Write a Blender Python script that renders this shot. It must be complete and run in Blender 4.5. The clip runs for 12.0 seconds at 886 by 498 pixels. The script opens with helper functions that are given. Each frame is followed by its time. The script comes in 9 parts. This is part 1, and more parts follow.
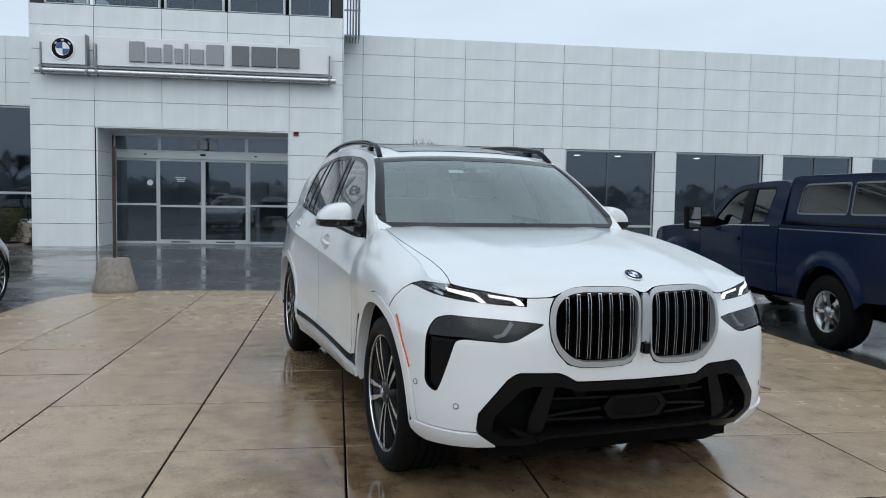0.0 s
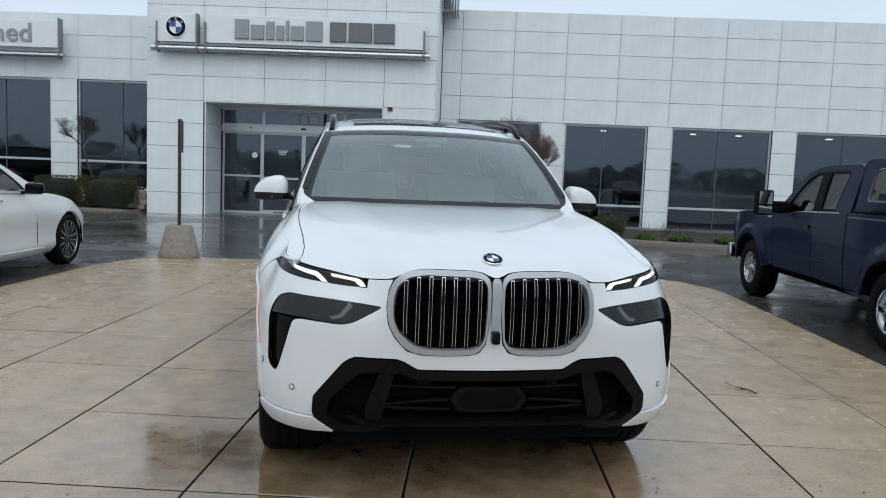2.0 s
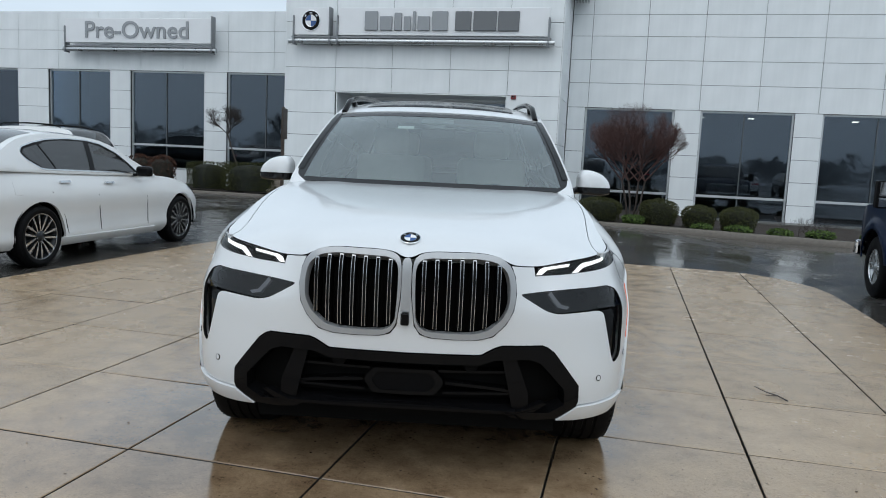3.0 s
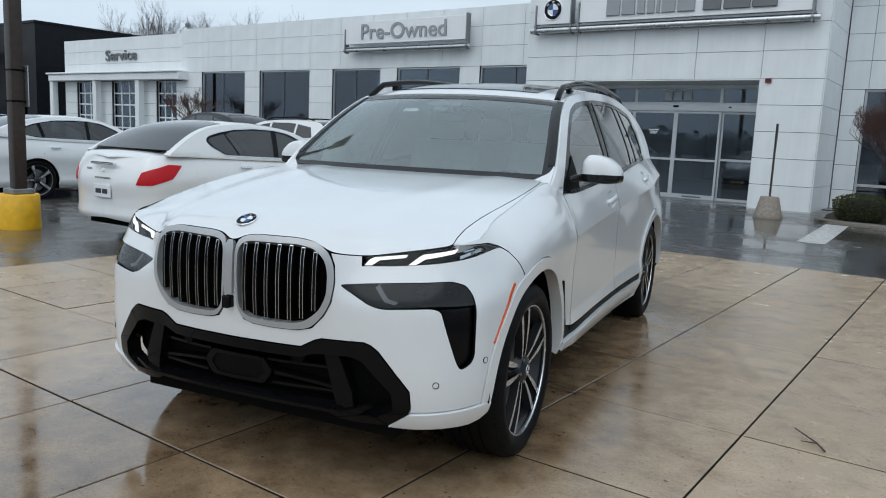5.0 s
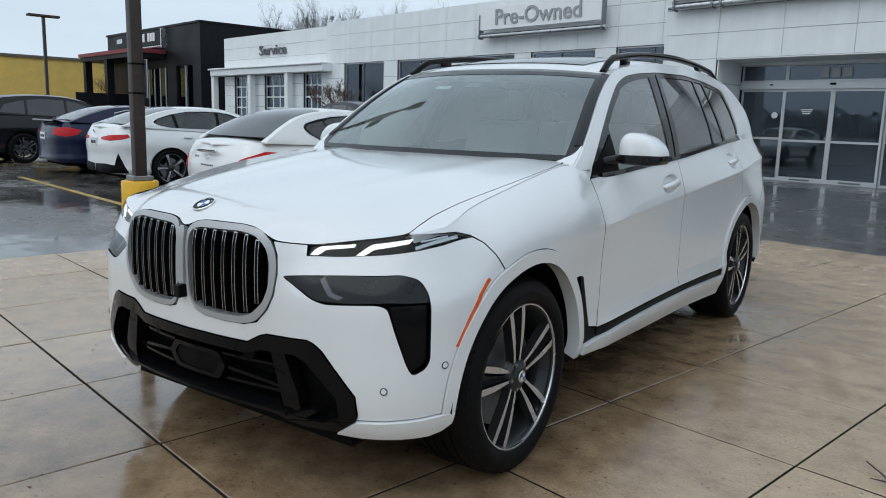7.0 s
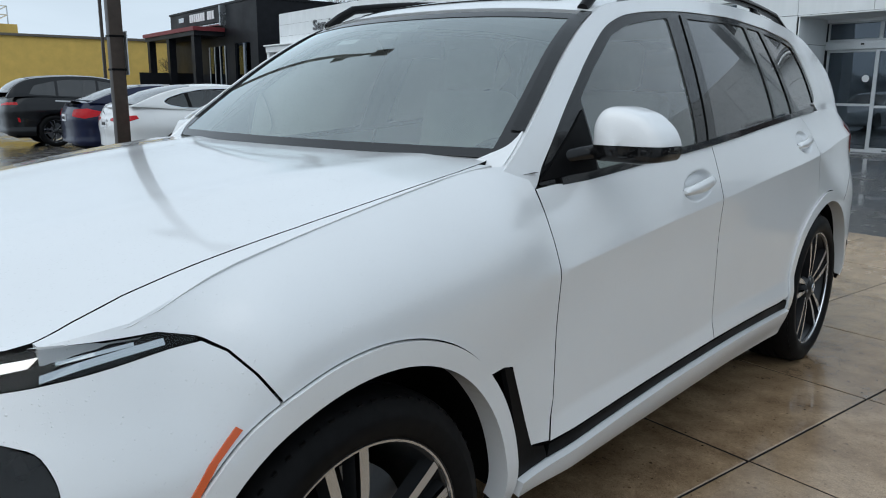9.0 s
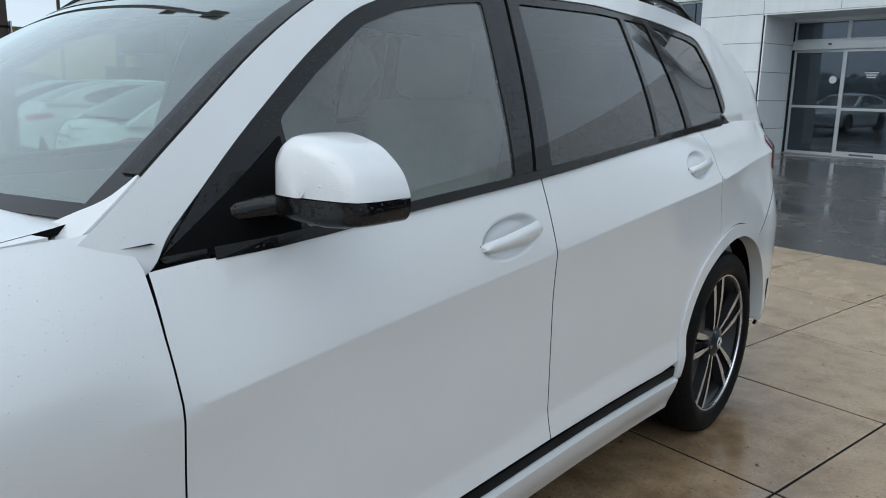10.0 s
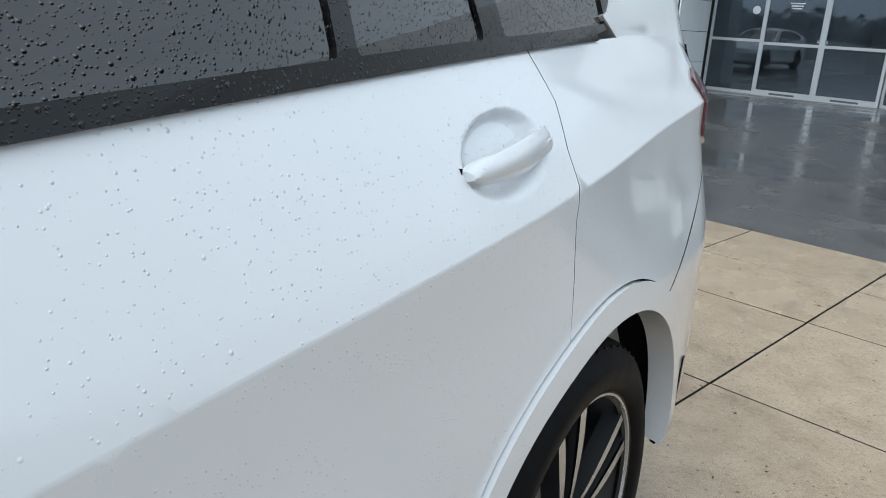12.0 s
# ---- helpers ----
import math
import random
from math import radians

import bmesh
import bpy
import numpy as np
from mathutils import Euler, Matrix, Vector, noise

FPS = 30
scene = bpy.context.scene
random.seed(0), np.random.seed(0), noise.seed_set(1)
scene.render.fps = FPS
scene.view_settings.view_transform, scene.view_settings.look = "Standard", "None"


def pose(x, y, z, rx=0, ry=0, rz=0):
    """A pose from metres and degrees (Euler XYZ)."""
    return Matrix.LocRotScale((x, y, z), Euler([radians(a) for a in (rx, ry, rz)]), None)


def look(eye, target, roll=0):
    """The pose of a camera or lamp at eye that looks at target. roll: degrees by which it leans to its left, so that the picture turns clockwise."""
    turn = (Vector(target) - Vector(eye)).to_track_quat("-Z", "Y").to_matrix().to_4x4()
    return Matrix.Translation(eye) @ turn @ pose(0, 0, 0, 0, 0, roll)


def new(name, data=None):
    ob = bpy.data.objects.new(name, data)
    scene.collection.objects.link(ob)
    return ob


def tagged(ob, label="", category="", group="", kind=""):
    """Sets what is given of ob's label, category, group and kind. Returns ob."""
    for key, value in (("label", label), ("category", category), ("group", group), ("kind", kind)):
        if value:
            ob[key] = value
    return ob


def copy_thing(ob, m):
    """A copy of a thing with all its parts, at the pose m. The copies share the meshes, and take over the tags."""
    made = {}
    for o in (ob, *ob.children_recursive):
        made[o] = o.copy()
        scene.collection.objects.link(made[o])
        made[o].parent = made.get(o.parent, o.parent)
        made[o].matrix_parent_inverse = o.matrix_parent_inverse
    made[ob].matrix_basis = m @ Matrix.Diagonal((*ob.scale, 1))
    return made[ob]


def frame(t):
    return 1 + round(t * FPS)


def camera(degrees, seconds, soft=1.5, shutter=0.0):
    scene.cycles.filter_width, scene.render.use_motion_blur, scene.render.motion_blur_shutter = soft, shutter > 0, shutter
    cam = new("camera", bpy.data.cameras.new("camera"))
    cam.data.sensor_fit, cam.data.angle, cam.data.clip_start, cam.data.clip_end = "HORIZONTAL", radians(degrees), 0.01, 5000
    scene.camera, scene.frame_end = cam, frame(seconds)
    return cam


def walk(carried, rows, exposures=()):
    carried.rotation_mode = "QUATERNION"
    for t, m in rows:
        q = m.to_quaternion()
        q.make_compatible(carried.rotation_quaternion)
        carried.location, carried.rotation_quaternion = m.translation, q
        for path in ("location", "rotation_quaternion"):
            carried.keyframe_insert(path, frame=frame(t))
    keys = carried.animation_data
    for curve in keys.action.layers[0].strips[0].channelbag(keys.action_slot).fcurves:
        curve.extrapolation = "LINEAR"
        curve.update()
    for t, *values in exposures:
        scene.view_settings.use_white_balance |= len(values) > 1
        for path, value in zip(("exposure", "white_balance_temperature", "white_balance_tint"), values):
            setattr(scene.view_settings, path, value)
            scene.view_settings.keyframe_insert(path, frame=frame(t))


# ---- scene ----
cam = camera(60.9, 12.0, 1.0)
PATH = [
    (0, (-1.181, -3.857, 1.316), (-0.9, -1.88, 1.191), 1.0),
    (0.5, (-1.08, -3.851, 1.312), (-0.809, -1.874, 1.175), 1.1),
    (1, (-0.834, -3.794, 1.301), (-0.618, -1.811, 1.147), 1.5),
    (1.5, (-0.447, -3.747, 1.324), (-0.346, -1.757, 1.151), 1.9),
    (2, (0.0, -3.761, 1.34), (-0.064, -1.772, 1.146), 2.3),
    (2.5, (0.44, -3.676, 1.33), (0.176, -1.705, 1.113), 2.5),
    (3, (0.919, -3.569, 1.326), (0.456, -1.637, 1.09), 2.7),
    (3.2, (1.098, -3.509, 1.34), (0.561, -1.598, 1.096), 2.7),
    (4.8, (2.345, -2.759, 1.331), (1.236, -1.12, 1.046), 2.6),
    (5, (2.39, -2.622, 1.354), (1.238, -1.013, 1.063), 2.6),
    (5.5, (2.629, -2.318, 1.347), (1.361, -0.801, 1.052), 2.4),
    (6, (2.744, -2.115, 1.356), (1.396, -0.669, 1.053), 2.2),
    (6.5, (2.74, -2.053, 1.349), (1.341, -0.657, 1.036), 2.0),
    (6.7, (2.733, -2.027, 1.346), (1.316, -0.652, 1.025), 1.8),
    (8.3, (2.17, -1.106, 1.268), (0.644, 0.122, 0.863), 1.3),
    (8.5, (2.144, -0.956, 1.299), (0.605, 0.254, 0.892), 0.9),
    (9, (2.03, -0.53, 1.337), (0.479, 0.665, 0.929), 0.4),
    (9.5, (1.936, -0.028, 1.363), (0.4, 1.186, 0.954), 0.7),
    (10, (1.819, 0.472, 1.38), (0.299, 1.703, 0.964), 0.9),
    (10.5, (1.652, 0.926, 1.393), (0.162, 2.186, 0.953), 1.5),
    (11, (1.469, 1.402, 1.373), (0.022, 2.698, 0.898), 1.7),
    (11.5, (1.16, 1.821, 1.312), (-0.246, 3.141, 0.785), 2.2),
    (12, (0.86, 2.218, 1.279), (-0.481, 3.578, 0.685), 3.2),
]
walk(cam, [(t, look(eye, target, roll)) for t, eye, target, roll in PATH], [(0, 0.04), (5.0, 0.0), (9.0, 0.0), (10.0, 0.08), (10.5, 0.24), (11.0, 0.38), (12.0, 0.48)])

# ---- world and light: an even, wet, overcast day ----
world = bpy.data.worlds.new("overcast_sky")
scene.world = world
world.use_nodes = True
wn, wl = world.node_tree.nodes, world.node_tree.links
wn.clear()
SUN_ELEV, SUN_ROT = radians(48), radians(200)
w_out = wn.new("ShaderNodeOutputWorld")
w_bg = wn.new("ShaderNodeBackground")
w_sky = wn.new("ShaderNodeTexSky")
w_sky.sky_type = "NISHITA"
w_sky.sun_disc = False
w_sky.sun_elevation, w_sky.sun_rotation = SUN_ELEV, SUN_ROT
w_sky.dust_density, w_sky.ozone_density = 6.0, 1.0
w_hs = wn.new("ShaderNodeHueSaturation")
w_hs.inputs["Saturation"].default_value = 0.4
w_tc = wn.new("ShaderNodeTexCoord")
w_map = wn.new("ShaderNodeMapping")
w_map.inputs["Scale"].default_value = (1.2, 1.2, 4.5)
w_noise = wn.new("ShaderNodeTexNoise")
w_noise.inputs["Scale"].default_value = 1.6
w_noise.inputs["Detail"].default_value = 6.0
w_noise.inputs["Roughness"].default_value = 0.55
w_ramp = wn.new("ShaderNodeValToRGB")
w_ramp.color_ramp.elements[0].position, w_ramp.color_ramp.elements[0].color = 0.3, (7.15, 8.7, 10.2, 1)
w_ramp.color_ramp.elements[1].position, w_ramp.color_ramp.elements[1].color = 0.72, (8.9, 10.6, 12.2, 1)
w_mix = wn.new("ShaderNodeMix")
w_mix.data_type = "RGBA"
w_mix.inputs[0].default_value = 0.82
wl.new(w_sky.outputs[0], w_hs.inputs["Color"])
wl.new(w_tc.outputs["Generated"], w_map.inputs[0])
wl.new(w_map.outputs[0], w_noise.inputs["Vector"])
wl.new(w_noise.outputs[0], w_ramp.inputs[0])
wl.new(w_hs.outputs[0], w_mix.inputs[6])
wl.new(w_ramp.outputs[0], w_mix.inputs[7])
wl.new(w_mix.outputs[2], w_bg.inputs["Color"])
w_bg.inputs["Strength"].default_value = 0.094
wl.new(w_bg.outputs[0], w_out.inputs[0])

sun = new("sun", bpy.data.lights.new("sun", "SUN"))
sun.data.energy, sun.data.angle, sun.data.color = 0.9, radians(75), (0.96, 0.985, 1.0)
sun.matrix_world = look((0, 0, 30), (30 * math.sin(-SUN_ROT) * -0.6, 30 * math.cos(SUN_ROT) * -0.6, 0))
scene.view_settings.exposure = 0.02

# ---- materials ----
def material(name, color, rough=0.5, metal=0.0, coat=0.0, spec=0.5):
    m = bpy.data.materials.new(name)
    m.use_nodes = True
    b = m.node_tree.nodes["Principled BSDF"]
    b.inputs["Base Color"].default_value = (*color, 1)
    b.inputs["Roughness"].default_value = rough
    b.inputs["Metallic"].default_value = metal
    b.inputs["Coat Weight"].default_value = coat
    b.inputs["Coat Roughness"].default_value = 0.04
    b.inputs["Specular IOR Level"].default_value = spec
    return m


def nodes_of(m):
    return m.node_tree.nodes, m.node_tree.links, m.node_tree.nodes["Principled BSDF"]


def add_noise(n, l, scale, detail=4.0, coords="Object", stretch=(1, 1, 1), rough=0.55):
    tc = n.new("ShaderNodeNewGeometry" if coords == "Position" else "ShaderNodeTexCoord")
    mp, no = n.new("ShaderNodeMapping"), n.new("ShaderNodeTexNoise")
    mp.inputs["Scale"].default_value = stretch
    no.inputs["Scale"].default_value, no.inputs["Detail"].default_value = scale, detail
    no.inputs["Roughness"].default_value = rough
    l.new(tc.outputs[coords], mp.inputs[0])
    l.new(mp.outputs[0], no.inputs["Vector"])
    return no.outputs["Fac"]


def add_ramp(n, l, fac, stops):
    r = n.new("ShaderNodeValToRGB")
    e = r.color_ramp.elements
    while len(e) < len(stops):
        e.new(0.5)
    for el, (p, c) in zip(e, stops):
        el.position = p
        el.color = (*c, 1) if isinstance(c, tuple) else (c, c, c, 1)
    l.new(fac, r.inputs[0])
    return r.outputs[0]


def add_bump(n, l, b, height, strength=0.3, distance=0.01):
    bu = n.new("ShaderNodeBump")
    bu.inputs["Strength"].default_value, bu.inputs["Distance"].default_value = strength, distance
    l.new(height, bu.inputs["Height"])
    l.new(bu.outputs[0], b.inputs["Normal"])
    return bu


def mix_color(n, l, fac, a, b, blend="MIX"):
    m = n.new("ShaderNodeMix")
    m.data_type, m.blend_type = "RGBA", blend
    for sock, v in ((m.inputs[0], fac), (m.inputs[6], a), (m.inputs[7], b)):
        if isinstance(v, (int, float)):
            sock.default_value = v
        elif isinstance(v, tuple):
            sock.default_value = (*v, 1)
        else:
            l.new(v, sock)
    return m.outputs[2]


def textured(name, color, rough, scale, amount=0.12, bump=0.0, bump_scale=None, coat=0.0, metal=0.0, rough_var=0.1, bump_dist=0.004, large=0.7):
    """A surface with two scales of change in tone, change in gloss, and fine relief."""
    m = material(name, color, rough, metal, coat)
    n, l, b = nodes_of(m)
    fine, wide = add_noise(n, l, scale, 6.0), add_noise(n, l, scale * 0.11, 3.0)
    lo, hi = tuple(c * (1 - amount) for c in color), tuple(min(1, c * (1 + amount)) for c in color)
    c1 = add_ramp(n, l, fine, [(0.3, lo), (0.7, hi)])
    c2 = add_ramp(n, l, wide, [(0.3, 1 - amount * large), (0.7, 1.0)])
    l.new(mix_color(n, l, 1.0, c1, c2, "MULTIPLY"), b.inputs["Base Color"])
    l.new(add_ramp(n, l, wide, [(0.3, max(0.02, rough - rough_var)), (0.7, min(1, rough + rough_var))]), b.inputs["Roughness"])
    if bump:
        add_bump(n, l, b, add_noise(n, l, bump_scale or scale * 3, 4.0), bump, bump_dist)
    return m


def rain_beads(n, l, layers, strength=1.0, distance=0.003):
    """A bump of scattered rain beads; each layer: cells a metre, share without a bead, largest bead, height."""
    tc, total = n.new("ShaderNodeTexCoord"), None
    for scale, bare, largest, height in layers:
        vo = n.new("ShaderNodeTexVoronoi")
        vo.feature, vo.inputs["Scale"].default_value, vo.inputs["Randomness"].default_value = "F1", scale, 1.0
        l.new(tc.outputs["Object"], vo.inputs["Vector"])
        sep = n.new("ShaderNodeSeparateColor")
        l.new(vo.outputs["Color"], sep.inputs[0])
        patch = n.new("ShaderNodeMath")
        patch.operation = "MULTIPLY_ADD"
        patch.inputs[1].default_value, patch.inputs[2].default_value = 0.8, -0.40
        l.new(add_noise(n, l, 3.2, 3.0), patch.inputs[0])
        many = n.new("ShaderNodeMath")
        many.operation = "ADD"
        l.new(sep.outputs[0], many.inputs[0])
        l.new(patch.outputs[0], many.inputs[1])
        size = n.new("ShaderNodeMapRange")
        size.inputs["From Min"].default_value, size.inputs["From Max"].default_value = bare, 1.0
        size.inputs["To Min"].default_value, size.inputs["To Max"].default_value = 0.0, largest
        l.new(many.outputs[0], size.inputs["Value"])
        bead = n.new("ShaderNodeMapRange")
        bead.interpolation_type = "SMOOTHSTEP"
        l.new(vo.outputs["Distance"], bead.inputs["Value"])
        bead.inputs["From Min"].default_value = 0.0
        l.new(size.outputs[0], bead.inputs["From Max"])
        bead.inputs["To Min"].default_value, bead.inputs["To Max"].default_value = height, 0.0
        if total is None:
            total = bead.outputs[0]
        else:
            mx = n.new("ShaderNodeMath")
            mx.operation = "MAXIMUM"
            l.new(total, mx.inputs[0])
            l.new(bead.outputs[0], mx.inputs[1])
            total = mx.outputs[0]
    bu = n.new("ShaderNodeBump")
    bu.inputs["Strength"].default_value, bu.inputs["Distance"].default_value = strength, distance
    l.new(total, bu.inputs["Height"])
    return bu.outputs[0]


BEADS = ((70, 0.22, 0.20, 0.34), (160, 0.0, 0.32, 0.28))
BEADS_GLASS = ((115, -0.35, 0.33, 0.45), (230, -0.6, 0.40, 0.32))


def glass_material(name, tint, base_rough=0.0, gloss=(1.0, 1.0, 1.0), ior=1.52, mirror=1.0, floor=0.035, mist=0.0, wet=False):
    """Thin tinted pane: light passes with the tint, and the surface reflects by Fresnel."""
    m = bpy.data.materials.new(name)
    m.use_nodes = True
    n, l = m.node_tree.nodes, m.node_tree.links
    n.clear()
    out, mix, fr = n.new("ShaderNodeOutputMaterial"), n.new("ShaderNodeMixShader"), n.new("ShaderNodeFresnel")
    tr, gl = n.new("ShaderNodeBsdfTransparent"), n.new("ShaderNodeBsdfGlossy")
    fr.inputs["IOR"].default_value = ior
    tr.inputs["Color"].default_value = (*tint, 1)
    gl.inputs["Color"].default_value = (*gloss, 1)
    gl.inputs["Roughness"].default_value = base_rough
    add = n.new("ShaderNodeMath")
    add.operation = "MULTIPLY_ADD"
    add.inputs[1].default_value, add.inputs[2].default_value = mirror, floor
    l.new(fr.outputs[0], add.inputs[0])
    l.new(add.outputs[0], mix.inputs[0])
    if wet:
        l.new(rain_beads(n, l, BEADS_GLASS, 1.0, 0.006), gl.inputs["Normal"])
    if mist:
        # breath and condensation on the inside
        veil, fog = n.new("ShaderNodeMixShader"), n.new("ShaderNodeBsdfDiffuse")
        fog.inputs["Color"].default_value = (0.80, 0.85, 0.83, 1)
        lo, hi = mist * 0.4, mist * 1.6
        l.new(add_ramp(n, l, add_noise(n, l, 1.5, 5.0), [(0.36, lo), (0.64, hi)]), veil.inputs[0])
        l.new(tr.outputs[0], veil.inputs[1])
        l.new(fog.outputs[0], veil.inputs[2])
        l.new(veil.outputs[0], mix.inputs[1])
    else:
        l.new(tr.outputs[0], mix.inputs[1])
    l.new(gl.outputs[0], mix.inputs[2])
    l.new(mix.outputs[0], out.inputs[0])
    return m


M_PANEL = textured("white_metal_panel", (0.80, 0.825, 0.83), 0.38, 1.2, 0.035, rough_var=0.06)
pn, pl, pb = nodes_of(M_PANEL)
p_streak = add_ramp(pn, pl, add_noise(pn, pl, 2.2, 5.0, stretch=(3.0, 3.0, 0.22)), [(0.36, (0.955, 0.96, 0.96)), (0.6, (1.0, 1.0, 1.0))])
p_info = pn.new("ShaderNodeObjectInfo")
p_var = add_ramp(pn, pl, p_info.outputs["Random"], [(0.0, (0.965, 0.968, 0.97)), (1.0, (1.0, 1.0, 1.0))])
p_old = pb.inputs["Base Color"].links[0].from_socket
pl.new(mix_color(pn, pl, 1.0, mix_color(pn, pl, 1.0, p_old, p_streak, "MULTIPLY"), p_var, "MULTIPLY"), pb.inputs["Base Color"])
M_JOINT = material("dark_joint", (0.035, 0.038, 0.04), 0.8)
M_FRAME = textured("aluminium_frame", (0.55, 0.57, 0.58), 0.38, 30, 0.05, metal=0.6)
M_DARKFRAME = material("dark_window_frame", (0.10, 0.11, 0.115), 0.45, 0.4)
M_STEEL = textured("brushed_steel", (0.52, 0.54, 0.55), 0.3, 18, 0.06, metal=0.9)
M_STEEL_DARK = textured("weathered_steel", (0.25, 0.26, 0.27), 0.4, 18, 0.1, metal=0.7)
M_SIGN = textured("white_sign_face", (0.80, 0.81, 0.82), 0.35, 2, 0.02)
M_LETTER = material("satin_grey_letter", (0.30, 0.31, 0.32), 0.35, 0.4)
M_LETTER_DARK = material("dark_letter_side", (0.16, 0.165, 0.17), 0.4, 0.6)
M_SHOPGLASS = glass_material("showroom_glass", (0.45, 0.49, 0.50), gloss=(0.88, 1.0, 1.16))
M_ROOM = textured("showroom_dim_wall", (0.42, 0.43, 0.43), 0.8, 2, 0.15)
M_ROOMFLOOR = textured("showroom_floor", (0.12, 0.115, 0.105), 0.35, 4, 0.15)
M_BLACK = material("gloss_black_plastic", (0.004, 0.004, 0.0045), 0.05, 0.0, 0.0, 0.12)
M_BLACK_MATTE = textured("black_plastic", (0.004, 0.004, 0.0045), 0.5, 60, 0.2, rough_var=0.08)
nodes_of(M_BLACK_MATTE)[2].inputs["Specular IOR Level"].default_value = 0.07
M_VOID = material("deep_black", (0.004, 0.004, 0.004), 0.9, spec=0.1)
M_RUBBER = textured("wet_tyre_rubber", (0.006, 0.006, 0.0065), 0.6, 40, 0.25, rough_var=0.1)
nodes_of(M_RUBBER)[2].inputs["Specular IOR Level"].default_value = 0.10
M_CHROME = material("chrome", (0.72, 0.73, 0.74), 0.07, 1.0)
M_SATIN = material("satin_chrome", (0.62, 0.63, 0.64), 0.24, 1.0)
M_SURROUND = textured("satin_silver_surround", (0.38, 0.39, 0.40), 0.34, 40, 0.03, metal=0.35, rough_var=0.05)
M_SLAT_CHROME = material("dimmed_chrome", (0.50, 0.51, 0.52), 0.18, 1.0)
M_SENSOR = material("grey_sensor_cover", (0.13, 0.135, 0.14), 0.5)
M_RED = material("red_lamp_lens", (0.46, 0.006, 0.012), 0.22, 0, 0.12, 0.2)
M_ORANGE = material("amber_reflector", (0.62, 0.10, 0.02), 0.2, 0, 0.5)
M_RED_SHOP = textured("maroon_awning_edge", (0.20, 0.025, 0.03), 0.5, 6, 0.12)


def paint_material(name, color, rough=0.28, drops=False, coat=1.0, spec=0.5):
    """Clear-coated car paint with faint unevenness, and rain beads where wanted."""
    m = material(name, color, rough, 0.0, coat, spec)
    n, l, b = nodes_of(m)
    b.inputs["Coat Roughness"].default_value = 0.06
    tone = add_noise(n, l, 2.3, 3.0)
    lo = tuple(c * 0.96 for c in color)
    l.new(add_ramp(n, l, tone, [(0.3, lo), (0.7, color)]), b.inputs["Base Color"])
    if drops:
        beads = rain_beads(n, l, BEADS)
        l.new(beads, b.inputs["Coat Normal"])
        l.new(beads, b.inputs["Normal"])
    return m


M_WHITE = paint_material("pearl_white_paint", (0.70, 0.715, 0.725), drops=True)
M_WHITE_PLAIN = paint_material("white_car_paint", (0.74, 0.745, 0.74))
M_NAVY = paint_material("navy_car_paint", (0.008, 0.012, 0.040), rough=0.35, coat=0.6, spec=0.1)
M_TRUCKBLUE = paint_material("dark_blue_truck_paint", (0.003, 0.011, 0.036), rough=0.3, coat=0.30, spec=0.06)
M_GREYCAR = paint_material("black_car_paint", (0.007, 0.0075, 0.009), rough=0.35, coat=0.6, spec=0.1)
M_CARGLASS = glass_material("car_window_glass", (0.20, 0.23, 0.235))
M_MISTGLASS = glass_material("misted_side_glass", (0.44, 0.58, 0.55), mirror=1.3, mist=0.08, wet=True)
M_PRIVACY = glass_material("dark_privacy_glass", (0.022, 0.024, 0.026), mirror=1.2, wet=True)
M_BLACK_WET = material("wet_black_trim", (0.005, 0.005, 0.0055), 0.06, 0.0, 0.0, 0.36)
wn_, wl_, wb_ = nodes_of(M_BLACK_WET)
wl_.new(rain_beads(wn_, wl_, BEADS_GLASS, 1.0, 0.006), wb_.inputs["Normal"])
M_WINDSCREEN = glass_material("windscreen_glass", (0.66, 0.80, 0.76), gloss=(0.93, 1.0, 1.0), mirror=1.55, floor=0.11, mist=0.05)

# ---- building helpers ----
def mesh_object(name, bm, mat, smooth=False, normals=None):
    me = bpy.data.meshes.new(name)
    bm.normal_update()
    bm.to_mesh(me)
    bm.free()
    mats = mat if isinstance(mat, (list, tuple)) else [mat]
    for m in mats:
        me.materials.append(m)
    if smooth:
        me.polygons.foreach_set("use_smooth", [True] * len(me.polygons))
        if smooth != "all":
            me.set_sharp_from_angle(angle=radians(smooth if smooth > 1 else 38))
    return new(name, me)


def part(name, bm, material_, parent, label="", smooth=False):
    ob = mesh_object(name, bm, material_, smooth)
    ob.parent = parent
    if label:
        tagged(ob, label)
    return ob


def thing(name, m, label, category, group="", kind=""):
    ob = new(name)
    ob.empty_display_size = 0.2
    ob.matrix_world = m
    return tagged(ob, label, category, group, kind)


def setting(name, bm, mat, label, category, smooth=False):
    return tagged(mesh_object(name, bm, mat, smooth), label, category, "", "structure")


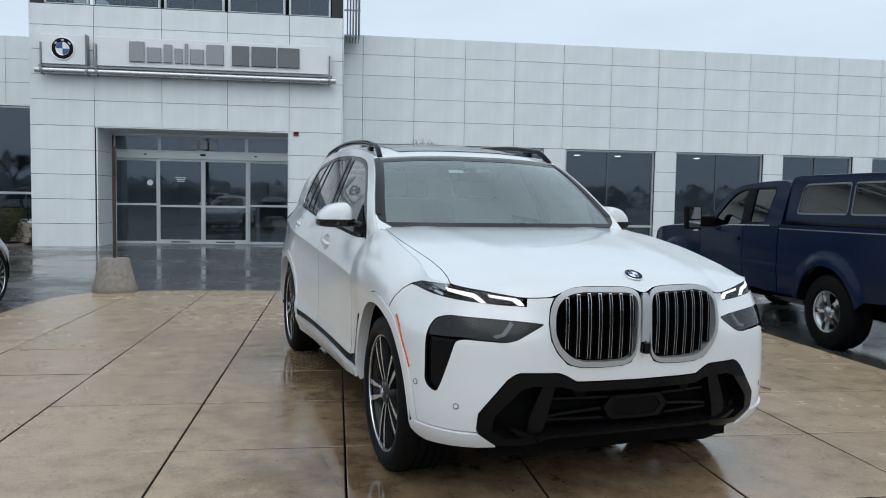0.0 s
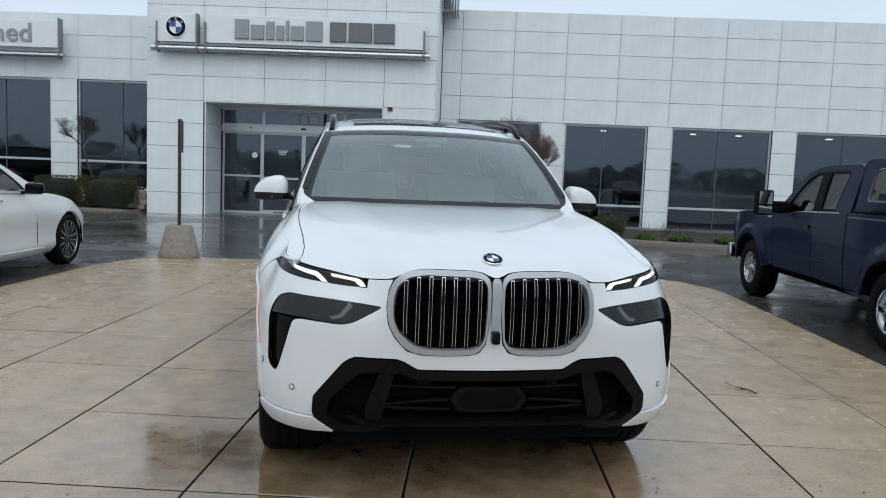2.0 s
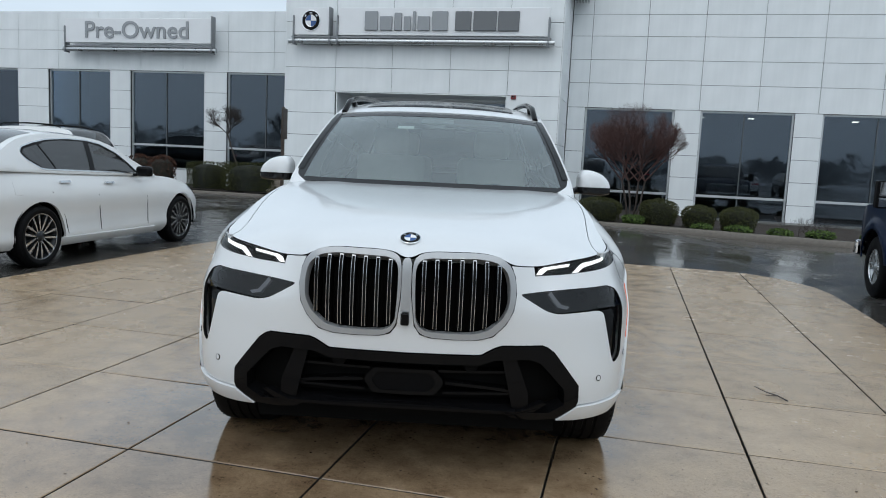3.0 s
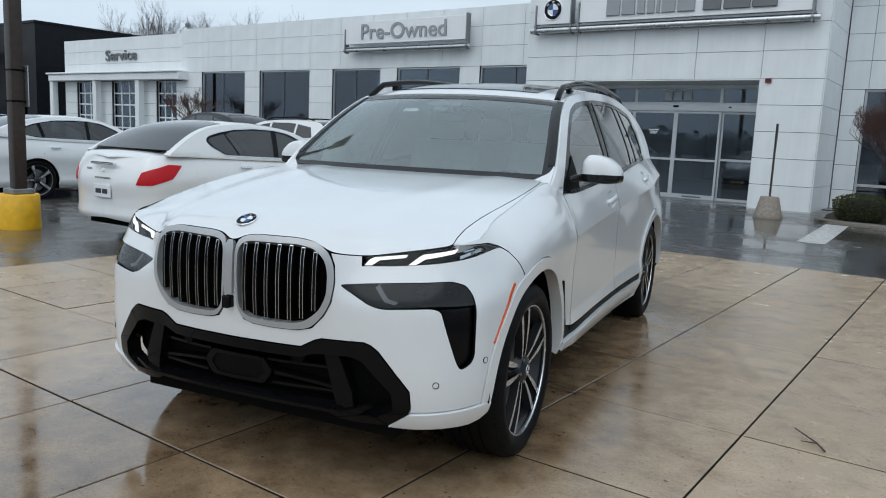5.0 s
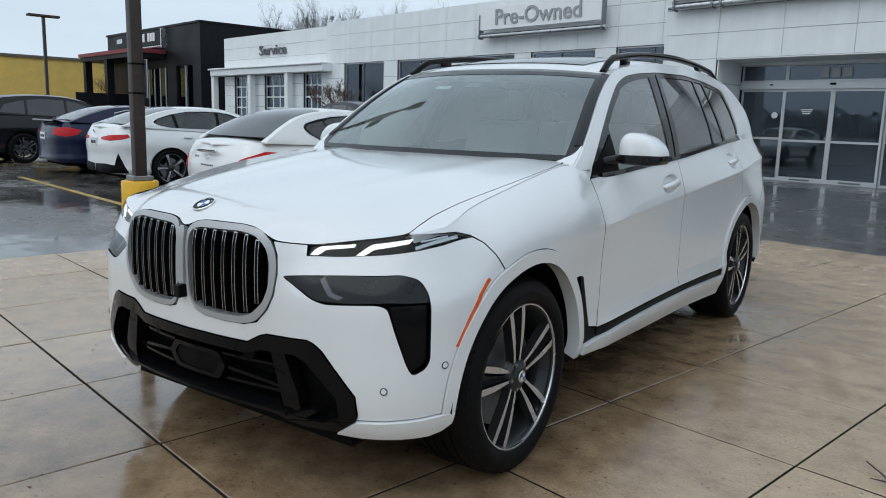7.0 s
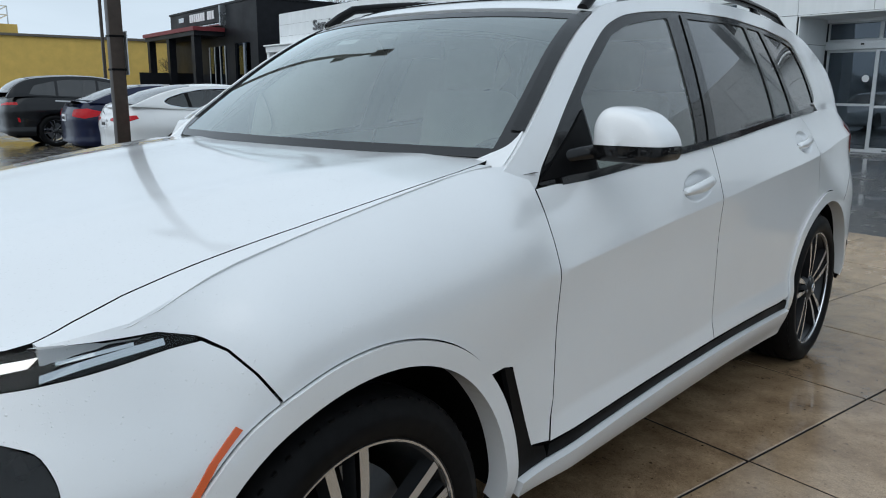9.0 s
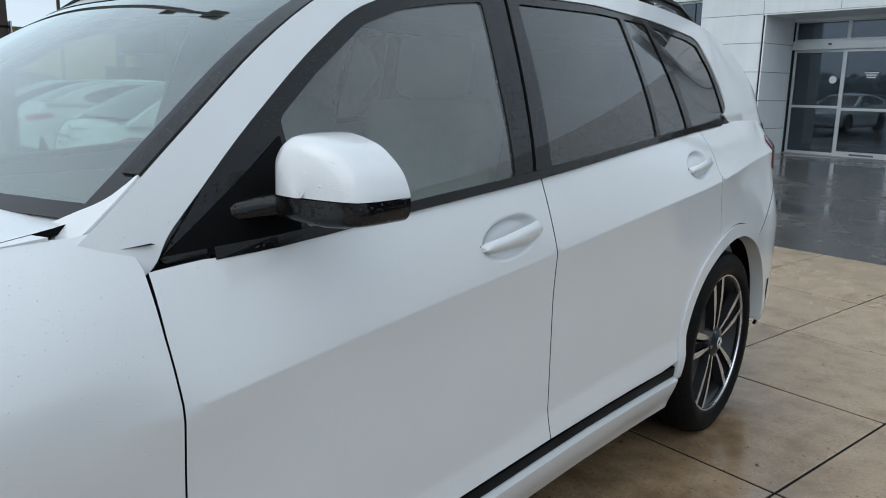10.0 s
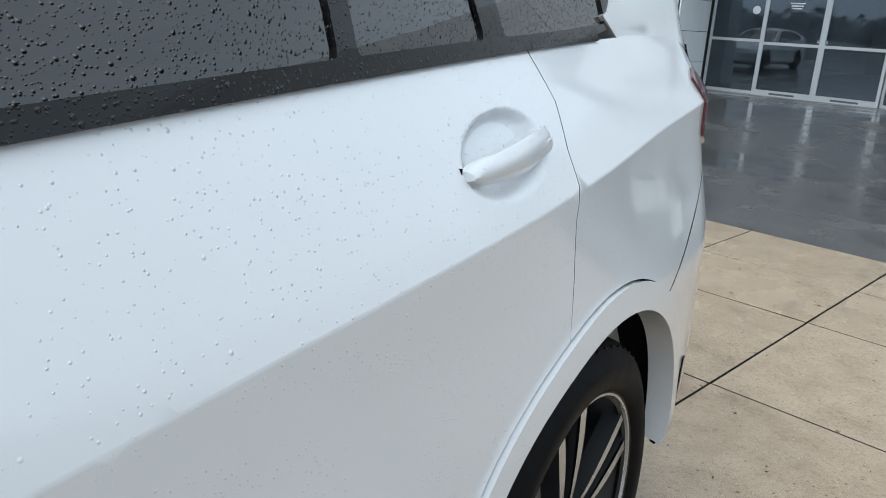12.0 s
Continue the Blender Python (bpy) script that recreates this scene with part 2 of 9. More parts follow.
def box(bm, x0, y0, z0, x1, y1, z1, bevel=0.0, seg=1, mi=0, m=None):
    vs = [bm.verts.new((x, y, z)) for x in (x0, x1) for y in (y0, y1) for z in (z0, z1)]
    idx = ((0, 1, 3, 2), (4, 6, 7, 5), (0, 4, 5, 1), (2, 3, 7, 6), (0, 2, 6, 4), (1, 5, 7, 3))
    fs = [bm.faces.new([vs[i] for i in q]) for q in idx]
    for f in fs:
        f.material_index = mi
    if bevel:
        es = list({e for f in fs for e in f.edges})
        r = bmesh.ops.bevel(bm, geom=es, offset=bevel, segments=seg, affect="EDGES", profile=0.6)
        for f in r["faces"]:
            f.material_index = mi
        vs = list({v for f in fs if f.is_valid for v in f.verts} | {v for f in r["faces"] for v in f.verts})
    if m is not None:
        bmesh.ops.transform(bm, matrix=m, verts=vs)
    return vs


def box_bm(*a, **k):
    bm = bmesh.new()
    box(bm, *a, **k)
    return bm


def tube(bm, pts, r, n=8, cap=True, r_end=None, mi=0):
    """A round bar along points, with a radius that may taper."""
    pts = [Vector(p) for p in pts]
    rings = []
    up = Vector((0, 0, 1))
    for i, p in enumerate(pts):
        d = (pts[min(i + 1, len(pts) - 1)] - pts[max(i - 1, 0)]).normalized()
        a = d.cross(up)
        if a.length < 1e-3:
            a = d.cross(Vector((1, 0, 0)))
        a.normalize()
        b = d.cross(a).normalized()
        rr = r if r_end is None else r + (r_end - r) * i / (len(pts) - 1)
        rings.append([bm.verts.new(p + rr * (math.cos(2 * math.pi * k / n) * a + math.sin(2 * math.pi * k / n) * b)) for k in range(n)])
    for q0, q1 in zip(rings, rings[1:]):
        for k in range(n):
            bm.faces.new((q0[k], q0[(k + 1) % n], q1[(k + 1) % n], q1[k])).material_index = mi
    if cap:
        bm.faces.new(rings[0]).material_index = mi
        bm.faces.new(rings[-1][::-1]).material_index = mi
    return rings


def tube_bm(*a, **k):
    bm = bmesh.new()
    tube(bm, *a, **k)
    return bm


def lathe(bm, profile, n=48, axis="x", mi=0, close=False):
    """Turn a profile of (radius, along) round an axis."""
    rings = []
    for r, h in profile:
        ring = []
        for k in range(n):
            c, s = r * math.cos(2 * math.pi * k / n), r * math.sin(2 * math.pi * k / n)
            ring.append(bm.verts.new((h, c, s) if axis == "x" else (c, s, h)))
        rings.append(ring)
    pairs = list(zip(rings, rings[1:])) + ([(rings[-1], rings[0])] if close else [])
    for q0, q1 in pairs:
        for k in range(n):
            bm.faces.new((q0[k], q0[(k + 1) % n], q1[(k + 1) % n], q1[k])).material_index = mi
    return rings


def sheet(rows, bm=None, mi=0, flip=False):
    """Quads over rows of points."""
    bm = bm or bmesh.new()
    vs = [[bm.verts.new(p) for p in row] for row in rows]
    for a, b in zip(vs, vs[1:]):
        for i in range(len(a) - 1):
            q = (a[i], a[i + 1], b[i + 1], b[i])
            bm.faces.new(q[::-1] if flip else q).material_index = mi
    return bm


def lerp_table(t, table):
    """Smooth value at t from (t, value) pairs."""
    if t <= table[0][0]:
        return table[0][1]
    for i in range(len(table) - 1):
        (a, va), (b, vb) = table[i], table[i + 1]
        if t <= b:
            u = (t - a) / (b - a)
            m0 = (vb - table[i - 1][1]) / (b - table[i - 1][0]) if i else (vb - va) / (b - a)
            m1 = (table[i + 2][1] - va) / (table[i + 2][0] - a) if i + 2 < len(table) else (vb - va) / (b - a)
            h = b - a
            return (2 * u**3 - 3 * u * u + 1) * va + (u**3 - 2 * u * u + u) * h * m0 + (3 * u * u - 2 * u**3) * vb + (u**3 - u * u) * h * m1
    return table[-1][1]


def text_bm(body, size, extrude, bold=0.0, align="LEFT"):
    """A bmesh of words in the built-in font, in the x-z plane, facing -y."""
    cu = bpy.data.curves.new("words", "FONT")
    cu.body, cu.size, cu.extrude, cu.offset, cu.align_x = body, size, extrude, bold, align
    cu.resolution_u = 4
    ob = bpy.data.objects.new("words", cu)
    scene.collection.objects.link(ob)
    me = bpy.data.meshes.new_from_object(ob.evaluated_get(bpy.context.evaluated_depsgraph_get()))
    bm = bmesh.new()
    bm.from_mesh(me)
    bpy.data.objects.remove(ob)
    bpy.data.meshes.remove(me)
    bpy.data.curves.remove(cu)
    bmesh.ops.transform(bm, matrix=pose(0, 0, 0, 90, 0, 0), verts=bm.verts)
    return bm

# ---- ground ----
def smooth01(a, b, t):
    u = min(1, max(0, (t - a) / (b - a)))
    return u * u * (3 - 2 * u)


def lot_z(x, y):
    """Height of the wet car park, which falls away towards the east."""
    return -0.03 - 0.19 * smooth01(0.5, 4.2, x) * (1 - 0.35 * smooth01(9, 17, y))


def asphalt_material():
    m = material("wet_asphalt", (0.03, 0.03, 0.031), 0.3)
    n, l, b = nodes_of(m)
    tc = "Object"
    fine, mid, wide = add_noise(n, l, 90, 5, tc), add_noise(n, l, 3.0, 6, tc), add_noise(n, l, 0.28, 4, tc, (1, 1.6, 1))
    base = add_ramp(n, l, fine, [(0.3, (0.046, 0.043, 0.040)), (0.72, (0.115, 0.108, 0.100))])
    tone = add_ramp(n, l, mid, [(0.3, 0.72), (0.7, 1.0)])
    l.new(mix_color(n, l, 1.0, base, tone, "MULTIPLY"), b.inputs["Base Color"])
    pud = n.new("ShaderNodeMath")
    pud.operation = "MULTIPLY_ADD"
    pud.inputs[1].default_value = 0.35
    l.new(mid, pud.inputs[0])
    l.new(wide, pud.inputs[2])
    l.new(add_ramp(n, l, pud.outputs[0], [(0.56, 0.05), (0.70, 0.19), (0.84, 0.36)]), b.inputs["Roughness"])
    bu = add_bump(n, l, b, fine, 0.4, 0.004)
    l.new(add_ramp(n, l, pud.outputs[0], [(0.58, 0.02), (0.8, 0.42)]), bu.inputs["Strength"])
    b.inputs["Specular IOR Level"].default_value = 0.55
    return m


def concrete_material(name, light):
    """Tan washed concrete: sandy grain, stains, and a film of water in patches."""
    m = material(name, light, 0.4)
    n, l, b = nodes_of(m)
    info = n.new("ShaderNodeObjectInfo")
    pos = "Position"
    grain, fine, mid, wide = add_noise(n, l, 260, 3, pos), add_noise(n, l, 55, 6, pos, rough=0.7), add_noise(n, l, 5.0, 7, pos, rough=0.62), add_noise(n, l, 0.62, 5, pos)
    base = add_ramp(n, l, grain, [(0.30, tuple(c * 0.70 for c in light)), (0.5, light), (0.72, tuple(min(1, c * 1.28) for c in light))])
    speck = add_ramp(n, l, fine, [(0.30, (0.62, 0.60, 0.56)), (0.45, (0.97, 0.965, 0.96)), (0.60, (1.02, 1.02, 1.02)), (0.72, (1.28, 1.26, 1.22))])
    stain = add_ramp(n, l, mid, [(0.30, (0.76, 0.74, 0.71)), (0.44, (0.92, 0.91, 0.90)), (0.56, (1.0, 1.0, 1.0)), (0.7, (1.08, 1.08, 1.07))])
    each = add_ramp(n, l, info.outputs["Random"], [(0.0, (0.90, 0.895, 0.885)), (1.0, (1.03, 1.03, 1.03))])
    # water in patches and at the nose, with shade under the car painted in
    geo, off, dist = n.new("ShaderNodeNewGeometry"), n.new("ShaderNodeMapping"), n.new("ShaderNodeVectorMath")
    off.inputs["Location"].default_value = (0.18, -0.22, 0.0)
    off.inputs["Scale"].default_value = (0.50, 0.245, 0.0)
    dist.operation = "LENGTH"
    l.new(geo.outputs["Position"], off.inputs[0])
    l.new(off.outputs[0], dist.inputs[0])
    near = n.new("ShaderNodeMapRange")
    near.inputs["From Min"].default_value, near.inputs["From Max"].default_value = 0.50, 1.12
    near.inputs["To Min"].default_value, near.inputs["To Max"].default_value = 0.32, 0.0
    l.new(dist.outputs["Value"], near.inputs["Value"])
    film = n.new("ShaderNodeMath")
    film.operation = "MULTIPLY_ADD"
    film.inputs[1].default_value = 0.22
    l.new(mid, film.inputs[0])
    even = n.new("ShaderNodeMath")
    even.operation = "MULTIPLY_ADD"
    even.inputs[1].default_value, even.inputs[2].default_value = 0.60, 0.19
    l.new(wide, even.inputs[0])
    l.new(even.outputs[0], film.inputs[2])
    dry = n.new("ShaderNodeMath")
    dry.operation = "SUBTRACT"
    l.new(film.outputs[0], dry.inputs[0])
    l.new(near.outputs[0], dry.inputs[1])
    # crumbs of grit, dark and pale
    for scale, bare, tone in ((46, 0.90, (0.50, 0.47, 0.42)), (30, 0.955, (0.42, 0.38, 0.33)), (70, 0.93, (1.5, 1.5, 1.48)), (170, 0.72, (1.38, 1.34, 1.26)), (150, 0.76, (0.62, 0.58, 0.52))):
        vo, sep = n.new("ShaderNodeTexVoronoi"), n.new("ShaderNodeSeparateColor")
        vo.inputs["Scale"].default_value = scale
        l.new(geo.outputs["Position"], vo.inputs["Vector"])
        l.new(vo.outputs["Color"], sep.inputs[0])
        both = n.new("ShaderNodeMath")
        both.operation = "MULTIPLY"
        l.new(add_ramp(n, l, sep.outputs[0], [(bare - 0.01, 0.0), (bare, 1.0)]), both.inputs[0])
        l.new(add_ramp(n, l, vo.outputs["Distance"], [(0.14, 1.0), (0.24, 0.0)]), both.inputs[1])
        stain = mix_color(n, l, both.outputs[0], stain, tone)
    # damp tone; its darkest end also carries the contact shade under the car
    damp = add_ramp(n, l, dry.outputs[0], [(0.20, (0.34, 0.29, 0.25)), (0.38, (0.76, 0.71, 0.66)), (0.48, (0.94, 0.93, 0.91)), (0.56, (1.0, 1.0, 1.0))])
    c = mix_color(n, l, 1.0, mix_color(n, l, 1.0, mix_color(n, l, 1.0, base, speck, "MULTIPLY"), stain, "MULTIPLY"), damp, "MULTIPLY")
    l.new(mix_color(n, l, 1.0, c, each, "MULTIPLY"), b.inputs["Base Color"])
    l.new(add_ramp(n, l, dry.outputs[0], [(0.26, 0.04), (0.38, 0.10), (0.52, 0.20), (0.72, 0.32)]), b.inputs["Roughness"])
    b.inputs["Specular IOR Level"].default_value = 0.6
    # the film of water itself
    l.new(add_ramp(n, l, dry.outputs[0], [(0.26, 0.55), (0.46, 0.20), (0.66, 0.08)]), b.inputs["Coat Weight"])
    l.new(add_ramp(n, l, dry.outputs[0], [(0.26, 0.03), (0.45, 0.12), (0.70, 0.25)]), b.inputs["Coat Roughness"])
    b.inputs["Coat IOR"].default_value = 1.45
    bu = add_bump(n, l, b, grain, 0.35, 0.003)
    l.new(add_ramp(n, l, dry.outputs[0], [(0.28, 0.03), (0.5, 0.35), (0.7, 0.55)]), bu.inputs["Strength"])
    return m


M_ASPHALT = asphalt_material()
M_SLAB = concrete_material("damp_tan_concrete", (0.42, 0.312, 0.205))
M_KERB = textured("wet_kerb_concrete", (0.13, 0.112, 0.092), 0.45, 14, 0.18, 0.3)
M_SOIL = textured("dark_mulch", (0.035, 0.024, 0.018), 0.8, 30, 0.5, 0.8, 60, bump_dist=0.03)
M_CONCRETE = textured("weathered_concrete", (0.25, 0.215, 0.175), 0.6, 16, 0.22, 0.35, 70)
M_YELLOW = textured("yellow_bollard_paint", (0.84, 0.46, 0.02), 0.42, 9, 0.14, 0.15, 40)
M_LINE = textured("worn_yellow_line", (0.45, 0.30, 0.05), 0.4, 14, 0.4)
M_LINE_W = textured("worn_white_line", (0.50, 0.50, 0.48), 0.4, 14, 0.3)

gx = sorted({-600, -300, -150, -80, -45, 60, 100, 200, 400, 700, *range(-40, 60, 8), *[v * 0.5 for v in range(-2, 12)]})
gy = sorted({-600, -300, -150, -80, -40, -20, 40, 80, 150, 300, 600, *range(-12, 32, 2)})
setting("ground", sheet([[(x, y, lot_z(x, y)) for x in gx] for y in gy]), M_ASPHALT, "wet dark asphalt car park with puddles", "ground", "all")

# ---- the facade ----
YT, YW, YD = 17.29, 19.70, 18.63


def panel_grid(parent, xs, zs, y, skip=lambda x, z: False, thick=0.03, gap=0.012, side=None):
    """Cladding panels, one object each, in front of a backing at depth y. side: the panels stand across x instead."""
    made = {}
    for x0, x1 in zip(xs, xs[1:]):
        for z0, z1 in zip(zs, zs[1:]):
            if skip((x0 + x1) / 2, (z0 + z1) / 2):
                continue
            w, h = round(x1 - x0, 3), round(z1 - z0, 3)
            if (w, h) not in made:
                bm = box_bm(gap / 2, 0, gap / 2, w - gap / 2, thick, h - gap / 2)
                made[w, h] = bpy.data.meshes.new("panel")
                bm.to_mesh(made[w, h])
                bm.free()
                made[w, h].materials.append(M_PANEL)
            ob = new("panel", made[w, h])
            ob.parent = parent
            ob.matrix_world = pose(x0, y - thick, z0) if side is None else (pose(side, x0, z0, 0, 0, 90) if side > -5 else pose(side, x1, z0, 0, 0, -90))


def wall_box(name, boxes, label, category="wall", mat=None):
    bm = bmesh.new()
    for b in boxes:
        box(bm, *b)
    return setting(name, bm, mat or M_JOINT, label, category)


ZB = -0.3
# East wing: backing walls round the windows
E_WIN = [(-0.481, 2.095), (2.826, 5.352), (6.082, 9.105), (9.825, 12.899), (13.609, 16.165), (16.895, 19.898), (20.608, 23.246), (23.956, 26.796)]
E_TOP, E_PAR, E_END = 3.075, 6.362, 28.4
e_edges = [-1.0] + [v for w in E_WIN for v in w] + [E_END]
boxes = [(-1.0, YW, E_TOP, E_END, YW + 0.3, E_PAR - 0.02)]
boxes += [(a, YW, ZB, b, YW + 0.3, E_TOP) for a, b in zip(e_edges[::2], e_edges[1::2])]
wall_east = wall_box("wall_east", boxes, "white metal panel showroom wall with large dark windows")
ex = [-1.0] + [-0.41 + 1.59 * i for i in range(19)]
ex = [x for x in ex if x < E_END - 0.5] + [E_END]
panel_grid(wall_east, ex, [E_TOP, 3.795, 4.475, 5.155, 5.78, E_PAR], YW)
for a, b in zip(e_edges[::2], e_edges[1::2]):
    panel_grid(wall_east, [a, b], [ZB, 0.48, 1.13, 1.77, 2.41, E_TOP], YW)

# West wing
W_WIN = [(-27.779, -24.736), (-23.772, -20.698), (-19.41, -16.874), (-16.062, -13.202), (-12.36, -9.418)]
W_TOP, W_PAR, W_END = 3.876, 5.865, -29.25
w_edges = [W_END] + [v for w in W_WIN for v in w] + [-8.9]
boxes = [(W_END, YW, W_TOP, -8.9, YW + 0.3, W_PAR - 0.02)]
boxes += [(a, YW, ZB, b, YW + 0.3, W_TOP) for a, b in zip(w_edges[::2], w_edges[1::2])]
boxes += [(a, YW, ZB, b, YW + 0.3, 0.55) for a, b in W_WIN]
wall_west = wall_box("wall_west", boxes, "white metal panel showroom wall with tall dark windows")
wx = [W_END] + [-27.3 + 1.665 * i for i in range(11)] + [-8.9]
panel_grid(wall_west, wx, [W_TOP, 4.545, 5.215, W_PAR], YW)
for a, b in zip(w_edges[::2], w_edges[1::2]):
    panel_grid(wall_west, [a, b], [ZB, 0.62, 1.27, 1.91, 2.55, 3.19, W_TOP], YW)
for a, b in W_WIN:
    panel_grid(wall_west, [a, b], [ZB, 0.55], YW)

# Entrance tower, with the doorway set back in a deep portal
TL, TR, PL, PR, PZ, TT = -9.073, -1.049, -7.511, -2.48, 3.146, 8.3
boxes = [(TL, YT, ZB, PL, YW, PZ), (PR, YT, ZB, TR, YW, PZ), (TL, YT, PZ, TR, YW, 6.27), (TL, YT, 7.5, TR, YW, TT), (TL, YT, 6.27, TL + 0.3, YW, 7.5), (TR - 0.3, YT, 6.27, TR, YW, 7.5)]
tower = wall_box("wall_tower", boxes, "white metal panel entrance tower with deep doorway")
tx = [TL, PL, -5.807, -4.113, PR, TR]
tz = [ZB, 0.57, 1.22, 1.87, 2.515, PZ, 3.815, 4.465, 5.105, 5.73, 6.27]
panel_grid(tower, tx, tz, YT, lambda x, z: PL < x < PR and z < PZ)
panel_grid(tower, tx, [7.5, TT], YT)
panel_grid(tower, [YT - 0.03, 18.5, YW - 0.03], tz + [6.9, 7.5, TT], 0, side=TR + 0.03)
panel_grid(tower, [YT - 0.03, 18.5, YW - 0.03], tz + [6.9, 7.5, TT], 0, side=TL - 0.03)
panel_grid(tower, [YT, YD], tz[:6], 0, side=PL + 0.026)
panel_grid(tower, [YT, YD], tz[:6], 0, side=PR)
bm = box_bm(PL, YT - 0.02, PZ - 0.03, PR, YD, PZ)
setting("portal_soffit", bm, M_PANEL, "white metal soffit over the entrance", "soffit")

# Roofs, so that no light falls into the rooms from above
setting("roof_1", box_bm(-1.0, YW + 0.3, E_PAR - 0.6, E_END, 34, E_PAR - 0.45), M_JOINT, "flat dark showroom roof", "roof")
setting("roof_2", box_bm(W_END, YW + 0.3, W_PAR - 0.6, -8.9, 34, W_PAR - 0.45), M_JOINT, "flat dark showroom roof", "roof")
setting("roof_3", box_bm(TL, YW - 0.3, TT - 0.3, TR, 34, TT - 0.15), M_JOINT, "flat dark tower roof", "roof")
setting("wall_back", box_bm(W_END, 33.7, ZB, E_END, 34, TT), M_ROOM, "dim rear wall of the showroom", "wall")
setting("floor_showroom", box_bm(W_END, YD + 0.1, -0.2, E_END, 33.7, -0.012), M_ROOMFLOOR, "polished dim showroom floor", "floor")
setting("wall_end_east", box_bm(E_END - 0.3, YW + 0.31, ZB, E_END, 33.7, E_PAR - 0.6), M_ROOM, "dim end wall of the showroom", "wall")
setting("wall_end_west", box_bm(W_END, YW + 0.31, ZB, W_END + 0.3, 33.7, W_PAR - 0.6), M_ROOM, "dim end wall of the showroom", "wall")
for i, (x0, x1, z1) in enumerate(((-8.9, -8.6, 5.2), (-1.4, -1.02, 5.6))):
    setting("wall_partition_%d" % (i + 1), box_bm(x0, YW + 0.35, ZB, x1, 33.6, z1), M_ROOM, "dim partition wall in the showroom", "wall")


def shop_window(name, x0, x1, z0, z1, transom, y=YW):
    win = new(name)
    win.matrix_world = pose(x0, y, z0)
    tagged(win, "dark showroom window in a slim aluminium frame", "window", "", "structure")
    w, h, t = x1 - x0, z1 - z0, transom - z0
    f = 0.055
    for a in ((0, 0.05, 0, f, 0.16, h), (w - f, 0.05, 0, w, 0.16, h), (f, 0.05, h - f, w - f, 0.16, h), (f, 0.05, 0, w - f, 0.16, f)):
        part("window_frame", box_bm(*a, bevel=0.004), M_FRAME, win)
    part("transom", box_bm(f, 0.04, t - 0.035, w - f, 0.15, t + 0.035, bevel=0.004), M_FRAME, win)
    part("mullion", box_bm(w * 0.47, 0.075, t + 0.035, w * 0.47 + 0.03, 0.14, h - f), M_DARKFRAME, win)
    part("mullion", box_bm(w * 0.47, 0.075, f, w * 0.47 + 0.03, 0.14, t - 0.035), M_DARKFRAME, win)
    for a in ((f, t + 0.035, w * 0.47, h - f), (w * 0.47 + 0.03, t + 0.035, w - f, h - f), (f, f, w * 0.47, t - 0.035), (w * 0.47 + 0.03, f, w - f, t - 0.035)):
        p = part("pane", box_bm(a[0], 0.10, a[1], a[2], 0.108, a[3]), M_SHOPGLASS, win)
        p.visible_shadow = False
    return win


wi = 0
for a, b in E_WIN:
    wi += 1
    shop_window("window_%d" % wi, a, b, -0.12, E_TOP, 0.62)
for a, b in W_WIN:
    wi += 1
    shop_window("window_%d" % wi, a, b, 0.55, W_TOP, 1.36)

# ---- the white car: its surfaces, in the car's own frame (front axle at the origin, nose towards -y) ----
PLAN = [(0, -0.835), (0.22, -0.822), (0.42, -0.788), (0.56, -0.748), (0.70, -0.698), (0.79, -0.652), (0.86, -0.588), (0.905, -0.515), (0.933, -0.43), (0.953, -0.30), (0.966, -0.1), (0.966, 0.1), (0.958, 0.4), (0.940, 0.7), (0.930, 1.2), (0.930, 1.8), (0.938, 2.4), (0.954, 2.85), (0.960, 3.2), (0.945, 3.55), (0.898, 3.85), (0.80, 4.06), (0.58, 4.2), (0.3, 4.25), (0, 4.262)]
PLAN_S = [0.0]
for (px0, py0), (px1, py1) in zip(PLAN, PLAN[1:]):
    PLAN_S.append(PLAN_S[-1] + math.hypot(px1 - px0, py1 - py0))
PLAN_X = [(s, p[0]) for s, p in zip(PLAN_S, PLAN)]
PLAN_Y = [(s, p[1]) for s, p in zip(PLAN_S, PLAN)]
S_END = PLAN_S[-1]


def plan_point(s):
    return lerp_table(s, PLAN_X), lerp_table(s, PLAN_Y)


def s_at_y(y):
    """The arc length at which the flank reaches y."""
    a, b = 0.3, S_END
    for _ in range(40):
        m = (a + b) / 2
        if plan_point(m)[1] < y:
            a = m
        else:
            b = m
    return a


def s_at_x(x):
    a, b = 0.0, 0.95
    for _ in range(40):
        m = (a + b) / 2
        if plan_point(m)[0] < x:
            a = m
        else:
            b = m
    return a


# the top edge of the lower body: hood line, fender seam, belt, tail
TOP_Z = [(-0.84, 0.945), (-0.76, 0.93), (-0.70, 0.922), (-0.58, 0.945), (-0.50, 0.965), (-0.25, 1.03), (0.0, 1.083), (0.3, 1.132), (0.55, 1.160), (0.64, 1.148), (0.72, 1.120), (0.80, 1.100), (0.90, 1.102), (1.3, 1.130), (1.83, 1.163), (2.4, 1.205), (2.93, 1.237), (3.46, 1.258), (3.8, 1.262), (4.27, 1.25)]
TOP_X = [(-0.5, 0.772), (-0.25, 0.800), (0.0, 0.808), (0.3, 0.797), (0.50, 0.786), (0.62, 0.803), (0.72, 0.836), (0.82, 0.857), (1.3, 0.864), (1.83, 0.866), (2.4, 0.846), (2.93, 0.812), (3.46, 0.771), (3.6, 0.765), (3.8, 0.754), (3.9, 0.745), (4.0, 0.720)]
